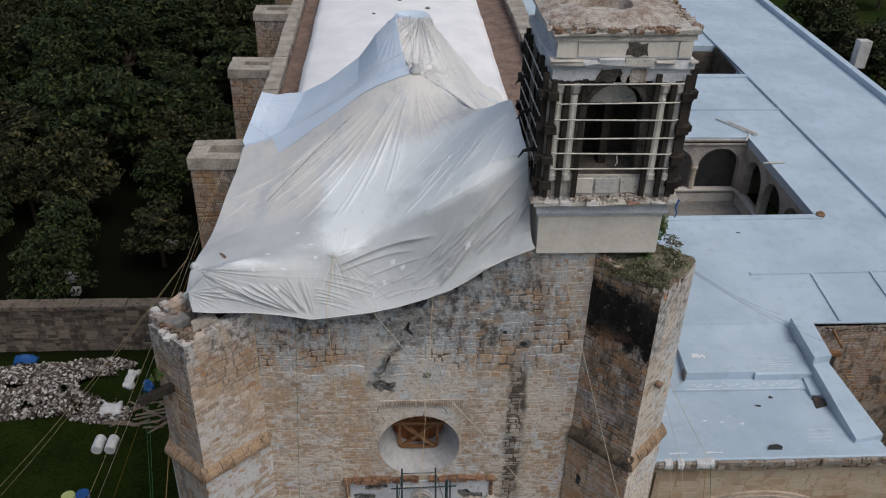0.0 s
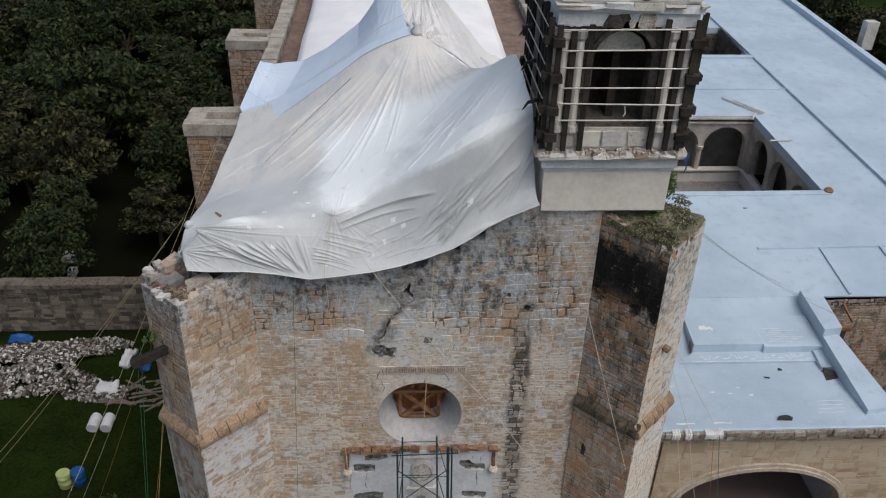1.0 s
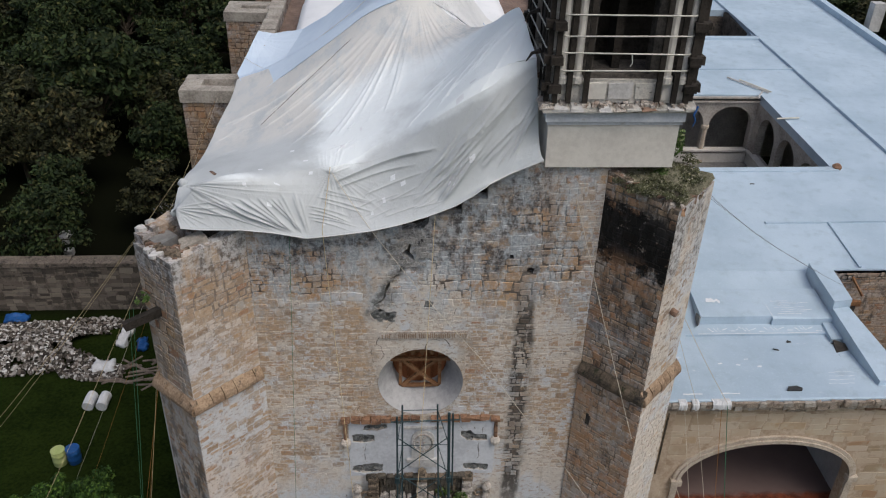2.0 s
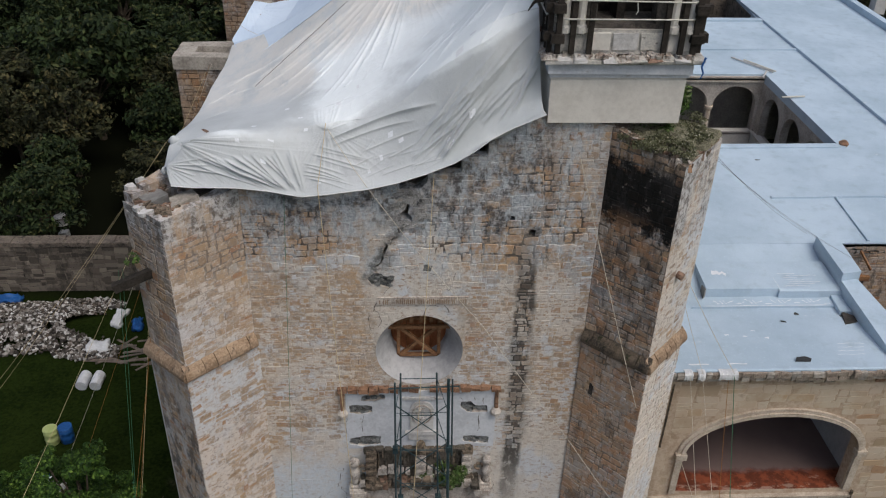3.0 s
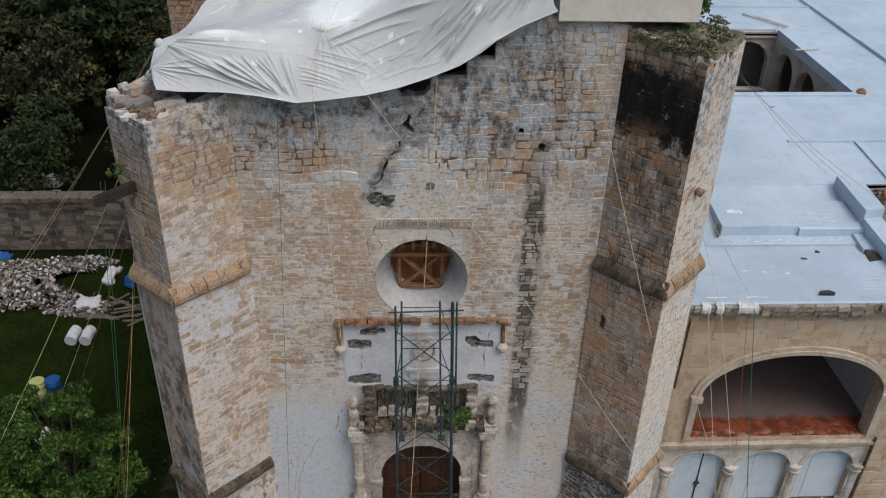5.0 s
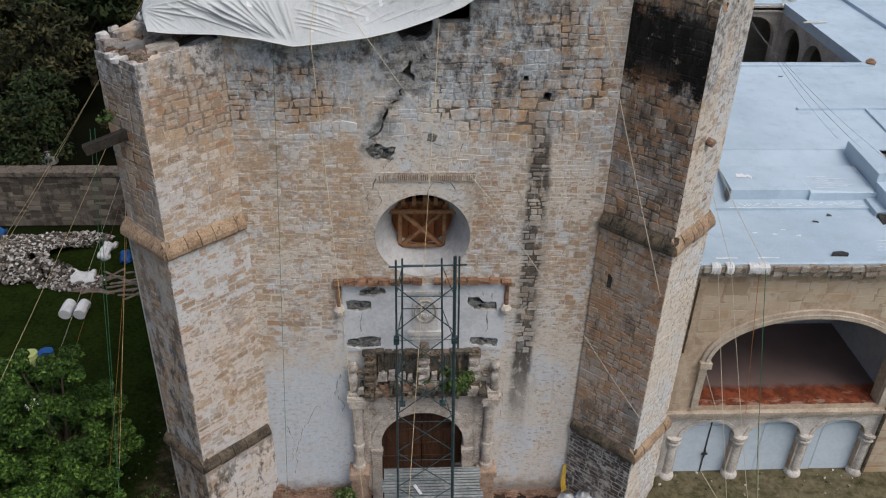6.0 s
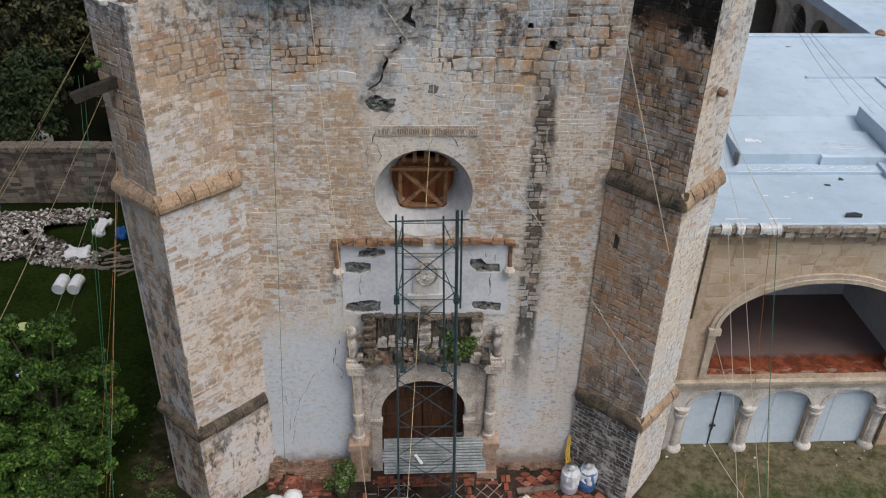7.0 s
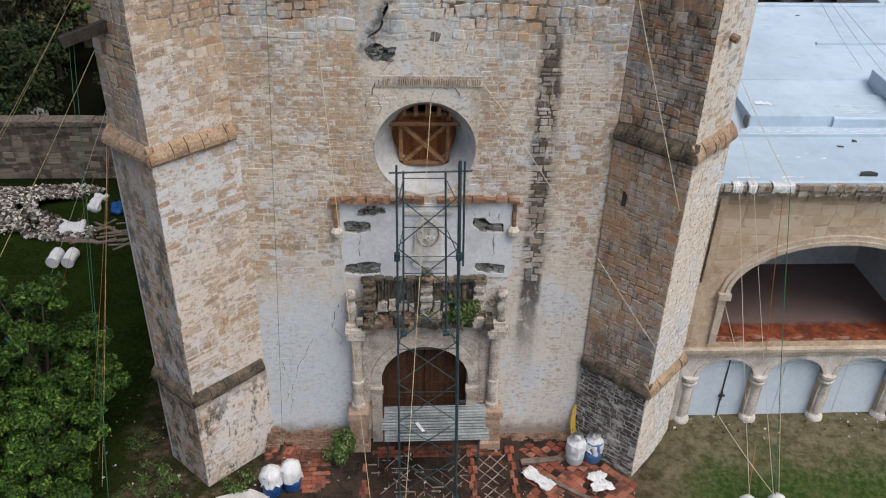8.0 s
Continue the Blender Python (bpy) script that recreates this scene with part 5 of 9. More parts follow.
for x, y, z, r_ in ((-6.98, -1.0, 15.84, 0.2), (-7.18, -0.8, 15.86, 0.17), (-7.55, -0.1, 16.08, 0.15), (-7.35, 0.12, 16.16, 0.12)):
    o = rough([(x + r_ * a, y + r_ * b) for a, b in ((-1, -0.3), (-0.2, -0.8), (1, 0.1), (0.3, 0.7), (-0.6, 0.6))], 0.03, 0.08)
    part("lime_scrap", Geo().prism(o, z - 0.1, z, [z + rng.uniform(-0.02, 0.05) for _ in o]), "plaster_white", bl[0], "scrap of white lime")

# turf and loose stones on the mouldy buttress
head = Geo()
Ab, Bb, Cb, Db = (Vector((*p, 0)) for p in (br[1], br[2], br[3], (6.0, 1.6)))
gn = 26
head.add([(*(Ab.lerp(Bb, u) * (1 - v) + Db.lerp(Cb, u) * v).xy, 17.62 - 0.32 * u * (1 - v) + 0.1 * math.sin(math.pi * u) * math.sin(math.pi * v) + 0.07 * noise.noise((u * 7, v * 7, 2.0)) + 0.05 * noise.noise((u * 19, v * 19, 4.0)) - 0.1 * (u in (0, 1) or v == 0)) for v in [k / gn for k in range(gn + 1)] for u in [k / gn for k in range(gn + 1)]],
         [(j * (gn + 1) + i, j * (gn + 1) + i + 1, (j + 1) * (gn + 1) + i + 1, (j + 1) * (gn + 1) + i) for j in range(gn) for i in range(gn)])
part("turf", head, "turf", br[0], "dry turf and crumbled lime on the broken head")
for k in range(64):
    e = k % 3
    P, Q = ((br[1], br[2]), (br[2], br[3]), (br[1], br[2]))[e]
    t, q_ = rng.random(), rng.uniform(0.035, 0.10)
    x, y = P[0] + (Q[0] - P[0]) * t, P[1] + (Q[1] - P[1]) * t
    x, y = x + (6.3 - x) * rng.uniform(0.03, 0.14), y + (0.3 - y) * rng.uniform(0.03, 0.14)
    z = (17.68 - 0.36 * t) if e != 1 else (17.3 + 0.15 * t)
    part("loose_stone", Geo().box(x - q_ * 1.2, x + q_ * 1.2, y - q_ * 0.8, y + q_ * 0.8, z - 0.2, z + rng.uniform(-0.04, 0.07), 0.04, 0.02), rng.choice(["rubble_top", "stone_dark", "carved_dark", "foot_stone"]), br[0])
# drain stub and arrow slot of the mouldy buttress
fe = Frame(br[2], br[2], br[3])
x, y, z = fe.at(fe.len * 0.42, 13.75, 0)
part("drain_stub", Geo().tube([(x, y, z), (x + 0.13, y - 0.13, z - 0.03)], 0.11, 8), "foot_stone", br[0], "broken clay drain stub")
fi = Frame(br[1], br[1], br[2])
vs = Geo().slab(fi, [(0.48, 8.98), (0.62, 8.98), (0.62, 9.42), (0.48, 9.42)], [], -0.085, -0.06)
part("slot", vs, "dark_hole", br[0], "narrow dark slot")

# ---- facade stones ----


def facade_skip(u, v, w, h):
    for du, dv in ((-w, -h), (w, -h), (w, h), (-w, h), (0, 0)):
        a, b = u + du * 0.8, v + dv * 0.8
        if not inside(wall_outline, a, b):
            return True
        if (a - OCULUS[0]) ** 2 + (b - OCULUS[1]) ** 2 < 1.36 ** 2 or inside(crack, a, b) or inside(scar, a, b) or inside(scar2, a, b) or any(inside(q, a, b) for q in niches) or -0.85 < a < 0.08 and 14.72 < b < 16.0:
            return True
        if 11.2 < b < 15.4 and -1.7 < a < (0.1 if b > 13.6 else 1.3) and not (-1.4 < a < 0.45 and 13.3 < b < 14.6) and noise.noise((u * 0.7, v * 0.7, 4.0)) > -0.12:
            return True
        if -2.0 < a < 2.05 and b < 5.1 or -2.35 < a < 2.45 and 5.1 <= b < 8.95 or -1.3 < a < 1.38 and 12.14 < b < 12.44:
            return True
    return False


def coat_skip(u, v, w, h):
    """Plaster hides most stones beside the portal."""
    if 2.75 < u < 3.7:
        return v < 6.2 or facade_skip(u, v, w, h)
    return facade_skip(u, v, w, h) or (0.75 < v < 7.4 and noise.noise((u * 0.55, v * 0.45, 9.0)) + 0.45 * noise.noise((u * 2.1, v * 2.6, 2.0)) > 0.2 + (0.22 if u > 2.2 else 0.0) + 0.16 * max(0, v - 4.5) - (0.2 if -4.6 < u < -2.2 and v < 4.4 else 0))


facade_stones = lay_stones(FX, -4.85, 4.88, 0.0, 9.2, (0.08, 0.26), (0.11, 0.40), coat_skip, (0.001, 0.008), 0.022, 11, (0.6, 1.3))
facade_stones = [(u, v, w, h, p * (1.3 if 2.75 < u < 3.7 and v > 6.9 else 0.45 if v < 6.5 else 1.0)) for u, v, w, h, p in facade_stones]
facade_stones += lay_stones(FX, -4.85, 4.88, 9.2, 13.3, (0.085, 0.24), (0.11, 0.38), facade_skip, (0.002, 0.011), 0.03, 12, (0.5, 1.1))
facade_stones += lay_stones(FX, -4.85, 4.88, 13.3, 18.0, (0.14, 0.36), (0.16, 0.46), facade_skip, (0.004, 0.024), 0.028, 13, (0.7, 1.5))
set_stones(FX, facade_stones, "stone_facade", facade, lambda u, v: v > 12.9 and u > 0.0 or v > 14.3 and u < -1.0, 3, limit=300)
# fine cracks in the limewash
def crack_line(points, w):
    g, side0, side1 = Geo(), [], []
    pts = []
    for (a, b), (c, d) in zip(points, points[1:]):
        n = max(2, int(math.hypot(c - a, d - b) / 0.12))
        pts += [(a + (c - a) * i / n + rng.uniform(-0.04, 0.04), b + (d - b) * i / n + rng.uniform(-0.04, 0.04)) for i in range(n)]
    for i, (a, b) in enumerate(pts):
        k = w * rng.uniform(0.0, 0.95)
        side0.append((a - k, -0.034, b - k * 0.3))
        side1.append((a + k, -0.034, b + k * 0.3))
    n = len(pts)
    g.add(side0 + side1, [(i, n + i, n + i + 1, i + 1) for i in range(n - 1)])
    return g


for pts, w in (([(-2.45, 5.6), (-2.7, 4.7), (-3.3, 4.2), (-3.75, 3.3), (-4.0, 2.4), (-4.1, 1.2)], 0.012), ([(-4.2, 1.9), (-4.05, 2.8), (-4.3, 3.6)], 0.010), ([(-4.6, 7.3), (-4.2, 7.45), (-3.9, 7.4)], 0.016),
               ([(-0.9, 12.8), (-1.3, 12.2), (-1.5, 11.7), (-1.45, 11.2), (-1.7, 10.8)], 0.016), ([(-1.35, 12.1), (-1.15, 11.6), (-1.3, 11.2)], 0.012), ([(-0.6, 13.2), (0.2, 13.3), (0.6, 13.1)], 0.012),
               ([(0.1, 11.75), (0.15, 12.1), (0.75, 12.1), (0.8, 11.7)], 0.018), ([(0.75, 12.6), (0.95, 13.2), (1.2, 13.4)], 0.010), ([(-2.6, 4.7), (-2.4, 4.3), (-2.5, 3.9)], 0.010), ([(2.45, 5.2), (2.55, 4.4), (2.5, 3.6)], 0.008),
               ([(-2.0, 9.3), (-1.8, 9.8), (-1.9, 10.4)], 0.008), ([(1.6, 9.4), (2.1, 9.9), (2.3, 10.6)], 0.008)):
    part("crack", crack_line(pts, w), "dark_hole", facade, "fine dark crack")
for pts, w in (([(-1.78, 7.9), (-1.8, 7.4), (-1.76, 7.05)], 0.03), ([(1.86, 7.9), (1.9, 7.4), (1.87, 7.0)], 0.024), ([(1.72, 8.45), (1.74, 8.7)], 0.02), ([(1.98, 8.3), (1.98, 8.68)], 0.02), ([(-2.28, 8.0), (-2.3, 7.4), (-2.27, 6.9)], 0.01), ([(1.2, 8.75), (1.45, 8.4)], 0.01)):
    part("wash_crack", crack_line(pts, w), "niche_rubble", portal, "dark vertical crack")

# ---- nave behind the facade ----
nave = tagged(thing("nave", (0, 20, 0), "long church nave of brown rubble stone with parapets", "nave"), kind="structure")
part("side_wall", Geo().box(-6.45, -5.86, 0.9, 62, -0.3, 16.1), "mortar_side", nave)
part("side_wall", Geo().box(6.15, 7.0, 0.9, 62, -0.3, 16.1), "mortar_side", nave)
for x0, x1 in ((-6.5, -5.84), (6.1, 7.05)):
    y = 1.5
    while y < 60:
        l = rng.uniform(0.9, 1.7)
        part("coping_stone", Geo().box(x0 + rng.uniform(-0.03, 0.03), x1 + rng.uniform(-0.03, 0.03), y, y + l - 0.02, 16.08, 16.28 + rng.uniform(-0.03, 0.04), 0.02, 0.03), "coping", nave)
        y += l
part("gutter", Geo().box(-5.86, -4.5, 1.7, 62, 15.0, 15.7), "dirty_roof", nave, "red-brown gutter floor")
part("gutter", Geo().box(4.3, 6.15, 1.7, 62, 15.0, 15.7), "dirty_roof", nave, "red-brown gutter floor")
part("end_wall", Geo().box(-5.86, 6.15, 61, 62, 0, 16.6), "mortar_side", nave)
vault = Geo()
prof = [(-4.92, 15.6), (-4.92, 16.35), (-4.6, 16.55), (-3.8, 16.72), (-2.5, 16.95), (-1.0, 17.08), (0.2, 17.1), (1.5, 17.05), (3.0, 16.85), (3.9, 16.6), (4.25, 16.4), (4.3, 15.6)]
ys = [1.8 + 0.9 * i for i in range(67)]
vault.add([(x, y, z + 0.04 * math.sin(y * 0.7 + x) + (0.10 * math.exp(-((y % 7.4 - 3.7) / 0.7) ** 2) if abs(x) > 3.5 else 0)) for y in ys for x, z in prof],
          [(j * 12 + i, j * 12 + i + 1, (j + 1) * 12 + i + 1, (j + 1) * 12 + i) for j in range(66) for i in range(11)])
solid("roof_nave", vault, "roof_white", "white coated vault roof of the nave, gently curved", "roof", "structure", True)
for x, y in ((-3.4, 27.0), (-1.7, 25.2), (-0.3, 27.5), (1.2, 26.0), (3.0, 27.4), (-3.0, 20.2), (-3.6, 17.2)):
    zz = 17.1 - 0.055 * x * x
    s = rng.uniform(0.10, 0.17)
    solid("roof_stone", Geo().lathe(x, y, [(s, zz - 0.12), (s * 1.1, zz + s * 0.4), (s * 0.7, zz + s), (s * 0.2, zz + s * 1.15)], 8), "drain", "small dark vent cap on the white vault roof", "vent", group="roof caps")

for k, y0 in enumerate((9.5, 19.1, 28.1, 37.2, 46.3)):
    nb = thing("nave_buttress", (-7.7, y0 + 0.8, 0), "square stepped nave buttress of brown stone with an open hollow top", "buttress", "nave buttresses")
    part("body", Geo().box(-8.48, -6.4, y0, y0 + 1.6, -0.3, 15.75), "mortar_side", nb)
    for nm, (a, b, c, d) in (("coping", (-8.55, -6.51, y0 - 0.06, y0 + 0.5)), ("coping", (-8.55, -6.51, y0 + 1.14, y0 + 1.66)), ("coping", (-8.55, -7.85, y0 + 0.5, y0 + 1.14)), ("coping", (-6.7, -6.51, y0 + 0.5, y0 + 1.14))):
        part(nm, Geo().box(a, b, c, d, 15.7, 16.14, 0.025, 0.02), "coping", nb)
    ff = Frame((-8.48, y0), (-8.48, y0), (-6.45, y0))
    set_stones(ff, lay_stones(ff, 0.0, 2.03, 4.0, 15.7, (0.13, 0.3), (0.16, 0.42), None, (0.008, 0.03), 0.035, lift=(0.5, 1.0), seed=60 + k), "stone_side", nb, lambda u, v: v > 13.5 and k < 3, seed=k, limit=40)

# ---- bell tower over the right of the facade, caged in timber and straps ----
TX0, TX1, TY0, TY1 = 3.12, 6.5, -0.18, 3.3
tower = thing("bell_tower", ((TX0 + TX1) / 2, 1.5, 17.5), "damaged plastered bell tower with arched openings, shored with timber", "tower")
part("base", Geo().box(TX0, TX1, TY0, TY1, 17.9, 19.3, 0.01), "plaster_cream", tower, "patched cream plaster base")
part("base_band", Geo().box(TX0 - 0.05, TX1 + 0.05, TY0 - 0.05, TY1 + 0.05, 19.12, 19.22, 0.008).box(TX0 - 0.1, TX1 + 0.1, TY0 - 0.1, TY1 + 0.1, 19.22, 19.5, 0.015), "plaster_blue", tower, "bluish limewashed moulding")
part("ledge", Geo().box(TX0 - 0.24, TX1 + 0.24, TY0 - 0.24, TY1 + 0.24, 19.5, 19.62, 0.02), "tower_paint", tower)
for face in range(4):
    n = 11
    for k in range(n):
        o = rng.uniform(0.20, 0.36)
        a0, a1 = (k + rng.uniform(-0.15, 0.15) * (k > 0)) / n, (k + 1) / n
        if face in (0, 2):
            x0, x1 = TX0 - 0.3 + (TX1 - TX0 + 0.6) * a0, TX0 - 0.3 + (TX1 - TX0 + 0.6) * a1
            y0, y1 = (TY0 - o, TY0 + 0.3) if face == 0 else (TY1 - 0.3, TY1 + o)
        else:
            y0, y1 = TY0 + 0.3 + (TY1 - TY0 - 0.6) * a0, TY0 + 0.3 + (TY1 - TY0 - 0.6) * a1
            x0, x1 = (TX0 - o, TX0 + 0.3) if face == 1 else (TX1 - 0.3, TX1 + o)
        part("ledge_slab", Geo().box(x0, x1 - 0.006, y0, y1 - 0.004, 19.58 + rng.uniform(-0.02, 0.02), 19.68 + rng.uniform(-0.03, 0.03), 0.03, 0.06), rng.choice(["tower_paint", "plaster_white", "rubble_top", "tower_paint", "foot_stone"]), tower)
part("blue_cloth", Geo().tube([(6.78, -0.45, 19.72), (6.7, -0.5, 19.5), (6.76, -0.52, 19.35), (6.72, -0.5, 19.2)], 0.03, 6, 0.015), "blue_drum", tower, "scrap of blue cloth hanging from the ledge")
crumbs = Geo()
for _ in range(40):
    x = rng.uniform(TX0 - 0.25, TX1 + 0.25)
    y = TY0 - rng.uniform(0.02, 0.26)
    s = rng.uniform(0.02, 0.07)
    crumbs.box(x - s, x + s, y - s, y + s, 19.66, 19.7 + s, 0.02)
tagged(part("grit", crumbs, "rubble_top", tower), kind="stuff")
part("plinth", Geo().box(TX0 + 0.02, TX1 - 0.02, TY0 + 0.02, TY1 - 0.02, 19.7, 20.3, 0.015), "tower_paint", tower)
for k in range(5):
    x = TX0 + 0.05 + 0.68 * k
    part("plinth_panel", Geo().box(x, x + 0.6, TY0 - 0.03, TY0 + 0.05, 19.8, 20.22, 0.02), rng.choice(["plaster_cream", "tower_paint", "plaster_white"]), tower)
FT = [Frame((TX0, TY0), (TX0, TY0), (TX1, TY0)), Frame((TX0, TY1), (TX0, TY1), (TX0, TY0)), Frame((TX1, TY0), (TX1, TY0), (TX1, TY1)), Frame((TX1, TY1), (TX1, TY1), (TX0, TY1))]
# belfry walls and arch rims near black: shade behind the columns as colour
for f in FT:
    c = f.len / 2
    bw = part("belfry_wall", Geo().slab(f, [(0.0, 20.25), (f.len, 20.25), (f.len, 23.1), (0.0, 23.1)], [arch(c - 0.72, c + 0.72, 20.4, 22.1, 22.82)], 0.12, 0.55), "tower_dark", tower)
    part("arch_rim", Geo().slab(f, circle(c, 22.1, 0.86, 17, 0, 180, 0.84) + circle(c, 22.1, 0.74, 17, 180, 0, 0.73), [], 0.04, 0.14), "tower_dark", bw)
    part("tympanum", Geo().slab(f, [(c - 0.62, 22.2), (c + 0.62, 22.2)] + circle(c, 22.2, 0.62, 13, 0, 180, 0.5), [], 0.4, 0.46), "tower_paint", bw, "pale plaster infill")
    for u in (0.19, 0.57, f.len - 0.57, f.len - 0.19):
        x, y, _ = f.at(u, 0, -0.02)
        shaft = part("column", Geo().lathe(x, y, [(0.115, 20.44), (0.105, 22.62)], 10), rng.choice(["plaster_cream", "plaster_white", "plaster_cream"]), tower)
        part("base", Geo().lathe(x, y, [(0.16, 20.25), (0.16, 20.4), (0.115, 20.45)], 10), "tower_paint", shaft)
        part("capital", Geo().lathe(x, y, [(0.11, 22.6), (0.15, 22.68), (0.16, 22.85)], 10), "tower_paint", shaft)
# near-black floor and added boards make the openings look deep in shade
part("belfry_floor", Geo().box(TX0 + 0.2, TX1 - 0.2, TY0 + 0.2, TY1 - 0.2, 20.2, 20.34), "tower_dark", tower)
part("inner_board", Geo().box(TX0 + 0.6, TX1 - 0.6, 1.2, 1.4, 20.3, 23.0).box(4.7, 4.9, 0.5, 2.9, 20.3, 23.0), "timber_dark", tower, "dark boards added to stand for the shade inside the belfry")
part("entablature", Geo().box(TX0 - 0.03, TX1 + 0.03, TY0 - 0.03, TY1 + 0.03, 22.95, 23.3, 0.02).box(TX0 - 0.1, TX1 + 0.1, TY0 - 0.1, TY1 + 0.1, 23.3, 23.48, 0.03).box(TX0 + 0.02, TX1 - 0.02, TY0, TY1, 23.48, 24.0, 0.02), "tower_blue", tower, "bluish plaster entablature, broken and patched")
x = TX0 - 0.14
while x < TX1:
    l = rng.uniform(0.3, 0.85)
    if rng.random() < 0.8:
        part("cornice_piece", Geo().box(x, min(x + l, TX1 + 0.14), TY0 - 0.17 - 0.03 * rng.random(), TY0 + 0.1, 23.40 + rng.uniform(-0.03, 0.02), 23.5 + rng.uniform(-0.03, 0.02), 0.03), rng.choice(["tower_blue", "tower_blue", "tower_paint", "plaster_white"]), tower)
    x += l + rng.uniform(0.0, 0.06)
for x, z, w, h, m in ((4.5, 23.02, 0.34, 0.22, "tower_dark"), (5.2, 23.0, 0.26, 0.25, "rubble_top"), (3.4, 23.05, 0.3, 0.18, "tower_blue"), (5.9, 22.98, 0.28, 0.2, "tower_blue"), (4.85, 22.94, 0.22, 0.14, "tower_paint")):
    part("broken_plaster", Geo().slab(FT[0], rough([(x - TX0 - w, z - h / 2), (x - TX0 + w, z - h / 2), (x - TX0 + w * 0.8, z + h), (x - TX0 - w * 0.6, z + h * 0.9)], 0.04, 0.1), [], -0.06, 0.0), m, tower)
part("attic_panel", Geo().box(TX0 + 0.55, TX1 - 0.4, TY0 - 0.04, TY0 + 0.06, 23.55, 23.95, 0.015), "plaster_cream", tower, "cream plaster attic")
part("attic_pier", Geo().box(TX0 + 0.04, TX0 + 0.5, TY0 - 0.07, TY0 + 0.06, 23.55, 23.95, 0.015), "plaster_cream", tower)
part("attic_pier", Geo().box(TX1 - 0.36, TX1 - 0.02, TY0 - 0.07, TY0 + 0.06, 23.55, 23.95, 0.015), "plaster_cream", tower)
part("attic_patch", Geo().slab(FT[0], rough([(1.72, 23.6), (2.28, 23.58), (2.24, 23.9), (1.76, 23.92)], 0.04, 0.1), [], -0.055, 0.0), "tower_dark", tower, "dark patch of lost plaster")
part("top_cornice", Geo().box(TX0 - 0.06, TX1 + 0.06, TY0 - 0.06, TY1 + 0.06, 23.96, 24.1, 0.03).box(TX0 - 0.12, TX1 + 0.12, TY0 - 0.12, TY1 + 0.12, 24.1, 24.22, 0.05), "tower_paint", tower)
cx, cy = 4.6, 1.6
topping = Geo()
NR, NA = 16, 48
hgt = lambda r, a: 24.18 + 0.32 * min(1, max(0, (2.15 - r) / 1.2)) + 0.07 * noise.noise((r * 3 * math.cos(a), r * 3 * math.sin(a), 1.0)) - (0.7 if r < 0.68 else 0)
pts = []
for i in range(NR):
    for k in range(NA):
        a = 2 * math.pi * k / NA
        edge = 1.84 / max(abs(math.cos(a)), abs(math.sin(a)))
        r = 0.62 + (edge * (0.98 + 0.04 * noise.noise((3 * math.cos(a), 3 * math.sin(a), 0))) - 0.62) * (i / (NR - 1))
        w_ = 1 - i / (NR - 1)
        pts.append((cx + 0.1 - 0.2 * w_ + r * math.cos(a), cy - 0.5 * w_ + r * math.sin(a), hgt(r * (0.95 if edge > 2.2 else 1), a)))
topping.add(pts, [(i * NA + k, i * NA + (k + 1) % NA, (i + 1) * NA + (k + 1) % NA, (i + 1) * NA + k)[::-1] for i in range(NR - 1) for k in range(NA)])
part("hole_floor", Geo().lathe(cx - 0.1, cy - 0.5, [(0.72, 23.4), (0.72, 23.74)], 24), "drain", tower, "grey floor of the round hole")
part("broken_dome", topping, "rubble_top", tower, "broken dome stump of plaster and brick with a round hole")
bits = Geo()
for _ in range(420):
    x, y = rng.uniform(TX0 - 0.1, TX1 + 0.14), rng.uniform(TY0 - 0.12, TY1 + 0.1)
    if math.hypot(x - cx + 0.1, y - cy + 0.5) > 0.8:
        s = rng.uniform(0.02, 0.085)
        bits.box(x - s, x + s, y - s * 0.7, y + s * 0.7, 24.12, 24.25 + 0.22 * max(0, 1 - math.hypot(x - cx, y - cy) / 2) + s * 0.5, 0.03)
tagged(part("rubble", bits, "rubble_top", tower), kind="stuff")
for _ in range(70):
    side_ = rng.random() < 0.7
    x, y = (rng.uniform(TX0 - 0.15, TX1 + 0.2), TY0 - rng.uniform(-0.05, 0.16)) if side_ else (TX1 + rng.uniform(-0.05, 0.2), rng.uniform(TY0, TY1))
    s = rng.uniform(0.04, 0.11)
    part("edge_brick", Geo().box(x - s, x + s, y - s * 0.6, y + s * 0.6, 24.12 + rng.uniform(0, 0.08), 24.22 + rng.uniform(0.0, 0.08), 0.03), rng.choice(["foot_stone", "rubble_top", "foot_stone", "ledge"]), tower)
# shoring: upright timbers at the corners and beside the openings
cage = thing("shoring_cage", (4.8, TY0 - 0.3, 19.74), "cage of dark upright timbers bound with pale straps round the tower", "shoring")
for f in FT:
    for u in (0.02, 0.36, 0.78, f.len - 0.78, f.len - 0.36, f.len - 0.02):
        j = rng.uniform(-0.03, 0.03)
        part("upright", Geo().bar(f.at(u + j, 19.75, -0.14), f.at(u + j * 0.4, 23.1 + rng.uniform(-0.3, 0.2), -0.16), 0.13, 0.09), "timber_dark", cage)
    for v in (20.05, 20.75, 21.6, 22.5):
        for u in (0.0, f.len):
            part("block", Geo().box(*sorted((f.at(u - 0.14, 0, -0.3)[0], f.at(u + 0.14, 0, -0.08)[0] + 0.02)), *sorted((f.at(u - 0.14, 0, -0.3)[1], f.at(u + 0.14, 0, -0.08)[1] + 0.02)), v, v + 0.2, 0.02), "timber_dark", cage)
g0 = 0.22
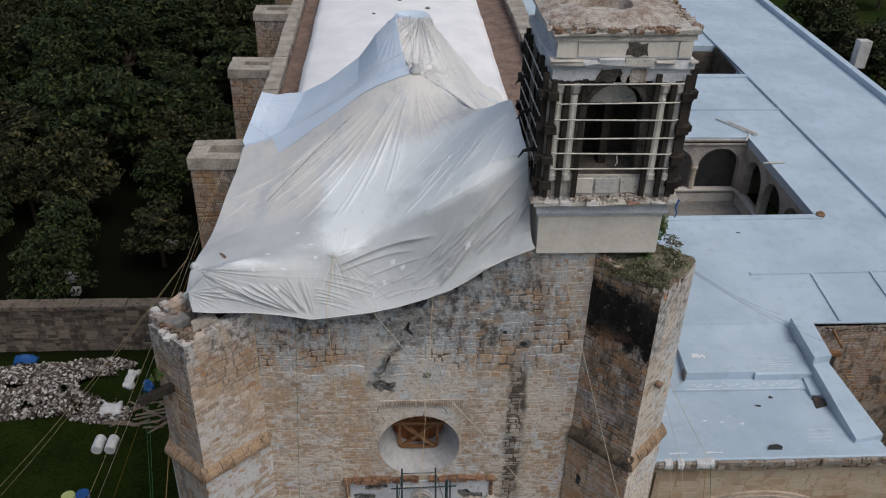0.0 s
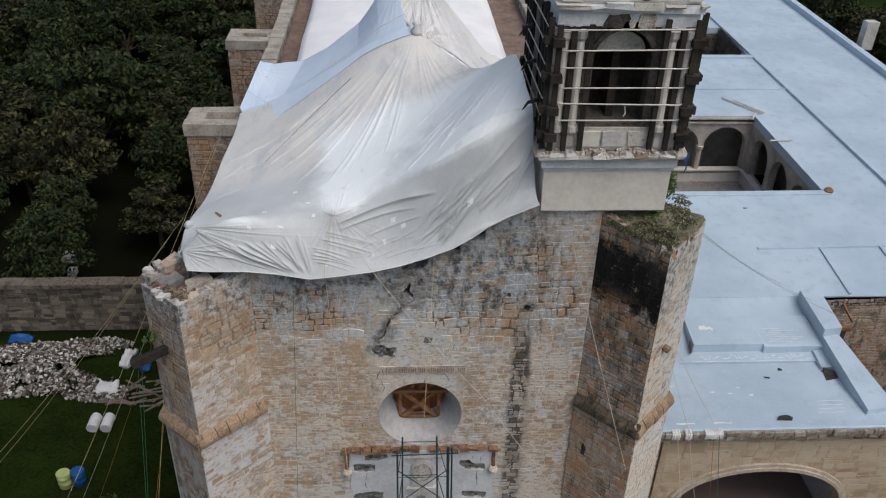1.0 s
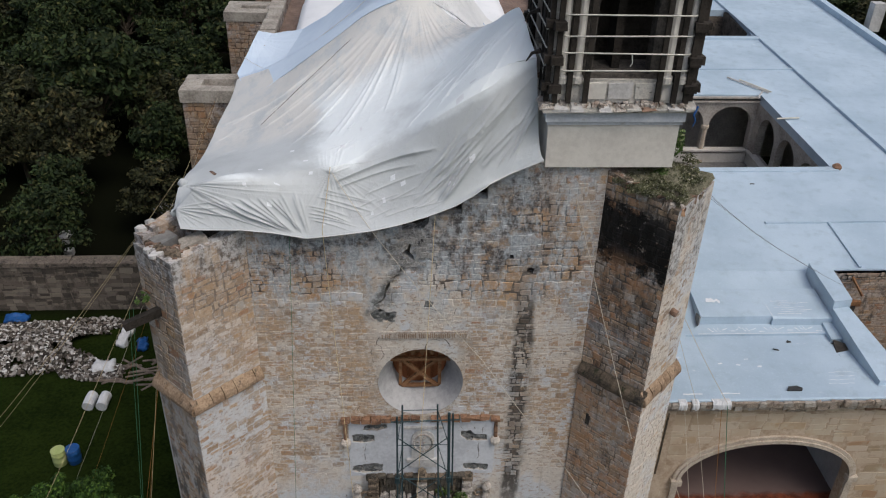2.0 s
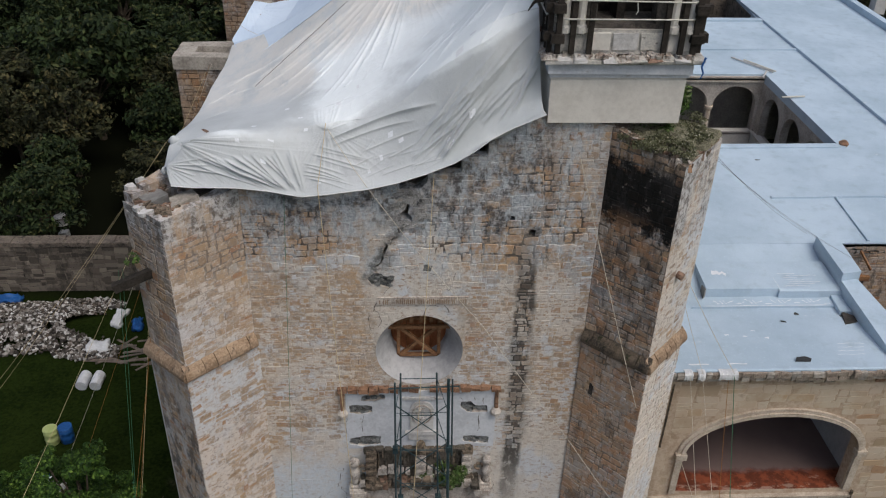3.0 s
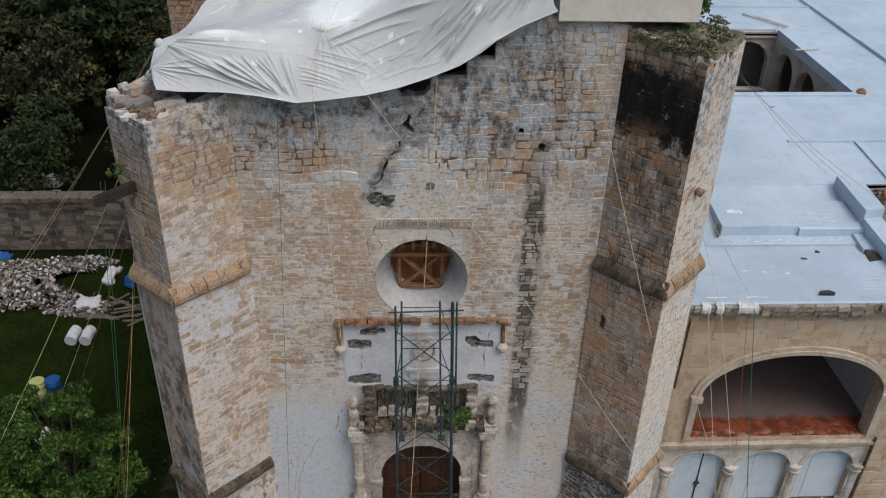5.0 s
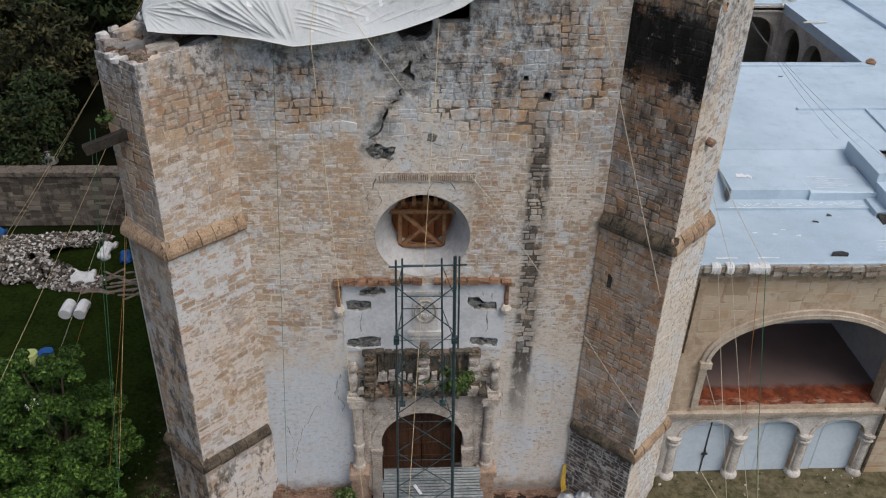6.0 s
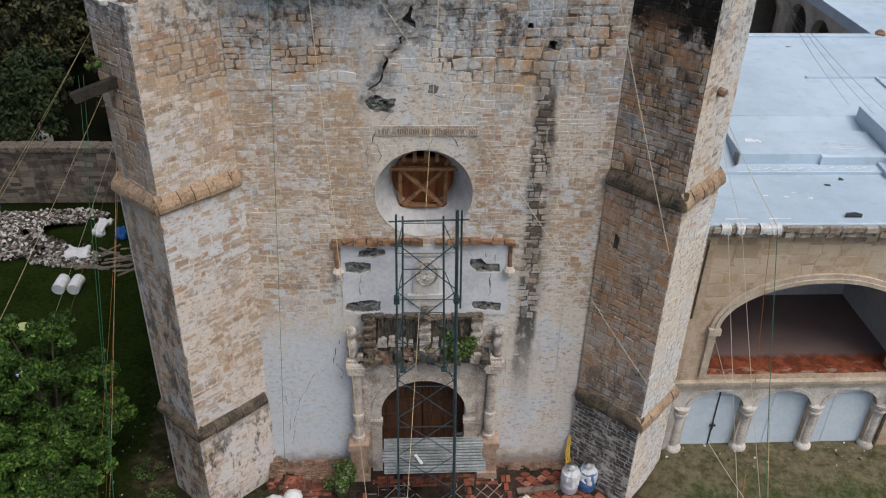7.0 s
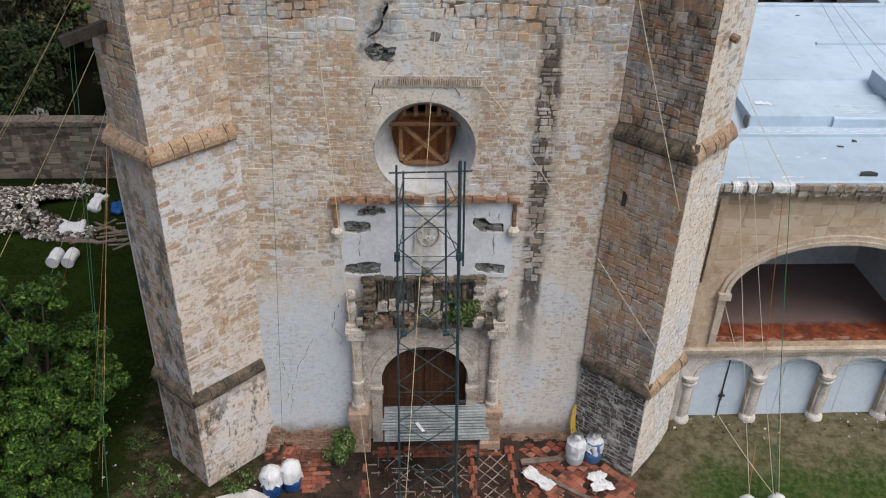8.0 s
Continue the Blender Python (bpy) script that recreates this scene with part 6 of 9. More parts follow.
for v in (20.62, 21.06, 21.5, 21.96, 22.44, 22.9):
    c, path = 0.4, []
    for sx, sy in ((0, 0), (1, 0), (1, 1), (0, 1)):
        X = TX0 - g0 if sx == 0 else TX1 + g0
        Y = TY0 - g0 if sy == 0 else TY1 + g0
        ix, iy = (c if sx == 0 else -c), (c if sy == 0 else -c)
        a, b = (X, Y + iy), (X + ix, Y)
        path += [a, b] if (sx, sy) in ((0, 0), (1, 1)) else [b, a]
    path.append(path[0])
    part("strap", Geo().tube([(x, y, v + rng.uniform(-0.05, 0.05)) for x, y in path], 0.02, 6), "tube_white", cage, "pale tubular strap", True)
part("rope_end", Geo().tube([(4.9, TY0 - 0.34, 21.05), (4.93, TY0 - 0.36, 20.85), (4.88, TY0 - 0.36, 20.78)], 0.015, 5), "tube_white", cage)
# torn dark cloth caught on the nave side of the cage
for k, (y, v) in enumerate(((0.2, 20.9), (0.9, 21.7), (1.6, 22.4))):
    part("torn_cloth", Geo().tube([(TX0 - 0.3, y, v), (TX0 - 0.5, y + 0.1, v - 0.1), (TX0 - 0.62, y + 0.15, v - 0.32)], 0.07, 5, 0.015), "timber_dark", cage, "torn dark cloth")

# ---- tarpaulins over the collapsed front vault ----
KNOWN = [(-6.4, -0.5, 16.26), (-6.72, 0.1, 16.5), (-6.5, 1.0, 17.0), (-5.85, 0.2, 17.24), (-5.9, -0.42, 16.24), (-5.2, -0.42, 16.2), (-4.5, -0.42, 16.12), (-3.7, -0.42, 16.0), (-3.07, -0.40, 15.88), (-2.13, -0.38, 16.0), (-1.11, -0.37, 16.1), (0.0, -0.37, 16.52), (0.7, -0.37, 16.92), (1.6, -0.37, 17.42), (2.5, -0.38, 17.85), (3.05, -0.40, 18.05),
         (-3.07, 0.45, 17.33), (-2.48, 0.54, 17.52), (-0.93, 0.13, 17.08), (-0.72, 0.46, 17.8), (1.2, 0.0, 18.04), (1.96, -0.06, 17.6), (0.18, 0.94, 18.93), (1.73, 0.14, 19.34), (2.23, 0.25, 19.73),
         (-1.9, 2.95, 17.83), (-0.70, 4.82, 18.70), (-5.17, 4.83, 16.69), (-5.86, 8.18, 16.49), (-6.05, 0.0, 17.22), (-4.61, -0.1, 17.2), (-1.87, 7.55, 19.08), (0.0, 8.1, 20.13), (1.18, 7.33, 19.53), (2.59, 2.75, 21.2),
         (2.75, 0.6, 20.6), (-6.75, 2.5, 16.55), (-6.8, 6.0, 16.4), (-6.2, 1.0, 17.0), (-4.0, 2.0, 17.35), (0.8, 3.2, 19.4), (-4.62, 7.9, 17.12), (-3.56, 7.8, 17.92), (-2.6, 8.0, 18.6)]
kp = np.array(KNOWN)


def tps_fit(p, lam):
    d = np.hypot(p[:, None, 0] - p[None, :, 0], p[:, None, 1] - p[None, :, 1])
    K = np.where(d > 0, d * d * np.log(d + 1e-9), 0) + lam * np.eye(len(p))
    P = np.c_[np.ones(len(p)), p[:, :2]]
    A = np.block([[K, P], [P.T, np.zeros((3, 3))]])
    return np.linalg.solve(A, np.r_[p[:, 2], 0, 0, 0])


SHEAR = 3.5  # stretches the steep front for the fit
kq = kp.copy()
kq[:, 1] = np.where(kq[:, 1] < 0.6, (kq[:, 1] - 0.6) * SHEAR + 0.6, kq[:, 1])
wts = tps_fit(kq, 0.02)


def drape(x, y):
    yy = np.where(y < 0.6, (y - 0.6) * SHEAR + 0.6, y)
    d = np.hypot(x[..., None] - kq[:, 0], yy[..., None] - kq[:, 1])
    return (np.where(d > 0, d * d * np.log(d + 1e-9), 0) * wts[:len(kq)]).sum(-1) + wts[-3] + wts[-2] * x + wts[-1] * yy


def along(line, n, ease=1.0):
    """n points spread along a broken line in plan."""
    line = np.array(line, float)
    s = np.r_[0, np.cumsum(np.hypot(*np.diff(line[:, :2], axis=0).T))]
    t = (np.linspace(0, 1, n) ** ease) * s[-1]
    return np.stack([np.interp(t, s, line[:, k]) for k in range(line.shape[1])], -1)


def smooth_random(t, seed):
    """Smooth random values in 0..1 along t."""
    tab = np.random.RandomState(seed).rand(512)
    i = np.floor(t).astype(int)
    f = t - i
    f = f * f * (3 - 2 * f)
    return tab[i % 512] * (1 - f) + tab[(i + 1) % 512] * f


def folds(x, y, z, fans, seed):
    """Sharp creases that radiate from the tie points, and a soft billow."""
    out = 0.05 * np.sin(x * 1.3 + seed) * np.sin(y * 0.9 + seed * 2)
    for n_, (fx, fy, fz, count, reach, depth, a0, a1) in enumerate(fans):
        dx, dy, dz = x - fx, y - fy, z - fz
        ang = np.arctan2(dy * 0.6 + dz, dx)
        d = np.sqrt(dx * dx + dy * dy + dz * dz)
        t = ang * count / 6.283 + 40 + 0.12 * np.sin(d * 0.8 + seed)
        w = (1 - np.abs(2 * smooth_random(t * 2.0, 10 * n_ + int(seed)) - 1)) ** 2.2
        w = w * (0.35 + smooth_random(t * 0.7, 3 + n_)) + 0.35 * (1 - np.abs(2 * smooth_random(t * 5.3, 77 + n_) - 1))
        mid, half = radians((a0 + a1) / 2), radians((a1 - a0) / 2)
        off = np.abs((ang - mid + math.pi) % (2 * math.pi) - math.pi)
        gate = np.clip((half - off) / 0.3, 0, 1)
        out = out + 1.5 * depth * (w - 0.4) * np.exp(-d / reach) * np.clip(d / 0.3, 0, 1) * gate
    return out


def sheet_mesh(X, Y, Z):
    n, m = X.shape
    g = Geo()
    g.v = [tuple(p) for p in np.stack([X, Y, Z], -1).reshape(-1, 3).tolist()]
    g.f = [(j * m + i, j * m + i + 1, (j + 1) * m + i + 1, (j + 1) * m + i) for j in range(n - 1) for i in range(m - 1)]
    return g


NU, NV = 380, 600
left = along([(-6.4, -0.5), (-6.74, 0.1), (-6.55, 0.9), (-6.5, 3), (-6.5, 6), (-6.45, 9.7)], NV, 2.1)
right = along([(3.05, -0.40), (2.85, 0.3), (2.7, 1.2), (2.6, 2.75), (1.3, 7.2), (0.2, 8.1)], NV, 2.1)
ug = np.linspace(0, 1, NU)
X = left[:, None, 0] * (1 - ug) + right[:, None, 0] * ug
Y = left[:, None, 1] * (1 - ug) + right[:, None, 1] * ug
Z = drape(X, Y)
# the hem hangs in a shallow V to its lowest point and climbs to the tower
HEM = [(-6.4, 16.29), (-5.9, 16.24), (-4.84, 16.22), (-4.0, 16.12), (-3.14, 15.94), (-2.4, 16.02), (-1.44, 16.15), (-0.7, 16.32), (0.08, 16.58), (0.79, 16.88), (1.26, 17.18), (1.7, 17.54), (2.24, 17.86), (2.76, 18.09), (3.2, 18.28)]
drop = np.interp(X[0], [p[0] for p in HEM], [p[1] for p in HEM]) - Z[0]
Z = Z + drop * np.exp(-np.maximum(0, Z - Z[0]) / 0.5)
# tie point, number of creases, reach, depth, sector of directions
FANS = [(-2.5, 0.5, 17.5, 40, 0.8, 0.04, -140, -10), (-6.4, 0.1, 17.3, 40, 1.2, 0.06, -60, 30), (0.0, 8.1, 20.1, 60, 1.8, 0.07, -165, -25), (2.9, 2.2, 21.4, 60, 2.0, 0.04, 190, 262)]
W = folds(X, Y, Z, FANS, 1.0)


def creases(U, V, lines, cusp=1.0):
    """Straight pressed folds: each (u0, v0, u1, v1, width, height) fades out at its ends."""
    out = np.zeros_like(U)
    for u0, v0, u1, v1, w, h in lines:
        L = math.hypot(u1 - u0, v1 - v0)
        du, dv = (u1 - u0) / L, (v1 - v0) / L
        t = ((U - u0) * du + (V - v0) * dv) / L
        bend = 0.012 * np.sin(t * 3.1 + u0 * 7) * L
        s = (V - v0) * du - (U - u0) * dv + bend
        fade = np.clip(t / 0.15, 0, 1) * np.clip((1 - t) / 0.2, 0, 1)
        prof = np.where(s > 0, np.exp(-np.abs(s) / w), np.exp(-np.abs(s) / (w * 0.45)))
        out += h * fade * prof * cusp
    return out


fold_rng = random.Random(31)
fq = fold_rng.uniform
front_lines, top_lines = [], []
# two sheaves of folds that rise from the hem towards the corner of the tower
for k in range(26):
    hx, hz = fq(-0.25, 0.6), 16.72 + fq(-0.05, 0.9)
    t = fq(0.35, 1.0)
    front_lines.append((hx, hz, hx + (fq(2.1, 2.9) - hx) * t, hz + (fq(19.3, 20.6) - hz) * t, fq(0.032, 0.06), fq(0.035, 0.08)))
for k in range(16):
    hx, hz = fq(1.4, 2.3), 17.5 + fq(-0.05, 0.5)
    t = fq(0.4, 1.0)
    front_lines.append((hx, hz, hx + (3.05 - hx) * t, hz + (fq(19.4, 20.2) - hz) * t, fq(0.03, 0.045), fq(0.03, 0.06)))
for k in range(14):
    hx, hz = fq(-2.0, 0.0), 16.35 + fq(0.0, 0.6)
    front_lines.append((hx, hz, hx + fq(0.4, 1.0), hz + fq(0.25, 0.6), fq(0.018, 0.03), fq(0.012, 0.03)))
# skirt folds that sweep down from the left shoulder to the lowest point of the hem
for k in range(18):
    a = k / 17
    front_lines.append((-6.0 + 2.75 * a + fq(-0.1, 0.1), 16.95 + 0.1 * a + fq(-0.12, 0.05), -3.75 + 0.65 * a + fq(-0.1, 0.1), 16.02 - 0.08 * a + fq(0, 0.12), fq(0.024, 0.038), fq(0.04, 0.065)))
# short flat pleats right of the lowest point
for k in range(9):
    sx, sz = -3.0 + fq(-0.15, 0.3), 16.35 + 0.09 * k
    front_lines.append((sx, sz, sx + fq(1.0, 1.7), sz - fq(0.22, 0.36), fq(0.02, 0.03), fq(0.02, 0.04)))
# long arcs running up right from the tie point
for u0, v0, u1, v1, w, h in ((-2.5, 17.22, 0.4, 18.25, 0.07, 0.11), (-2.4, 17.08, -0.2, 17.75, 0.04, 0.06), (-1.6, 16.95, 0.0, 17.6, 0.03, 0.04)):
    front_lines.append((u0, v0, u1, v1, w, h))
# pulls round the tie point, and the gathered left corner
for k in range(11):
    a, l = 0.3 + 0.24 * k, fq(0.35, 0.9)
    front_lines.append((-2.5, 17.4, -2.5 + l * math.cos(a), 17.4 + l * math.sin(a), 0.022, fq(0.02, 0.045)))
for k in range(12):
    a, l = -1.45 + 0.15 * k, fq(0.7, 1.7)
    front_lines.append((-6.6, 16.7, -6.6 + l * math.cos(a), 16.7 + l * math.sin(a), 0.025, fq(0.02, 0.05)))
# long soft pulls from the knot down the roof side, and random handling creases
for k in range(26):
    a = math.radians(fq(195, 262))
    r0, r1 = fq(0.5, 3.0), fq(3.5, 7.5)
    top_lines.append((r0 * math.cos(a), 8.1 + r0 * math.sin(a), r1 * math.cos(a), 8.1 + r1 * math.sin(a), fq(0.03, 0.08), fq(0.02, 0.055)))
for k in range(50):
    x, y, a, l = fq(-6.5, 1.5), fq(0.8, 6.5), fq(0.3, 1.1), fq(0.25, 1.1)
    top_lines.append((x, y, x + l * math.cos(a), y + l * math.sin(a), fq(0.015, 0.035), fq(0.008, 0.03)))
for k in range(22):
    x, y, a = fq(-0.5, 1.8), fq(1.0, 4.5), fq(0.5, 1.0)
    l = fq(0.5, 1.6)
    top_lines.append((x, y, x + l * math.cos(a), y + l * math.sin(a), fq(0.02, 0.04), fq(0.015, 0.035)))
lower = np.clip((1.5 - Y) / 0.7, 0, 1)
diag = creases(X, Z, front_lines) * lower + creases(X, Y, top_lines) * np.clip((Y - 0.4) / 0.6, 0, 1)
# the long folded seam that crosses the sheet
seam = Z - np.interp(X, (-2.56, -1.73, -0.92, 0.19, 1.09, 1.98), (17.5, 17.72, 18.08, 18.85, 19.55, 20.15))
diag = diag + np.where(seam > 0, np.exp(-seam / 0.12), np.exp(seam / 0.05)) * 0.05 * np.clip((X + 2.6) / 0.4, 0, 1) * np.clip((2.2 - X) / 1.0, 0, 1) * np.clip((2.0 - Y) / 0.7, 0, 1)
diag = diag + 0.012 * (smooth_random(X * 2.1 + Z * 1.5 + 50, 8) + smooth_random(Y * 1.7 - X + 50, 9) - 1)
P0 = np.stack([X, Y, Z], -1)
nrm = np.cross(np.gradient(P0, axis=1), np.gradient(P0, axis=0))
nrm /= np.linalg.norm(nrm, axis=-1, keepdims=True) + 1e-9
nrm *= np.sign(nrm[..., 2:3] + 1e-9)
flat_hem = np.clip((Z - Z[0]) / 0.3, 0.12, 1)
P1 = P0 + nrm * (np.clip(W + diag - 0.03, -0.15, 0.3) * flat_hem * np.clip((7.6 - Y) / 0.9, 0, 1))[..., None]
Xf, Yf, Zf = P1[..., 0], P1[..., 1], P1[..., 2]
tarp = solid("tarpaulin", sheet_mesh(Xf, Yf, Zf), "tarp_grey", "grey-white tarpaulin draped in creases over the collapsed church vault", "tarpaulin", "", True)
th_ = tarp.modifiers.new("thickness", "SOLIDIFY")
th_.thickness = 0.015
# hem rope along the front
part("hem", Geo().tube([(x, y - 0.012, z) for x, y, z in zip(Xf[0, ::4], Yf[0, ::4], Zf[0, ::4])], 0.014, 5), "tarp_white", tarp, "rolled hem")
for x, y, z, r_ in ((-6.5, 0.75, 16.95, 0.13), (-6.66, 0.08, 16.42, 0.1)):
    g = Geo().lathe(0, 0, [(0.02, -1.0), (0.6, -0.75), (0.95, -0.2), (0.9, 0.35), (0.55, 0.8), (0.05, 1.0)], 18)
    g.v = [(x + r_ * a * (1 + 0.5 * noise.noise((a * 2.3 + z, b * 2.3, c * 2.3))), y + r_ * b * (1 + 0.5 * noise.noise((b * 2.3, a * 2.3 + x, c * 2.3))), z + r_ * c * 1.2) for a, b, c in g.v]
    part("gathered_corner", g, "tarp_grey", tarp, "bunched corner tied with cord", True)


def on_tarp(i, j):
    return Vector((Xf[j, i], Yf[j, i], Zf[j, i]))


# a tear at the gathered corner
ti = 26
tj = int(np.argmin(np.abs(Zf[:300, ti] - 17.0)))
tg = Geo()
tg.add([on_tarp(ti + 2 * k + d, tj - 6 * k + 2 * e) + Vector((0, -0.02, 0.012)) for k in range(6) for d, e in ((0, 0), (3 if 0 < k < 5 else 1, 2))], [(2 * k, 2 * k + 1, 2 * k + 3, 2 * k + 2) for k in range(5)])
part("tear", tg, "foot_stone", tarp, "dark reddish tear")
# mended patches
for i, j, k in (((int(a * 1.46), int(b * 2.3), c) for a, b, c in ((80, 130, 1), (110, 150, 1), (135, 140, 2), (120, 120, 1), (60, 95, 1), (75, 70, 2), (92, 108, 1), (98, 88, 2), (52, 60, 1), (118, 70, 2), (125, 82, 1), (150, 60, 3), (158, 75, 3), (165, 68, 2), (140, 50, 2), (40, 88, 1), (66, 50, 2), (104, 40, 1), (200, 70, 1), (205, 85, 1), (212, 60, 1), (196, 52, 1), (215, 95, 1)))):
    w_, h_ = rng.randint(4, 9), rng.randint(6, 13)
    g = Geo()
    q = [[on_tarp(i + a, j + b) for a in range(w_)] for b in range(h_)]
    nrm = (q[0][1] - q[0][0]).cross(q[1][0] - q[0][0]).normalized()
    nrm = nrm if nrm.z > 0 else -nrm
    g.add([p + nrm * 0.007 for row in q for p in row], [(b * w_ + a, b * w_ + a + 1, (b + 1) * w_ + a + 1, (b + 1) * w_ + a) for b in range(h_ - 1) for a in range(w_ - 1)])
    part("patch", g, "patch_white", tarp, "lighter mending patch", True)

# rear tarpaulin: a tent rising to a ring over the broken vault
rxy = along([(-6.5, 10.1), (-5.74, 7.84), (-4.78, 8.2), (-3.5, 8.12), (-2.69, 8.22), (-1.87, 8.2), (-0.88, 7.96), (-0.2, 7.95)], NU)
ridge = np.c_[rxy, drape(rxy[:, 0], rxy[:, 1]) + 0.035]
back = along([(-6.45, 15.5, 16.42), (-5.9, 15.3, 16.4), (-4.49, 14.6, 16.85), (-3.44, 13.6, 17.66), (-2.08, 12.9, 18.95), (-1.41, 12.3, 20.05), (-0.65, 12.0, 20.85)], NU)
vg = np.linspace(0, 1, 90)[:, None, None]
S = ridge[None] * (1 - vg) + back[None] * vg
S[..., 0] -= 0.05 * np.sqrt(np.clip(np.sin(np.pi * vg[..., 0]), 0, 1)) * np.exp(-np.linspace(0, 4, NU))
sag = np.sin(np.pi * vg[..., 0]) * 0.25 * np.clip((S[..., 0] + 7.0) / 1.5, 0, 1)
WX = np.clip(vg[..., 0] / 0.12, 0, 1) * np.clip((S[..., 0] + 6.9) / 1.2, 0.1, 1) * folds(S[..., 0], S[..., 1], S[..., 2], [(-0.6, 12, 20.7, 50, 2.0, 0.05, -200, 160), (-6.5, 15, 16.3, 40, 1.8, 0.05, -180, 180), (-5.9, 8.1, 16.5, 40, 1.6, 0.08, -180, 180)], 2.0)
over = S[..., 1] < 9.9 - 0.24 * (S[..., 0] + 6.45)
blue_z = np.where(over, np.maximum(S[..., 2] - sag + WX, drape(S[..., 0], S[..., 1]) + 0.03), S[..., 2] - sag + WX)
blue = solid("tarpaulin", sheet_mesh(S[..., 0], S[..., 1], blue_z), "tarp_blue", "pale blue tarpaulin stretched up to the peak of the vault tent", "tarpaulin", "", True)
blue.modifiers.new("thickness", "SOLIDIFY").thickness = 0.015
part("hem", Geo().tube([tuple(p) for p in (ridge[::6] + np.array([0, -0.01, 0.0])).tolist()], 0.008, 5), "tarp_blue", blue, "rolled hem")
part("seam", Geo().tube([tuple(p) for p in (S[30, ::6] * 1.0 + np.array([0, 0, 0.03])).tolist()], 0.012, 4), "tarp_white", blue, "stitched seam")
r2 = along([(-0.2, 8.05, 20.05), (0.5, 7.8, 19.9), (1.2, 7.4, 19.6), (1.9, 7.6, 19.0), (3.2, 9.6, 17.6), (4.1, 13.4, 16.7)], NU)
b2 = along([(-0.65, 12.0, 20.75), (0.3, 11.8, 20.8), (0.65, 12.0, 20.7), (1.6, 12.4, 19.4), (2.8, 13.0, 17.9), (4.15, 14.2, 16.75)], NU)
S2 = r2[None] * (1 - vg) + b2[None] * vg
W2 = folds(S2[..., 0], S2[..., 1], S2[..., 2], [(0.3, 12, 20.8, 70, 3.6, 0.22, -180, 180), (0, 8.1, 20.1, 60, 2.5, 0.14, -180, 180), (4.1, 13.5, 16.7, 40, 2.4, 0.12, -180, 180)], 3.0)
wt = solid("tarpaulin", sheet_mesh(S2[..., 0], S2[..., 1], S2[..., 2] - np.sin(np.pi * vg[..., 0]) * 0.3 + W2), "tarp_white", "white creased tarpaulin falling from the tent peak to the nave roof", "tarpaulin", "", True)
wt.modifiers.new("thickness", "SOLIDIFY").thickness = 0.015
part("hem", Geo().tube([tuple(p) for p in r2[::6].tolist()], 0.02, 5), "tarp_white", wt, "rolled hem")
part("stripe", Geo().tube([tuple(p) for p in (r2[200:340:6] * 0.45 + b2[200:340:6] * 0.55 + np.array([0, 0, -0.15])).tolist()], 0.02, 4), "tarp_blue", wt, "pale blue edge line")
ring = Geo()
ring.add([(0.0 + 0.62 * r * math.cos(2 * math.pi * k / 24), 12.35 + 0.45 * r * math.sin(2 * math.pi * k / 24), z) for r, z in ((1.25, 20.55), (1.05, 20.82), (0.9, 20.86), (0.85, 20.7)) for k in range(24)],
         [(i * 24 + k, i * 24 + (k + 1) % 24, (i + 1) * 24 + (k + 1) % 24, (i + 1) * 24 + k) for i in range(3) for k in range(24)] + [tuple(72 + k for k in range(24))])
solid("tent_ring", ring, "tarp_blue", "pale tarpaulin ring at the peak of the roof tent", "tent ring", "", True)
solid("tent_knot", Geo().lathe(0.0, 8.05, [(0.05, 20.0), (0.17, 20.06), (0.2, 20.2), (0.1, 20.32), (0.16, 20.42), (0.04, 20.5)], 9), "tarp_white", "bunched knot of tarpaulin tied with cord", "knot", smooth=True)
solid("ridge_cord", Geo().tube([(-4.9, 4.5, 17.0), (-3.4, 6.6, 17.85), (-1.7, 7.7, 19.15), (-0.1, 8.0, 20.12)], 0.008, 5), "field_wall", "dark cord along a crease of the tarpaulin", "cord")
solid("tent_post", Geo().tube([(0.0, 12.3, 16.9), (0.0, 12.3, 20.6)], 0.12, 8), "timber", "timber post holding up the roof tent", "post")

# ---- convent wing beside the church: arcade, loggia, flat coated roofs ----
FW = Frame((0, 0.30), (0, 0.30), (1, 0.30))
BIG = arch(8.98, 14.97, 3.72, 5.65, 7.33, 33)
LOW_X = ((8.66, 10.48), (10.9, 12.74), (13.16, 14.96))
LOW = [arch(x0, x1, -0.2, 2.3, 3.06, 17) for x0, x1 in LOW_X]
front = Geo().slab(FW, [(7.0, -0.3), (21.0, -0.3), (21.0, 9.1), (7.0, 9.1)], [BIG] + LOW, 0.0, 0.42)
wing = solid("wall_wing", front, "ochre_wall", "two-storey convent front of warm ochre ashlar over a low arcade", "wing front", "structure")
fw_skip = lambda u, v, w, h: any(inside(BIG, u + a * w, v + b * h) or any(inside(q, u + a * w, v + b * h) for q in LOW) for a in (-1.1, 1.1) for b in (-1.1, 1.1)) or (8.6 < u < 15.25 and 3.9 < v < 7.75 and ((u - 11.9) / 3.5) ** 2 + (max(0, v - 5.65) / 2.1) ** 2 < 1) or (v < 3.5 and u < 15.3)
wing_stone = Shade("ashlar_block", 0.92)
_c = wing_stone.ramp(wing_stone.rnd(), [(0.0, (0.32, 0.24, 0.155)), (0.35, (0.46, 0.36, 0.26)), (0.7, (0.50, 0.41, 0.32)), (0.93, (0.42, 0.30, 0.185)), (1.0, (0.31, 0.17, 0.10))])
_c = wing_stone.mix(_c, (0.52, 0.455, 0.355), wing_stone.mul(wing_stone.step(wing_stone.noise(0.7, 5, 0.65), 0.45, 0.62), 0.7))
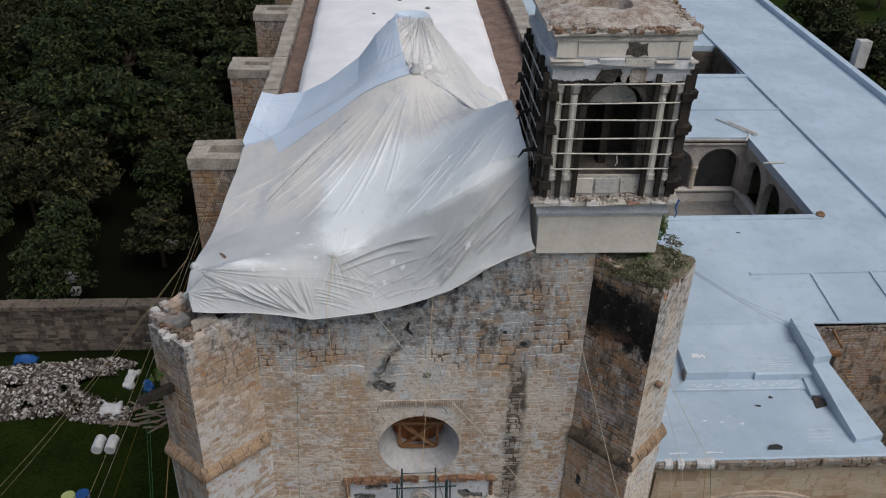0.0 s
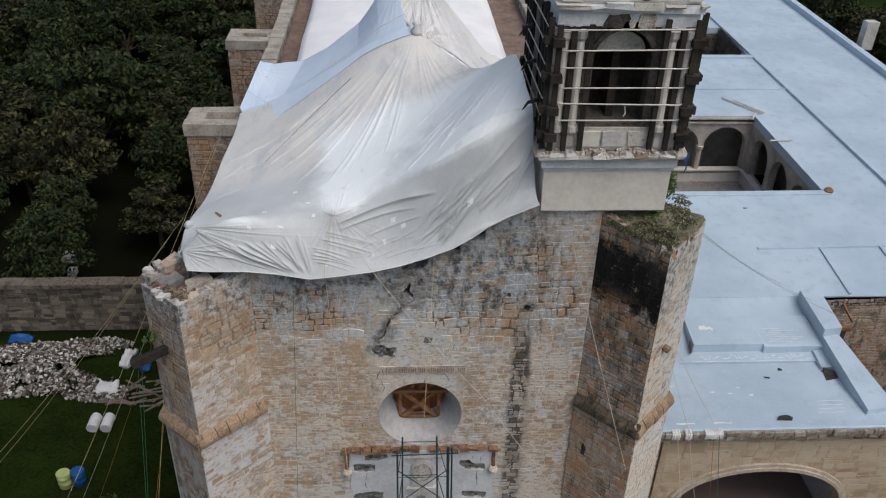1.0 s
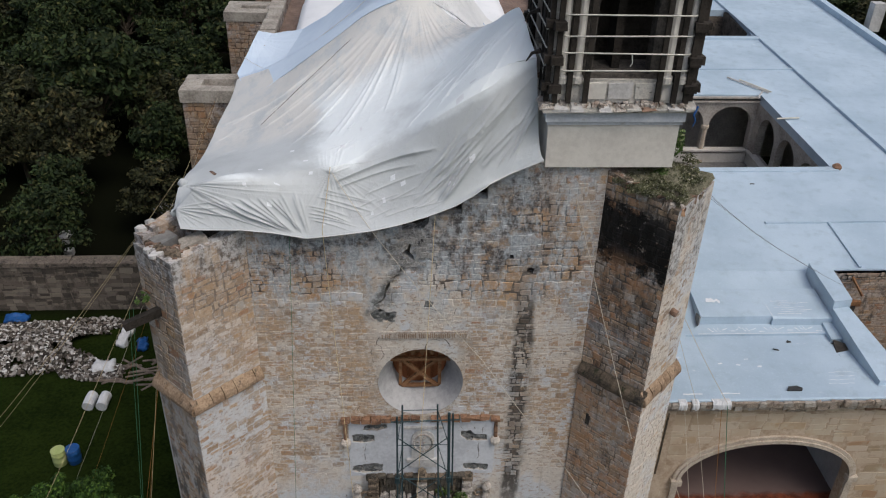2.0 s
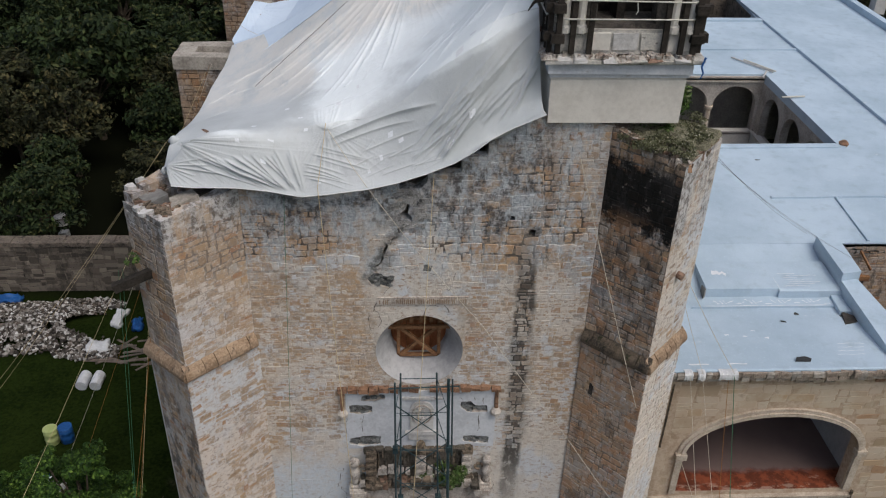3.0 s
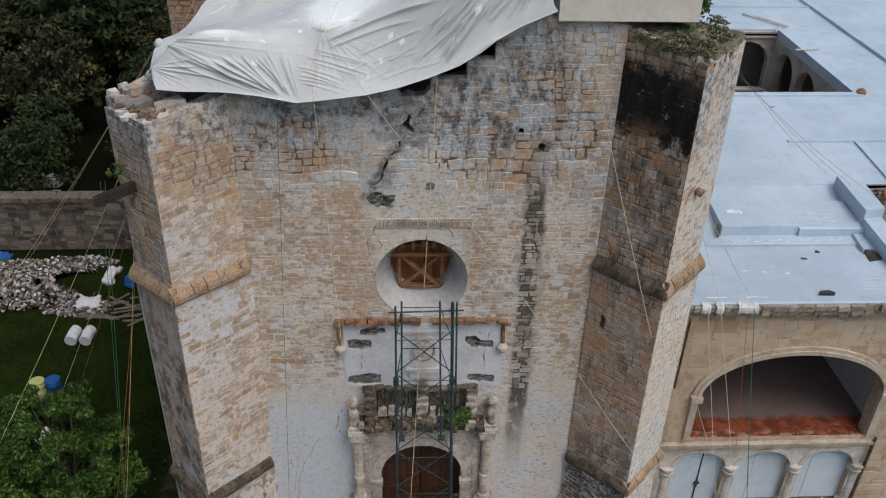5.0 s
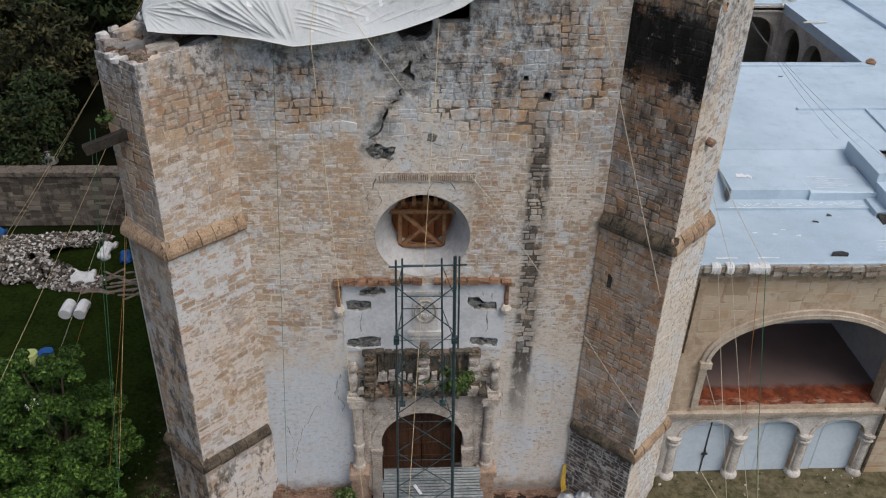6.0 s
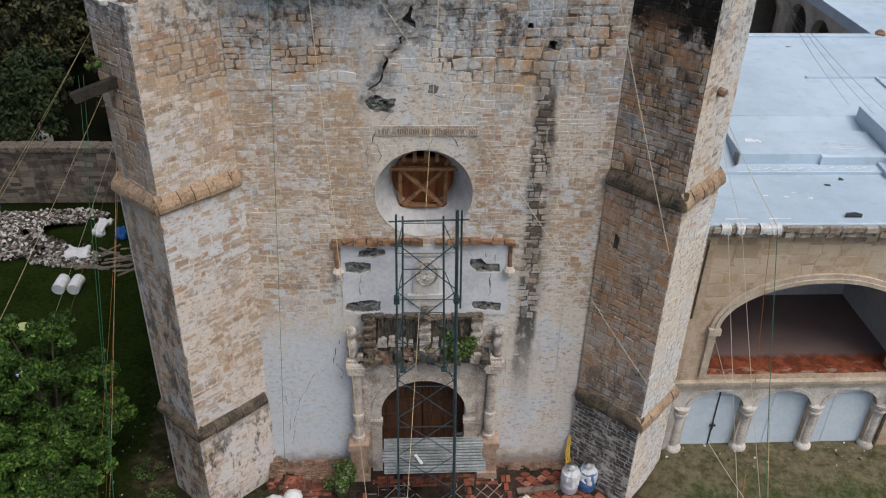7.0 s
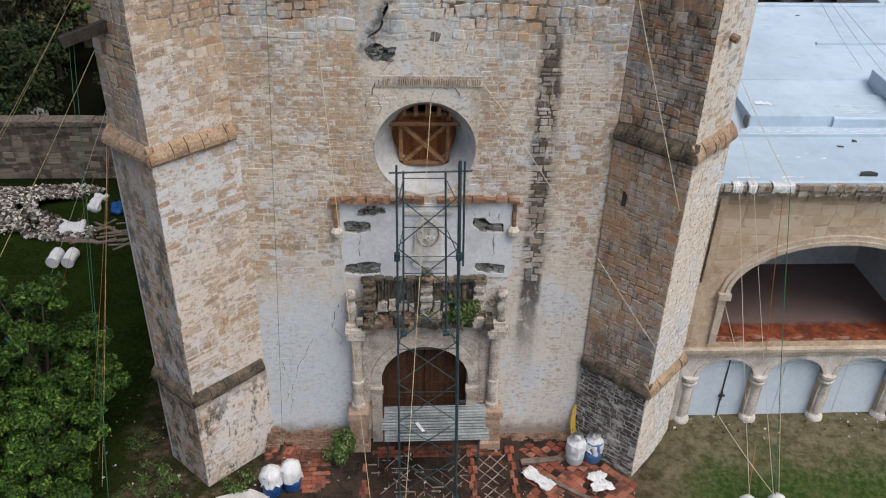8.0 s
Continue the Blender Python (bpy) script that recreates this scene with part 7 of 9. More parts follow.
MAT["ashlar"] = wing_stone.done(wing_stone.mix(_c, (0.22, 0.15, 0.10), wing_stone.mul(wing_stone.step(wing_stone.noise(2.6, 6, 0.7, None, 4.0), 0.55, 0.72), 0.5)), wing_stone.noise(9, 4), 0.35, 0.012)
set_stones(FW, lay_stones(FW, 7.1, 20.9, 0.1, 8.6, (0.26, 0.36), (0.45, 0.95), fw_skip, (0.003, 0.010), 0.012, 33), "ashlar", wing, lambda u, v: v > 3.5 and u < 15.5, 4, "block", 220)
# archivolt of the great arch in two mouldings, with imposts
for r0, r1, d in ((1.0, 0.26, -0.09), (1.0, 0.13, -0.15)):
    cu, cv, ru, rv = 11.975, 5.65, 2.995, 1.68
    n = 22
    for k in range(n):
        a0, a1 = 180 * k / n + 0.03, 180 * (k + 1) / n - 0.03
        o = circle(cu, cv, ru + r1, 4, a0, a1, rv + r1) + circle(cu, cv, ru + 0.0, 4, a1, a0, rv + 0.0)
        part("voussoir", Geo().slab(FW, o, [], d, 0.02), "arch_stone", wing)
for x in (8.72, 14.99):
    part("jamb", Geo().box(x, x + 0.24, 0.2, 0.34, 3.72, 5.45, 0.01), "arch_stone", wing)
    part("impost", Geo().box(x - 0.05, x + 0.32, 0.10, 0.36, 5.45, 5.68, 0.012, 0.02), "arch_stone", wing)
part("string_course", Geo().box(7.7, 15.45, 0.20, 0.34, 3.27, 3.40, 0.012).box(7.7, 15.45, 0.14, 0.34, 3.40, 3.53, 0.012), "arch_stone", wing)
# lower arches: rims, stout columns with capitals, pale boards behind
for x0, x1 in LOW_X:
    c = (x0 + x1) / 2
    for k in range(11):
        a0, a1 = 180 * k / 11 + 0.4, 180 * (k + 1) / 11 - 0.4
        o = circle(c, 2.3, (x1 - x0) / 2 + 0.12, 4, a0, a1, 0.76 + 0.11) + circle(c, 2.3, (x1 - x0) / 2, 4, a1, a0, 0.76)
        part("voussoir", Geo().slab(FW, o, [], -0.06, 0.02), "limed_stone", wing)
for x in (8.46, 10.69, 12.95, 15.16):
    col = part("column", Geo().lathe(x, 0.36, [(0.28, 0.1), (0.28, 0.58), (0.24, 0.66), (0.18, 0.72), (0.16, 1.9), (0.2, 1.94), (0.2, 1.98)], 18), "limed_stone", wing, "stout limewashed stone column, worn and chipped")
    part("capital", Geo().lathe(x, 0.36, [(0.19, 1.98), (0.25, 2.07), (0.26, 2.14), (0.22, 2.18), (0.28, 2.28), (0.28, 2.38)], 14), "limed_stone", col)
for k, (x0, x1) in enumerate(((8.5, 10.68), (10.7, 12.94), (12.96, 15.15))):
    bd = tagged(thing("door_%d" % (k + 2), ((x0 + x1) / 2, 0.8, 0), "pale blue boarded closure behind a stone arch", "door"), kind="structure")
    m = (x0 + x1) / 2 + (0.12, -0.25, -0.45)[k]
    part("leaf", Geo().box(x0, m - 0.012, 0.50, 0.56, -0.1, 3.1, 0.002), "blue_door", bd)
    part("leaf", Geo().box(m + 0.012, x1, 0.51, 0.57, -0.1, 3.1, 0.002), "blue_door", bd)
    part("frame_rail", Geo().box(x0, x1, 0.475, 0.50, 2.62, 2.68, 0.002), "blue_door", bd)
    if k == 0:
        part("gap_post", Geo().box(m - 0.02, m + 0.02, 0.47, 0.50, 0.4, 2.9), "iron", bd, "dark gap between the leaves")
        part("bolt", Geo().box(m - 0.10, m + 0.10, 0.43, 0.47, 1.35, 1.42).box(m - 0.03, m + 0.02, 0.42, 0.47, 1.2, 1.55), "iron", bd, "black iron bolt")
part("spandrel_coat", Geo().slab(FW, [(8.1, 0.1), (15.4, 0.1), (15.4, 3.28), (8.1, 3.28)], [arch(x0 - 0.01, x1 + 0.01, 0.0, 2.3, 3.07, 17) for x0, x1 in LOW_X], -0.012, 0.004), "limed_stone", wing, "flaking limewash over the lower arches")
# cornice of rough slabs along the roof edge
for z0, z1, y0, y1 in ((9.02, 9.2, 0.02, 0.34), (9.2, 9.385, -0.05, 0.055)):
    x = 7.75
    while x < 20.5:
        l = rng.uniform(0.12, 0.42)
        part("cornice_stone", Geo().box(x, x + l - 0.012, y0 + rng.uniform(-0.04, 0.03), y1, z0 + rng.uniform(-0.02, 0.008), z1 + rng.uniform(-0.03, 0.012), 0.022, 0.02), rng.choice(["cornice", "cornice", "cornice", "coping"]), wing)
        x += l
x = 7.8
while x < 20:
    l = rng.uniform(0.3, 0.7)
    if rng.random() < 0.6:
        part("frieze_stone", Geo().box(x, x + l - 0.03, 0.24, 0.32, 8.72, 9.0, 0.02), rng.choice(["cornice", "cornice", "brick_rim", "ashlar"]), wing)
    x += l
part("corner_pilaster", Geo().box(7.72, 8.3, 0.12, 0.34, 3.9, 9.0, 0.015), "ochre_wall", wing)
part("downpipe", Geo().tube([(8.0, 0.0, 8.95), (7.98, 0.02, 6.2)], 0.035, 7), "ledge_dark", wing)
part("diagonal_pipe", Geo().tube([(15.35, 0.18, 3.7), (15.32, 0.18, 0.1)], 0.06, 7), "ledge_dark", wing, "rusty pipe")
# loggia room behind the great arch
room = Geo().box(8.2, 15.4, 4.62, 4.8, 3.6, 8.7).box(8.0, 8.2, 0.73, 4.8, 3.6, 8.7).box(15.4, 15.6, 0.73, 4.8, 3.6, 8.7)
solid("wall_loggia", room, "room", "dim grey plaster walls of the open loggia", "room walls", "structure")
solid("floor_loggia", Geo().box(8.2, 15.4, 0.73, 4.62, 3.5, 3.72), "red_floor", "red oxide floor of the loggia, blotched, with a lit front strip and dim back painted in", "floor", "structure")
solid("floor_sill", Geo().box(9.0, 14.95, 0.32, 1.25, 3.68, 3.734, 0.004), "red_floor", "worn red floor edge in the loggia arch, painted as lit", "floor", "structure")
solid("ceiling_loggia", Geo().box(8.2, 15.4, 0.73, 4.62, 8.45, 8.6), "room", "plain plaster ceiling of the loggia", "ceiling", "structure")

# ---- coated roofs ----
roof_front = Geo()
ry = [(0.06, 9.40), (0.14, 9.42), (0.5, 9.36), (4.4, 8.86), (5.2, 9.0), (7.6, 9.46)]
roof_front.add([(x, y, z) for y, z in ry for x in (7.0, 10.0, 13.0, 16.2)] + [(7.0, 0.06, 9.28), (16.2, 0.06, 9.28), (16.2, 7.6, 8.6), (7.0, 7.6, 8.6)],
               [(4 * j + i, 4 * j + i + 1, 4 * j + i + 5, 4 * j + i + 4) for j in range(5) for i in range(3)] + [(24, 25, 3, 2, 1, 0), (27, 26, 25, 24), (26, 27, 20, 21, 22, 23)])
solid("roof_front", roof_front, "roof_blue", "pale blue coated flat roof over the loggia", "roof", "structure")


class Flat:
    """A level frame: u is x, v is y, d goes down."""

    def __init__(self, z):
        self.z = z

    def at(self, u, v, d=0.0):
        return (u, v, self.z - d)


CLO = [(12.0, 16.45), (20.68, 16.45), (20.72, 26.0), (12.0, 26.0)]
YARD = [(18.5, 36.35), (24.2, 36.35), (24.6, 43.0), (18.5, 43.0)]
deck = Geo().slab(Flat(9.46), [(7.0, 7.5), (36.0, 7.5), (36.0, 20.0), (32.2, 31.0), (32.6, 56.0), (33.0, 62.0), (7.0, 62.0)], [CLO, YARD], 0.0, 0.5)
solid("roof_convent", deck, "roof_blue", "wide pale blue coated flat roof of the convent with open courtyards", "roof", "structure")
curbs = [((24.5, 55.0), (24.35, 7.8), 0.22, 0.16), ((15.3, 11.15), (24.3, 11.35), 0.16, 0.09), ((12.0, 30.1), (24.4, 30.2), 0.2, 0.10), ((17.0, 36.1), (24.4, 36.2), 0.5, 0.14),
         ((12.0, 16.2), (20.9, 16.3), 0.4, 0.07), ((32.3, 31.0), (32.8, 60.0), 0.5, 0.42), ((35.7, 20.2), (32.3, 31.0), 0.5, 0.42), ((18.15, 11.15), (17.85, 7.6), 0.1, 0.08), ((20.95, 11.2), (20.6, 7.6), 0.1, 0.08)]
for a, b, w, h in curbs:
    solid("roof_curb", Geo().bar((a[0], a[1], 9.46 + h / 2), (b[0], b[1], 9.46 + h / 2), w, h), "roof_blue", "low coated curb on the flat roof", "curb", "structure")
# raised bench and stepped parapet at the courtyard side
bench = tagged(thing("roof_bench", (12.9, 5.2, 8.86), "raised pale blue coated masonry strip with white paint smears", "roof upstand"), kind="structure")
part("bench_block", Geo().prism([(10.42, 4.6), (13.1, 4.6), (13.1, 4.5), (15.4, 4.5), (15.4, 6.3), (10.5, 6.3)], 8.8, 9.42, [9.36, 9.36, 9.30, 9.30, 9.40, 9.40]), "roof_blue", bench)
part("bench_step", Geo().prism([(9.75, 4.0), (15.0, 3.98), (15.0, 4.5), (13.1, 4.496), (13.1, 4.596), (10.42, 4.596)], 8.7, 9.012), "roof_blue", bench)
# shaded left end of the bench, darkened by a grey material
part("bench_end", Geo().prism([(10.36, 4.57), (10.418, 4.60), (10.46, 5.05), (10.40, 5.05)], 8.8, 9.36, [9.34, 9.34, 9.22, 9.22]), "court_floor", bench, "end face with its shade as a dark colour")
def stroke(pts, w, z):
    """A brushed stroke of white paint on a level surface."""
    g, n = Geo(), len(pts)
    vs = []
    for i, (x, y) in enumerate(pts):
        k = w * rng.uniform(0.4, 1.3)
        vs += [(x - k * 0.3, y - k, z(x, y)), (x + k * 0.3, y + k, z(x, y))]
    return g.add(vs, [(2 * i, 2 * i + 1, 2 * i + 3, 2 * i + 2)[::-1] for i in range(n - 1)])


step_z = lambda x, y: 9.018
roof_z = lambda x, y: 8.866 + (4.4 - y) * 0.128 + 0.006
top_z = lambda x, y: 9.375 + (y - 4.6) * 0.03
for k in range(16):
    x, y = 10.6 + 0.27 * k, 4.27 + rng.uniform(-0.06, 0.06)
    kind = k % 4
    pts = [(x + 0.045 * i, y + (0.1 * math.sin(i * 1.1 + k) if kind == 0 else (0.12 if i % 3 == 0 else -0.06) if kind == 1 else 0.02 * i if kind == 2 else -0.1)) for i in range(6)]
    part("paint_stroke", stroke(pts, 0.022, step_z), "patch_white", bench, "white paint stroke")
part("paint_stroke", stroke([(10.2 + 0.25 * i, 4.03 + rng.uniform(-0.01, 0.01)) for i in range(19)], 0.016, step_z), "patch_white", bench, "white paint stroke")
for k in range(7):
    x, y = 13.35 + 0.12 * (k % 3), 4.72 + 0.13 * k
    part("paint_stroke", stroke([(x + 0.13 * i, y + rng.uniform(-0.03, 0.03)) for i in range(rng.randint(4, 11))], 0.014, top_z), "patch_white", bench, "white paint stroke")
part("paint_stroke", stroke([(13.1 + 0.01 * (i % 2), 4.55 + 0.12 * i) for i in range(7)], 0.03, top_z), "patch_white", bench, "white paint stroke")
part("paint_stroke", stroke([(10.9 + 0.1 * i, 5.6 - 0.03 * i * (i % 2)) for i in range(6)], 0.12, top_z), "patch_white", bench, "white paint smear")
for x, y, w in ((10.3, 2.2, 0.05), (11.3, 2.45, 0.03), (11.6, 2.0, 0.07), (10.9, 2.1, 0.03)):
    part("paint_stroke", stroke([(x + 0.05 * i, y + rng.uniform(-0.02, 0.02)) for i in range(4)], w, roof_z), "patch_white", bench, "white paint splash")
for x in (8.5, 9.75):
    part("paint_stroke", stroke([(x + 0.16 * i, 0.42 + rng.uniform(-0.015, 0.015)) for i in range(5)], 0.03, lambda x, y: 9.392), "patch_white", bench, "white paint smear")
for k in range(4):
    part("paint_stroke", stroke([(13.6 + 0.15 * i + 0.1 * k, 0.9 + 0.22 * k + rng.uniform(-0.03, 0.03)) for i in range(7)], 0.012, roof_z), "patch_white", bench, "white paint stroke")
par = tagged(thing("roof_parapet", (16.0, 3.5, 8.86), "stepped pale blue coated parapet along the inner courtyard", "parapet"), kind="structure")
part("high_block", Geo().prism([(15.38, 4.72), (16.12, 4.86), (16.3, 7.5), (15.5, 7.3)], 8.8, 9.95, [9.9, 9.9, 9.95, 9.92]), "roof_blue", par)
part("low_block", Geo().prism([(15.22, 0.75), (16.3, 0.95), (16.05, 4.85), (15.4, 4.72)], 8.6, 9.6, [9.52, 9.52, 9.58, 9.58]), "roof_blue", par)
part("step_block", Geo().prism([(14.85, 0.75), (15.218, 0.75), (15.33, 2.7), (14.82, 2.7)], 8.6, 9.1, [9.08, 9.08, 9.1, 9.1]), "roof_blue", par)
part("step_block", Geo().prism([(14.92, 3.5), (15.35, 3.5), (15.39, 4.49), (15.02, 4.49)], 8.6, 9.12), "roof_blue", par)
part("outlet", Geo().box(14.85, 15.33, 2.72, 3.48, 8.84, 9.0, 0.02, 0.04).prism([(14.8, 2.8), (15.3, 2.95), (15.34, 3.3), (15.0, 3.55)], 9.0, 9.08), "dark_hole", par, "dark rain outlet hood")
# small inner court right of the parapet
court = Geo().box(16.4, 24.0, 7.5, 7.9, 0.0, 9.40).box(23.6, 24.0, 0.3, 7.6, 0, 9.4)
cw = solid("wall_court", court, "mortar_side", "rough stone wall of a small inner court", "wall", "structure")
FC = Frame((16.4, 7.5), (16.4, 7.5), (24.0, 7.5))
cskip = lambda u, v, w, h: abs(u - 1.3) < 0.55 and 6.2 < v < 7.9
set_stones(FC, lay_stones(FC, 0.0, 7.5, 5.0, 9.3, (0.1, 0.2), (0.16, 0.4), cskip, seed=71), "stone_side", cw, lambda u, v: v > 8.2 and u < 4.5, 2, limit=120)
part("court_window", Geo().box(17.25, 18.1, 7.42, 7.52, 6.3, 7.75), "dark_hole", cw, "dark window opening")
part("window_lintel", Geo().box(17.1, 18.25, 7.36, 7.5, 7.75, 7.95, 0.01), "timber", cw)
part("spout", Geo().bar((17.6, 7.5, 9.1), (17.95, 7.0, 8.5), 0.08, 0.08), "timber", cw, "wooden spout")
solid("vent_hatch", Geo().prism([(12.0, 0.52), (12.5, 0.50), (12.56, 0.60), (12.4, 0.72), (12.1, 0.68)], 9.32, 9.42), "iron", "dark rain outlet hood on the roof edge", "vent")
solid("pipe_stack", Geo().tube([(17.2, 1.2, 8.9), (17.5, 2.1, 10.1)], 0.09, 7).tube([(17.4, 1.0, 8.9), (17.8, 1.9, 10.0)], 0.09, 7).tube([(16.6, 0.9, 9.55), (17.9, 0.95, 9.6)], 0.06, 7), "iron", "bundle of dark pipes leaning at the roof corner", "pipes")
for x, y in ((12.6, 3.0), (13.3, 3.5), (11.3, 10.0), (16.0, 14.8), (13.2, 33.0), (10.2, 9.0)):
    zz = 8.866 + (4.4 - y) * 0.128 if y < 4.4 else 9.46 if y > 7.5 else 8.86 + (y - 4.4) * 0.1875
    solid("roof_scrap", Geo().box(x, x + 0.17, y, y + 0.07, zz, zz + 0.03, 0.03), "iron", "small dark scrap lying on the flat roof", "scrap", group="roof scraps")
solid("red_cap", Geo().lathe(20.9, 16.4, [(0.2, 9.46), (0.24, 9.6), (0.12, 9.72)], 8), "brick_rim", "red plastic cap at the courtyard edge", "cap")
for a, b in (((19.6, 28.6), (21.2, 26.1)), ((20.2, 28.2), (21.4, 26.2)), ((20.3, 25.3), (20.9, 26.3)), ((20.2, 22.3), (21.5, 22.4))):
    solid("loose_pipe", Geo().tube([(*a, 9.55), (*b, 9.56)], 0.05, 6), rng.choice(["tube_white", "plaster_white"]), "loose pipe lying at the courtyard edge", "pipe", group="loose pipes")
solid("roof_post", Geo().box(33.4, 34.2, 38.5, 39.3, 9.3, 11.3, 0.04), "plaster_white", "white plastered chimney post on the roof edge", "chimney")

# ---- cloister court ----
clo = tagged(thing("cloister", (17, 21, 4.4), "two-storey cloister court with round stone arches on columns", "cloister"), kind="structure")
FB = Frame((12.0, 26.0), (12.0, 26.0), (20.72, 26.0))
arches = [arch(x - 1.3, x + 1.3, 5.9, 7.45, 8.72, 17) for x in (1.4, 4.35, 7.25)]
part("arcade_wall", Geo().slab(FB, [(0, 4.3), (8.72, 4.3), (8.72, 9.3), (0, 9.3)], arches, 0.0, 0.45), "cloister", clo)
FS = Frame((20.72, 26.0), (20.72, 26.0), (20.7, 16.45))
arches2 = [arch(x - 1.15, x + 1.15, 5.9, 7.45, 8.6, 17) for x in (1.9, 4.7, 7.5)]
part("arcade_wall", Geo().slab(FS, [(0, 4.3), (9.5, 4.3), (9.5, 9.3), (0, 9.3)], arches2, 0.0, 0.45), "cloister", clo)
for u in (2.88, 5.8):
    x, y, _ = FB.at(u, 0, 0.1)
    part("column", Geo().lathe(x, y, [(0.3, 4.9), (0.3, 5.2), (0.16, 5.35), (0.15, 7.2), (0.24, 7.35), (0.24, 7.5)], 12), "arch_stone", clo)
for v in (9.0, 9.25):
    part("string", Geo().box(12.0, 20.7, 25.85, 26.0, v, v + 0.1, 0.005), "cloister", clo)
part("court_floor", Geo().box(11.5, 21, 16, 26.2, 4.0, 5.12), "court_floor", clo)
part("low_wall", Geo().box(12.0, 20.6, 25.9, 25.99, 5.1, 5.72, 0.01).box(12.0, 20.65, 25.8, 26.3, 5.86, 5.97, 0.01).box(20.62, 20.71, 16.6, 25.9, 5.1, 5.72, 0.01).box(20.5, 20.9, 16.6, 25.8, 5.86, 5.97, 0.01), "court_white", clo, "limewashed low wall")
part("walk_back", Geo().box(11.5, 24.2, 29.0, 29.3, 4, 9.2).box(24.0, 24.3, 16, 29.2, 4, 9.2), "cloister", clo)
part("south_wall", Geo().box(11.5, 21.2, 16.1, 16.44, 4, 9.3), "cloister", clo)
yd = tagged(thing("far_court", (21.5, 40, 0), "deep far courtyard with bare brown stone walls", "court"), kind="structure")
part("court_wall", Geo().box(18.5, 24.6, 43.0, 43.4, 2, 9.0).box(24.3, 24.7, 36.3, 43.2, 2, 9.3), "field_wall", yd)
solid("wall_convent_end", Geo().box(31.8, 32.2, 31, 62, -0.3, 9.2).box(7.0, 33.0, 61.6, 62.0, -0.3, 9.2).box(35.6, 36.0, 7.5, 20.5, -0.3, 9.2), "field_wall", "outer stone walls of the convent wing", "wall", "structure")

# ---- scaffold tower at the portal ----
sc = thing("scaffold_tower", (0.12, -1.5, 0), "slender dark green steel scaffold tower standing before the portal", "scaffold")
LEGS = {"fl": ((-0.75, -2.3, 0), (-0.77, -2.2, 11.1)), "fr": ((0.93, -2.3, 0), (0.70, -2.2, 11.2)), "bl": ((-0.62, -1.25, 0), (-0.60, -0.75, 10.2)), "br": ((0.72, -1.25, 0), (0.46, -0.75, 10.2))}
on_leg = lambda k, z: tuple(Vector(LEGS[k][0]).lerp(Vector(LEGS[k][1]), z / LEGS[k][1][2]))
for k, (a, b) in LEGS.items():
    a = on_leg(k, 5.2) if k[0] == "b" else a
    leg = part("leg", Geo().tube([a, b], 0.045 if k == "fr" else 0.028, 8), "steel", sc)
    part("base_plate", Geo().box(a[0] - 0.09, a[0] + 0.09, a[1] - 0.09, a[1] + 0.09, a[2], a[2] + 0.07, 0.005), "steel", leg)
for z in (1.2, 2.7, 4.2, 5.7, 7.2, 8.6, 10.0):
    part("ledger", Geo().tube([on_leg("fl", z), on_leg("fr", z)], 0.010, 6), "steel", sc)
    if z < 5.2:
        continue
    part("ledger", Geo().tube([on_leg("bl", z), on_leg("br", z)], 0.014, 6), "steel", sc)
    part("transom", Geo().tube([on_leg("fl", z), on_leg("bl", z)], 0.013, 6), "steel", sc)
    part("transom", Geo().tube([on_leg("fr", z), on_leg("br", z)], 0.013, 6), "steel", sc)
for z in (0.2, 1.65, 3.1, 4.55, 6.0, 7.45, 8.9):
    part("cross_brace", Geo().tube([on_leg("fl", z), on_leg("fr", z + 1.4)], 0.016, 5), "steel", sc)
    part("cross_brace", Geo().tube([on_leg("fr", z), on_leg("fl", z + 1.4)], 0.016, 5), "steel", sc)
part("standard", Geo().tube([(0.87, -2.2, 8.3), (0.81, -2.2, 11.2)], 0.026, 8), "steel", sc, "second upright clamped beside the leg")
part("top_bar", Geo().tube([(-0.95, -2.2, 10.9), (1.0, -2.2, 10.95)], 0.022, 6), "steel", sc)
for k in ("fl", "fr"):
    part("coupler", Geo().box(on_leg(k, 8.6)[0] - 0.07, on_leg(k, 8.6)[0] + 0.07, on_leg(k, 8.6)[1] - 0.07, on_leg(k, 8.6)[1] + 0.07, 8.5, 8.7, 0.01), "steel", sc)
# corrugated canopy
can = thing("sheet_canopy", (0.3, -1.5, 2.3), "corrugated grey metal sheets laid as a canopy before the door", "canopy")
for k in range(3):
    y0, y1 = -2.22 + 0.43 * k, -2.22 + 0.43 * k + 0.46
    nu = 22
    vs = []
    for i in range(nu + 1):
        y = y0 + (y1 - y0) * i / nu
        z = 2.3 + 0.07 * (y + 2.1) + 0.018 * math.sin(i * 2 * math.pi / 5.5) + 0.012 * k
        off = (0.05, -0.02, 0.03)[k]
        vs += [(-1.22 + off, y, z), (1.80 + off, y, z + 0.02)]
    g = Geo().add(vs, [(2 * i, 2 * i + 1, 2 * i + 3, 2 * i + 2) for i in range(nu)])
    o = part("metal_sheet", g, "sheet", can)
    o.modifiers.new("thickness", "SOLIDIFY").thickness = 0.006
for x, y in ((-0.75, -2.12), (0.9, -2.12), (-1.1, -0.95), (1.7, -0.95)):
    part("prop", Geo().bar((x, y, 0), (x, y, 2.28 + 0.07 * (y + 2.1)), 0.06, 0.06), "steel", can)
part("batten", Geo().bar((-0.25, -1.6, 2.42), (-0.05, -1.95, 2.40), 0.09, 0.03), "white_sack", can, "white batten lying on the sheets")
part("scrap", Geo().box(1.0, 1.22, -0.86, -0.74, 2.42, 2.48, 0.02), "iron", can)

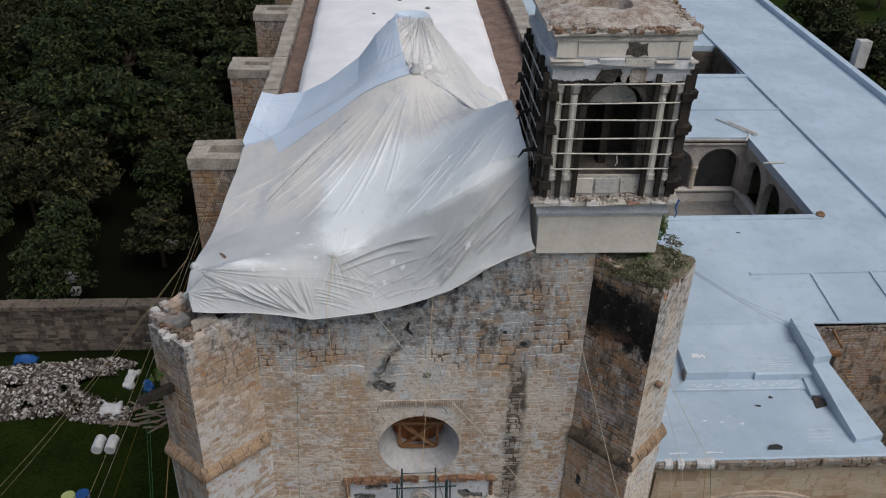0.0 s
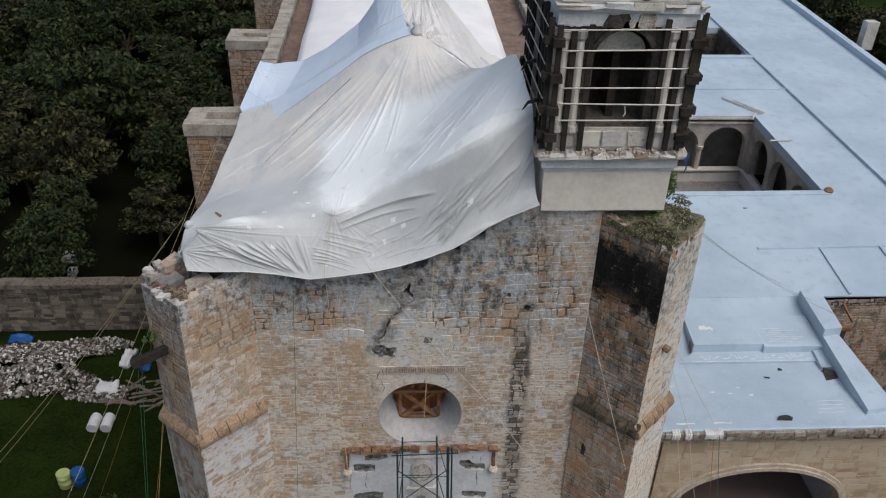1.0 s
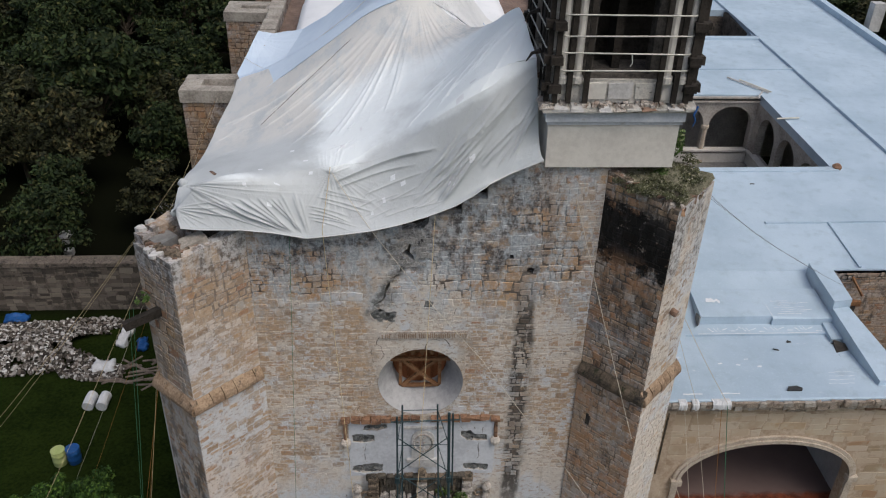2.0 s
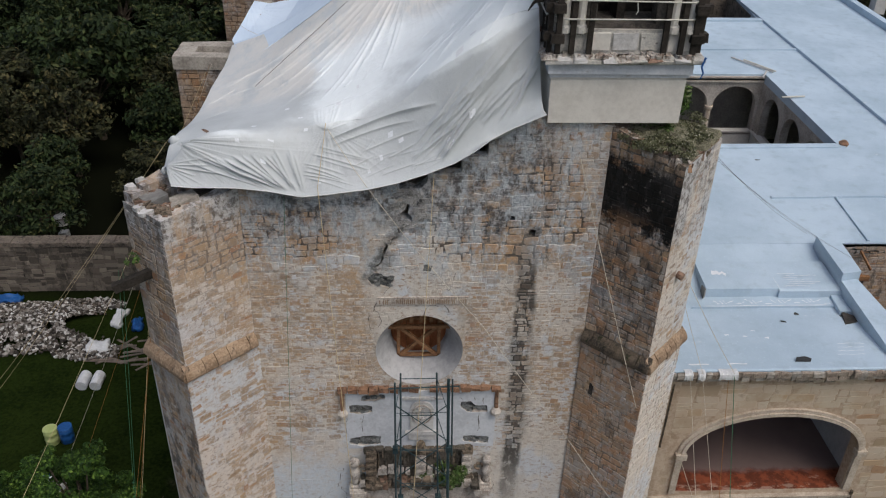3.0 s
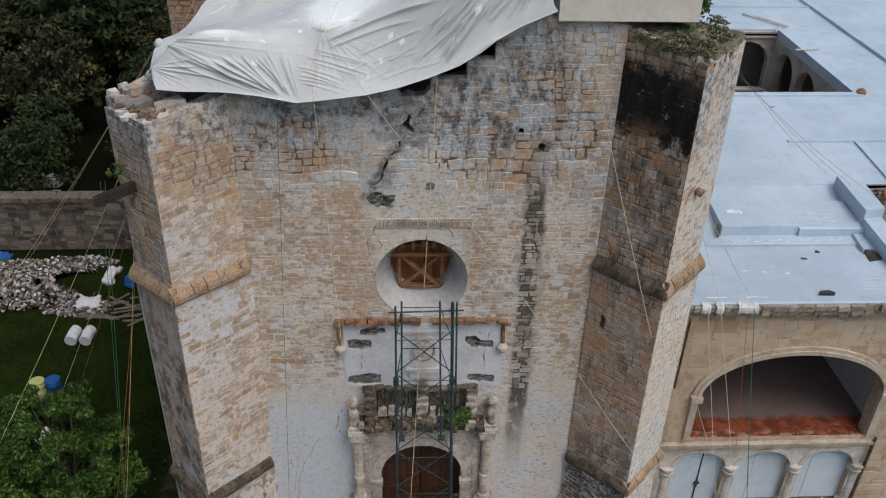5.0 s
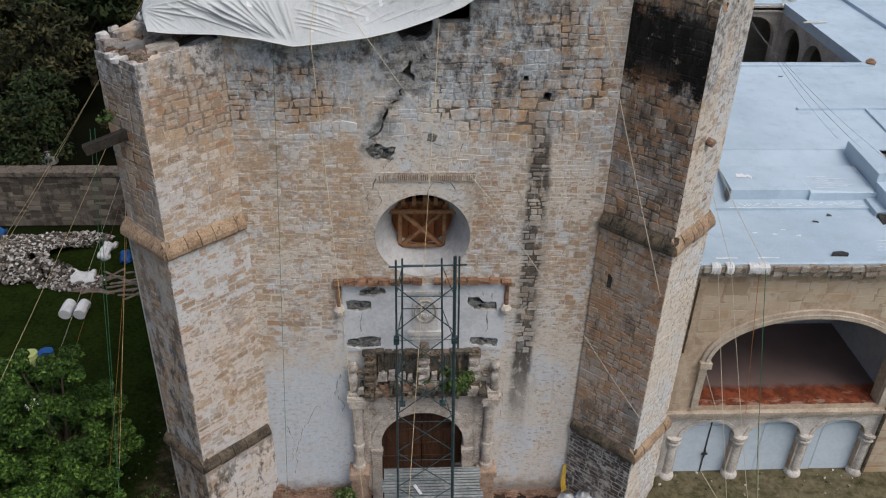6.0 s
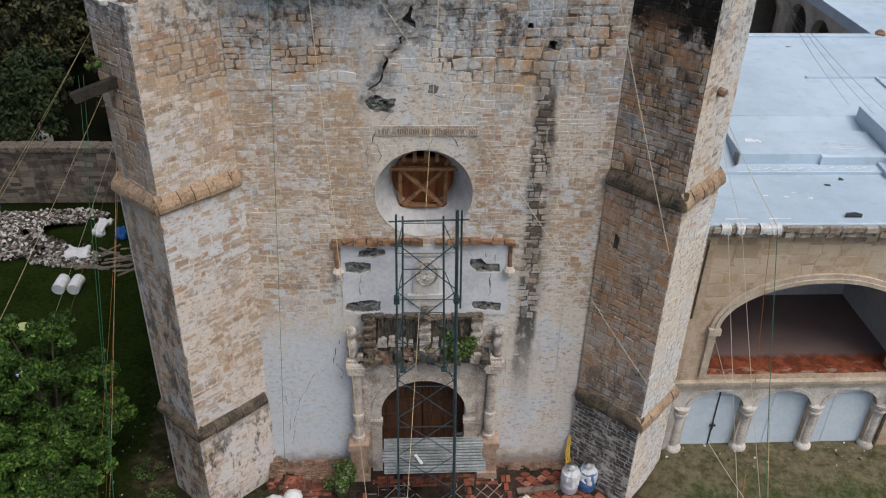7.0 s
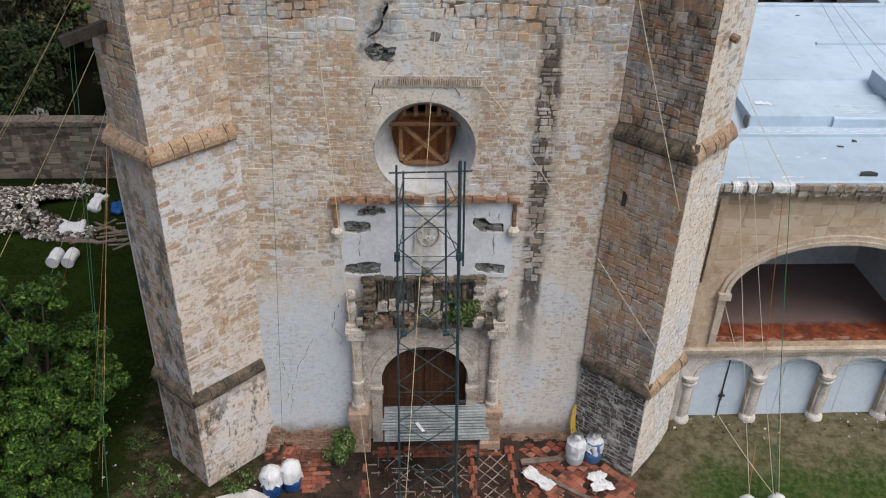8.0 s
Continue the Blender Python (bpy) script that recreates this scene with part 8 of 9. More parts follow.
# ---- brick forecourt, partly dug up ----
def court_z(x, y):
    """The ground swells a little towards the facade."""
    return 0.03 + 0.22 * min(1, max(0, (y + 1.5) / 1.4)) + 0.02 * noise.noise((x * 0.9, y * 0.9, 3.0))


court = Geo()
cn, cm = 48, 24
cxs = lambda v: (-5.4 + 0.5 * v, 6.6 - 1.7 * max(0, v * 1.35 - 0.35))
court.add([(cxs(j / cm)[0] + (cxs(j / cm)[1] - cxs(j / cm)[0]) * i / cn, -5.5 + 5.48 * j / cm, court_z(-5 + 11 * i / cn, -5.5 + 5.48 * j / cm)) for j in range(cm + 1) for i in range(cn + 1)],
          [(j * (cn + 1) + i, j * (cn + 1) + i + 1, (j + 1) * (cn + 1) + i + 1, (j + 1) * (cn + 1) + i) for j in range(cm) for i in range(cn)])
forecourt = solid("pavement", court, "plaza", "dug-up forecourt of dark mossy ground and red brick paving", "pavement", "structure")
BRICK = []
for k in range(6):
    BRICK.append(mesh_of("brick", Geo().box(-0.5, 0.5, -0.5, 0.5, -0.5, 0.5, 0.05, 0.12), "floor_brick"))
MOSSY = [mesh_of("brick", Geo().box(-0.5, 0.5, -0.5, 0.5, -0.5, 0.5, 0.06, 0.12), "moss_tile") for k in range(3)]


def pave(x0, x1, y0, y1, turn, keep, w=0.27, l=0.27, z=0.015, kinds=None, loose=1.0):
    c, s = math.cos(turn), math.sin(turn)
    n = int(max(x1 - x0, y1 - y0) / min(w, l)) + 4
    cx, cy = (x0 + x1) / 2, (y0 + y1) / 2
    for i in range(-n, n):
        for j in range(-n, n):
            x, y = cx + (i * l + (l / 2 if j % 2 and l != w else 0)) * c - j * w * s, cy + (i * l + (l / 2 if j % 2 and l != w else 0)) * s + j * w * c
            if x0 < x < x1 and y0 < y < y1 and rng.random() < keep and (abs(x) < 4.7 or y < -abs(abs(x) - 4.7) - 0.15):
                ob = new("brick", rng.choice(kinds or BRICK))
                ob.parent = forecourt
                ob.matrix_basis = Matrix.LocRotScale((x, y, z + court_z(x, y) + loose * rng.uniform(-0.012, 0.012)), Euler((loose * rng.uniform(-0.03, 0.03), loose * rng.uniform(-0.03, 0.03), turn + loose * rng.uniform(-0.03, 0.03))), (l - 0.005 - 0.015 * loose, w - 0.005 - 0.015 * loose, 0.06))


pave(3.1, 6.5, -2.7, -0.25, radians(45), 0.92, 0.25, 0.25, -0.014, BRICK * 3 + MOSSY[:1], 0.2)
pave(-4.45, -3.0, -1.95, -0.35, radians(2), 0.95, 0.16, 0.28, -0.012, None, 0.25)
for x0, x1, y0, y1 in ((-1.95, -1.7, -5, -0.9), (2.6, 2.85, -5, -0.4), (1.42, 1.6, -5, -0.6)):
    pave(x0, x1, y0, y1, 0.0, 0.7, 0.3, 0.16, 0.03)
pave(-1.5, 2.5, -0.75, -0.45, 0.0, 0.75, 0.14, 0.28, 0.03)
pave(-1.6, 2.55, -4.8, -0.8, radians(45), 0.5, 0.30, 0.30, 0.0, MOSSY)
pave(-5.2, -2.9, -3.2, -2.3, radians(8), 0.3, 0.15, 0.28)
# pale lime joints left between the lost and mossy tiles
joints = Geo()
for k in range(520):
    bx = rng.choice(((1.7, 2.55), (1.7, 2.55), (-0.2, 1.35), (-1.65, -0.3)))
    x, y = rng.uniform(*bx), rng.uniform(-4.6, -0.7)
    if noise.noise((x * 0.8, y * 0.8, 12.0)) < -0.05:
        continue
    if bx[0] > 1 or rng.random() < 0.35:
        d = rng.choice((0.7071, -0.7071))
        cc = round((x - y if d > 0 else x + y) / 0.42) * 0.42
        l = rng.uniform(0.12, 0.4)
        x = (cc + (x + y if d > 0 else x - y)) / 2 if d > 0 else (cc + x - y) / 2
        y = x - cc if d > 0 else cc - x
        a, b = (x - l * 0.7, y - d * l), (x + l * 0.7, y + d * l)
    elif rng.random() < 0.5:
        y = round(y / 0.15) * 0.15
        a, b = (x - 0.14, y), (x + 0.14, y)
    else:
        x = round(x / 0.28) * 0.28
        a, b = (x, y - 0.08), (x, y + 0.08)
    if max(a[1], b[1]) < -0.4 and bx[0] - 0.1 < min(a[0], b[0]) and max(a[0], b[0]) < bx[1] + 0.1:
        joints.bar((a[0], a[1], court_z(*a) + 0.03), (b[0], b[1], court_z(*b) + 0.03), rng.uniform(0.008, 0.02), 0.03)
tagged(part("lime_joints", joints, "joint_lime", forecourt), kind="stuff")
# footing of small tumbled stones along the facade
foot = tagged(thing("wall_foot", (0, -0.2, 0), "crumbling footing of small reddish stones along the facade base", "wall footing"), kind="structure")
tumble = Geo()
for side_ in (-1, 1):
    for k in range(330):
        x = side_ * rng.uniform(2.35, 4.85)
        t = rng.random() ** 1.6
        if side_ > 0 and k % 3:
            continue
        y, z = -0.02 - (0.42 if side_ < 0 else 0.2) * t, 0.2 + (0.55 if side_ < 0 else 0.12) * (1 - t) * (0.7 + 0.55 * noise.noise((x * 1.6, 0, 5)))
        if t > 0.5 and noise.noise((x * 1.1, y, 8)) < -0.1:
            continue
        s = rng.uniform(0.035, 0.11)
        if k % 5 == 0:
            part("stone", Geo().box(x - s * 1.4, x + s * 1.4, y - s * 0.7, y + s * 0.7, z - s, z + s * 0.45, 0.025, 0.02), "foot_stone", foot)
        else:
            tumble.box(x - s * 1.3, x + s * 1.3, y - s * 0.6, y + s * 0.6, z - s, z + s * 0.4, 0.02, 0.015)
tagged(part("small_stones", tumble, "foot_stone", foot), kind="stuff")
for k in range(22):
    x, y = rng.gauss(-4.1, 0.5), rng.uniform(-0.9, -0.3)
    ob = new("brick", rng.choice(BRICK))
    ob.parent = forecourt
    ob.matrix_basis = Matrix.LocRotScale((x, y, court_z(x, y) + 0.03), Euler((rng.uniform(-0.5, 0.5), rng.uniform(-0.5, 0.5), rng.uniform(0, 3))), (0.22, 0.11, 0.06))
scat = Geo()
for _ in range(260):
    x, y = rng.uniform(-7.5, 7.5), rng.uniform(-4.6, -0.6)
    if abs(x) < 4.7 or y < -abs(abs(x) - 4.7) - 0.5:
        s = rng.uniform(0.01, 0.032)
        scat.box(x - s, x + s, y - s, y + s, court_z(x, y) - 0.01, court_z(x, y) + 0.01 + s, 0.02)
for _ in range(40):
    x, y = rng.uniform(8, 15.5), rng.gauss(-0.05, 0.25)
    s = rng.uniform(0.008, 0.03)
    scat.box(x - s, x + s, y - s, y + s, bank_z(x, y) - 0.01, bank_z(x, y) + 0.02 + s, 0.03)
for _ in range(70):
    x, y = rng.uniform(-10.5, -7.0), rng.uniform(-3, 4)
    s = rng.uniform(0.008, 0.03)
    scat.box(x - s, x + s, y - s, y + s, 0.0, 0.02 + s, 0.03)
solid("gravel", scat, "rubble", "scattered stone chips on the bare ground", "gravel", "stuff")
solid("stone_slab", Geo().slab(Flat(0.12), [(-6.3, -2.9), (-4.9, -3.3), (-4.6, -2.2), (-5.2, -1.9), (-6.2, -2.2)], [], 0, 0.14), "plaster_white", "broken pale concrete slab lying on the ground", "slab")


def weed(x, y, z, r, h, count, seed, label, size=0.09, leaf="leaf_weed"):
    th = thing("shrub", (x, y, z), label, "shrub")
    g, q = Geo(), random.Random(seed)
    st = Geo()
    for k in range(9):
        a = q.uniform(0, 6.28)
        p = (x + r * 0.7 * math.cos(a), y + r * 0.7 * math.sin(a), z + h * q.uniform(0.4, 0.9))
        st.tube([(x, y, z), ((x + p[0]) / 2, (y + p[1]) / 2, z + h * 0.4), p], 0.012, 4, 0.005)
        leaves(g, p, (r * 0.45, r * 0.45, h * 0.3), count // 9, size, q)
    part("stems", st, "bark", th)
    tagged(part("foliage", g, leaf, th), kind="stuff")
    return th


weed(-2.62, -0.75, 0.05, 0.5, 1.0, 1800, 1, "leafy green weed growing at the foot of the portal", 0.055)
weed(1.05, -0.35, 5.15, 0.5, 0.75, 800, 2, "green weeds growing on the mossy portal cornice", 0.07)
weed(0.3, -0.3, 5.2, 0.25, 0.3, 140, 3, "small weed on the portal cornice", 0.06)
weed(6.5, 0.35, 17.35, 0.75, 0.22, 1600, 4, "grey-green weeds growing on the broken buttress top", 0.04, "leaf_dry")
weed(6.95, 0.75, 17.45, 0.6, 0.25, 1200, 9, "dry tangled weeds on the buttress top", 0.04, "leaf_dry")
weed(6.75, 0.95, 17.5, 0.35, 0.9, 420, 5, "leggy shrub rooted on the buttress top beside the tower", 0.06)
weed(5.7, -0.3, 17.4, 0.7, 0.18, 1400, 6, "low grassy weeds on the buttress top", 0.04, "leaf_dry")
weed(6.2, 0.2, 17.45, 0.35, 0.3, 420, 7, "green weed clump on the buttress top", 0.045)
for k, (x, y) in enumerate(((-7.6, -1.9), (-8.3, -1.2), (-7.0, -2.8), (-8.0, -3.0), (-8.9, 0.2), (-5.6, -1.6), (-8.7, -2.2), (-6.3, -3.3))):
    weed(x, y, 0.0, 0.5, 0.3, 360, 30 + k, "low dark weeds growing on the bare earth beside the buttress", 0.05)
for k, (x, y, r_) in enumerate(((5.5, -0.35, 0.5), (6.0, -0.7, 0.5), (6.45, -0.3, 0.6), (6.9, 0.2, 0.5), (7.2, -0.1, 0.4), (6.3, 0.5, 0.6), (6.4, -1.1, 0.35), (5.9, 0.1, 0.5))):
    weed(x, y, 17.5, r_, 0.16, 900, 60 + k, "dry grey-green grass on the broken buttress head", 0.035, "leaf_weed" if k == 5 else "leaf_dry")
weed(-7.6, -0.9, 14.12, 0.2, 0.3, 90, 8, "tuft of weed on a rotten beam", 0.06)

# ---- drums and sacks ----
def drum(x, y, mat, label, sack=True, z=0.03, tied=False):
    th = thing("drum", (x, y, z), label, "drum", "drums with sacks")
    barrel = part("barrel", Geo().lathe(x, y, [(0.26, z), (0.285, z + 0.04), (0.285, z + 0.25), (0.30, z + 0.28), (0.285, z + 0.31), (0.285, z + 0.55), (0.30, z + 0.58), (0.285, z + 0.61), (0.28, z + 0.8)], 20), mat, th, smooth=True)
    part("bung_ring", Geo().lathe(x, y, [(0.287, z + 0.76), (0.297, z + 0.775), (0.297, z + 0.795), (0.28, z + 0.81)], 20), mat, barrel)
    if sack:
        n = 40
        prof = [(0.345, 0.46), (0.335, 0.56), (0.325, 0.68), (0.32, 0.8), (0.27, 0.88), (0.2, 0.96), (0.12, 1.02), (0.07, 1.05)] if not tied else [(0.30, 0.42), (0.31, 0.52), (0.31, 0.62), (0.30, 0.74), (0.24, 0.84), (0.14, 0.9), (0.11, 0.94), (0.19, 1.02)]
        vs = []
        for i, (r, h) in enumerate(prof):
            for k in range(n):
                a = 2 * math.pi * k / n
                wob = noise.noise((math.cos(a) * 2.2 + x * 3, math.sin(a) * 2.2 + y * 3, i * 0.35)) * 0.22 + noise.noise((math.cos(a) * 6 + x, math.sin(a) * 6, i * 0.5)) * 0.12
                rr = r * (1 + wob)
                vs.append((x + rr * math.cos(a), y + rr * math.sin(a), z + h + (0.16 * noise.noise((math.cos(a) * 2.5, math.sin(a) * 2.5, x)) if i == 0 else 0.05 * noise.noise((math.cos(a) * 3, math.sin(a) * 3, i + x)))))
        g = Geo().add(vs, [(i * n + k, i * n + (k + 1) % n, (i + 1) * n + (k + 1) % n, (i + 1) * n + k) for i in range(len(prof) - 1) for k in range(n)] + [tuple((len(prof) - 1) * n + k for k in range(n))])
        part("sack_cover", g, "white_sack", th, "crumpled white sack over the top", True)
    return th


drum(4.75, -0.98, "pale_drum", "pale plastic drum with a tied white sack standing in it", tied=True, z=0.1)
drum(5.33, -0.92, "mid_drum", "blue plastic drum with a tied white sack standing in it", tied=True, z=0.1)
drum(-4.55, -1.95, "blue_drum", "blue plastic drum draped with a white sheet")
drum(-4.0, -1.75, "blue_drum", "blue plastic drum draped with a white sheet")
bunch = thing("rope_bunch", (4.8, -0.3, 0.2), "bunch of bright yellow rope hanging at the wall foot", "rope")
for k in range(6):
    part("strand", Geo().tube([(4.78 + rng.uniform(-0.05, 0.05), -0.12, 1.5 + rng.uniform(-0.1, 0.1)), (4.8 + rng.uniform(-0.12, 0.12), -0.25, 0.9), (4.85 + rng.uniform(-0.2, 0.2), -0.45, 0.22)], 0.022, 5), "rope_bright", bunch)
for k, (x, y) in enumerate(((-15.08, 10.7), (-14.45, 10.68))):
    g = Geo().tube([(x, y - 0.40, 0.26), (x, y - 0.28, 0.27), (x, y + 0.28, 0.27), (x + 0.02, y + 0.42, 0.26)], 0.26, 14)
    solid("white_drum", g, "white_sack", "white plastic drum lying on the lawn", "drum", smooth=False, group="lying drums")
drum(-15.28, 7.05, "green_drum", "pale green plastic drum on the lawn", sack=False, z=0.0)
drum(-14.7, 7.15, "blue_drum", "bright blue plastic drum on the lawn", sack=False, z=0.0)
drum(-14.62, 4.4, "blue_drum", "blue drum half hidden in the foliage", sack=False, z=0.0)
drum(-14.1, 4.15, "green_drum", "pale drum half hidden in the foliage", sack=True, z=0.0)
for x, y in ((9.56, -3.1), (10.42, -3.08)):
    g = Geo().lathe(x, y, [(0.24, 0.0), (0.33, 0.12), (0.33, 0.36), (0.24, 0.5), (0.07, 0.58)], 16)
    g.v = [(px + 0.08 * noise.noise((px * 3, py * 3, pz * 3)), py + 0.08 * noise.noise((px * 3 + 5, py * 3, pz)), pz) for px, py, pz in g.v]
    solid("white_sack", g, "white_sack", "filled white sack standing on the grass under ropes", "sack", smooth=True, group="filled sacks")
for k, (x, y, l, w, a) in enumerate(((3.5, -1.8, 1.05, 0.42, 0.75), (5.35, -1.95, 0.75, 0.6, 0.2))):
    g = Geo()
    c, s = math.cos(a), math.sin(a)
    n = 22
    g.add([(x + (l * (i / n - 0.5)) * s + (w * (j / n - 0.5) * (1 + 0.5 * noise.noise((i * 0.2, k, 1.5)))) * c, y - (l * (i / n - 0.5)) * c + (w * (j / n - 0.5)) * s, 0.17 + 0.05 * noise.noise((i * 0.25, j * 0.25, k)) + 0.09 * abs(noise.noise((i * 0.45, j * 0.4, k + 5))) + 0.015 * noise.noise((i * 1.3, j * 1.3, k))) for i in range(n + 1) for j in range(n + 1)],
          [(i * (n + 1) + j, i * (n + 1) + j + 1, (i + 1) * (n + 1) + j + 1, (i + 1) * (n + 1) + j) for i in range(n) for j in range(n)])
    o = solid("plastic_bag", g, "white_sack", "crumpled white plastic bag on the brick paving", "bag", smooth=True, group="crumpled bags")
    o.modifiers.new("thickness", "SOLIDIFY").thickness = 0.012
solid("plank", Geo().bar((3.05, -1.1, 0.16), (4.75, -0.92, 0.16), 0.2, 0.06), "debris_wood", "old plank lying across the brick paving", "plank", group="planks")
solid("plank", Geo().bar((3.35, -1.45, 0.13), (5.5, -2.95, 0.1), 0.14, 0.05), "debris_wood", "old plank lying across the brick paving", "plank", group="planks")

# ---- beam stub in the outer face of the limewashed buttress ----
solid("wooden_beam", Geo().bar((-6.95, -0.8, 13.98), (-8.12, -1.2, 13.62), 0.2, 0.24), "timber_dark", "rotten dark wooden beam jutting from the buttress", "beam")

# ---- ropes ----
def rope(points, mat, label, r=0.016):
    pts = []
    P = [Vector(p) for p in points]
    for a, b in zip(P, P[1:]):
        L = (b - a).length
        for i in range(8):
            t = i / 8
            q = a.lerp(b, t)
            q.z -= 0.02 * L * math.sin(math.pi * t) * (0.6 if abs(a.z - b.z) > 0.8 * L else 1)
            pts.append(q)
    pts.append(P[-1])
    return solid("rope", Geo().tube(pts, r * (0.85 if P[0].x > -6.8 else 0.52), 5), mat, label, "rope", group="guy ropes")


rope([(-2.5, 0.45, 17.6), (-2.72, -0.45, 16.2), (-1.2, -6.0, 0.0)], "rope", "taut yellow rope running down before the facade", 0.0105)
rope([(0.28, -0.35, 16.55), (-0.95, -8.5, 0.0)], "rope", "taut yellow rope hanging before the portal", 0.0105)
rope([(-2.45, 0.3, 17.5), (-1.3, -0.5, 16.0), (1.73, -0.9, 12.0), (4.43, -1.2, 8.0), (6.6, -1.9, 4.9)], "rope_pale", "pale rope slanting across the facade from the tarpaulin", 0.011)
rope([(-3.6, -0.40, 16.0), (-4.3, -1.2, 0.3)], "rope_green", "thin green cord hanging down the facade", 0.009)
rope([(4.1, -0.1, 16.9), (6.25, -1.75, 9.6)], "rope_pale", "pale rope slanting across the mouldy buttress", 0.012)
rope([(4.0, -0.02, 11.4), (4.1, -0.02, 4.0)], "rope_pale", "thin pale cord hanging on the facade", 0.007)
rope([(-7.06, 2.3, 16.3), (-20.0, 5.5, 0.0)], "rope", "taut yellow guy rope from the parapet to the lawn", 0.013)
rope([(-7.1, 2.1, 16.3), (-19.6, 5.2, 0.0)], "rope", "taut yellow guy rope from the parapet to the lawn", 0.0105)
rope([(-7.0, 7.6, 16.3), (-15.5, -6.9, 0.0)], "rope", "long yellow guy rope stretched past the buttress", 0.012)
rope([(-6.95, 8.4, 16.3), (-14.35, 5.2, 0.0)], "rope_pale", "pale guy rope running to the drums on the lawn", 0.012)
rope([(-7.0, 8.2, 16.3), (-13.6, 4.2, 0.0)], "rope_orange", "orange guy rope running to the drums on the lawn", 0.0105)
rope([(-7.95, -1.03, 14.1), (-9.0, -3.2, 0.0)], "rope_green", "green rope hanging from the beam stub", 0.011)
rope([(-7.85, -1.0, 14.1), (-9.2, -2.6, 0.0)], "rope_green", "green rope hanging from the beam stub", 0.012)
rope([(-7.3, -0.3, 13.2), (-10.17, -1.4, 0.0)], "rope_orange", "orange rope hanging beside the buttress", 0.011)
rope([(-7.35, -0.2, 13.4), (-10.0, -0.9, 0.0)], "rope_orange", "orange rope hanging beside the buttress", 0.0105)
rope([(-7.4, -0.2, 13.6), (-9.7, -1.6, 0.0)], "rope", "yellow rope hanging beside the buttress", 0.011)
rope([(9.8, -0.1, 9.38), (10.4, -2.96, 0.5)], "rope_green", "taut green rope from the roof edge to the sacks", 0.014)
rope([(10.1, -1.52, 4.93), (10.5, -2.96, 0.5)], "rope", "yellow rope tied to the green one and to the sacks", 0.0105)
rope([(9.62, -0.1, 9.38), (10.57, 0.12, 3.53)], "rope_orange", "thin orange rope hanging before the loggia arch", 0.011)
rope([(8.79, -0.1, 9.38), (10.34, -2.96, 0.5)], "rope_pale", "thin pale rope hanging before the loggia arch", 0.009)
rope([(8.4, -0.1, 9.38), (9.6, -2.99, 0.5)], "rope_pale", "thin pale rope hanging before the loggia arch", 0.010)
rope([(8.84, 0.15, 5.5), (9.64, 0.13, 3.53)], "rope_pale", "short pale rope tied in the loggia arch", 0.011)
rope([(9.67, 0.3, 0.71), (10.38, -2.96, 0.5)], "rope_pale", "pale rope pegged to the ground before the arcade", 0.0105)
rope([(11.0, 0.02, 0.5), (9.56, -2.99, 0.5)], "rope_orange", "orange rope tied to the foot of a column", 0.0105)
rope([(8.27, 1.13, 12.0), (9.8, -0.08, 9.42)], "rope_pale", "rope running from the buttress to the roof edge", 0.012)
rope([(8.0, 1.4, 12.0), (8.79, -0.08, 9.42)], "rope_pale", "rope running from the buttress to the roof edge", 0.009)
for k in range(3):
    rope([(7.2 + 0.1 * k, 0.6 + 0.3 * k, 17.4 - 0.25 * k), (15.2 + 0.5 * k, 7.5 - 0.9 * k, 9.9)], "drain", "thin grey guy rope from the tower to the roof parapet", 0.006)
for x, w in ((8.24, 0.26), (8.66, 0.24), (9.34, 0.36), (9.68, 0.26)):
    g = Geo()
    nx, prof = 8, [(0.16, 9.425), (0.06, 9.445), (-0.04, 9.44), (-0.10, 9.39), (-0.115, 9.30), (-0.105, 9.20)]
    for i in range(nx + 1):
        k = 0.016 * math.sin(i * 2.4 + x * 5) + rng.uniform(-0.006, 0.006)
        g.v += [(x + w * i / nx + rng.uniform(-0.006, 0.006), y - abs(k), z + k * 0.6 + (rng.uniform(-0.04, 0.02) if n == 5 else 0)) for n, (y, z) in enumerate(prof)]
    g.f += [(6 * i + n, 6 * i + n + 1, 6 * i + n + 7, 6 * i + n + 6) for i in range(nx) for n in range(5)]
    pad = solid("rope_pad", g, "white_sack", "white cloth wrapped over the roof edge under the ropes", "pad", group="rope pads")
    pad.modifiers.new("thickness", "SOLIDIFY").thickness = 0.012

# ---- garden wall, rubble heap, debris ----
gw = tagged(thing("garden_wall", (-25, 18.5, 0), "long field-stone garden wall with a plain coping, stained dark", "wall"), kind="structure")
part("wall_body", Geo().box(-70, -7.0, 18.3, 18.9, -0.2, 2.85), "field_wall", gw)
x = -45.0
while x < -7.2:
    l = rng.uniform(0.7, 1.5)
    part("coping_stone", Geo().box(x, x + l - 0.01, 18.22, 18.98, 2.82, 3.08 + rng.uniform(-0.015, 0.015), 0.012, 0.03), "field_wall", gw)
    x += l
fg = Frame((-40, 18.3), (-40, 18.3), (-7, 18.3))
gst = Shade("field_stone", 0.95)
_g = gst.ramp(gst.rnd(), [(0.0, (0.055, 0.046, 0.038)), (0.5, (0.13, 0.11, 0.09)), (1.0, (0.21, 0.18, 0.145))])
MAT["field_stone"] = gst.done(gst.mix(_g, (0.04, 0.036, 0.03), gst.mul(gst.step(gst.noise(1.0, 6, 0.7, (1, 1, 0.4)), 0.48, 0.62), 0.8)), gst.noise(9, 4), 0.5, 0.02)
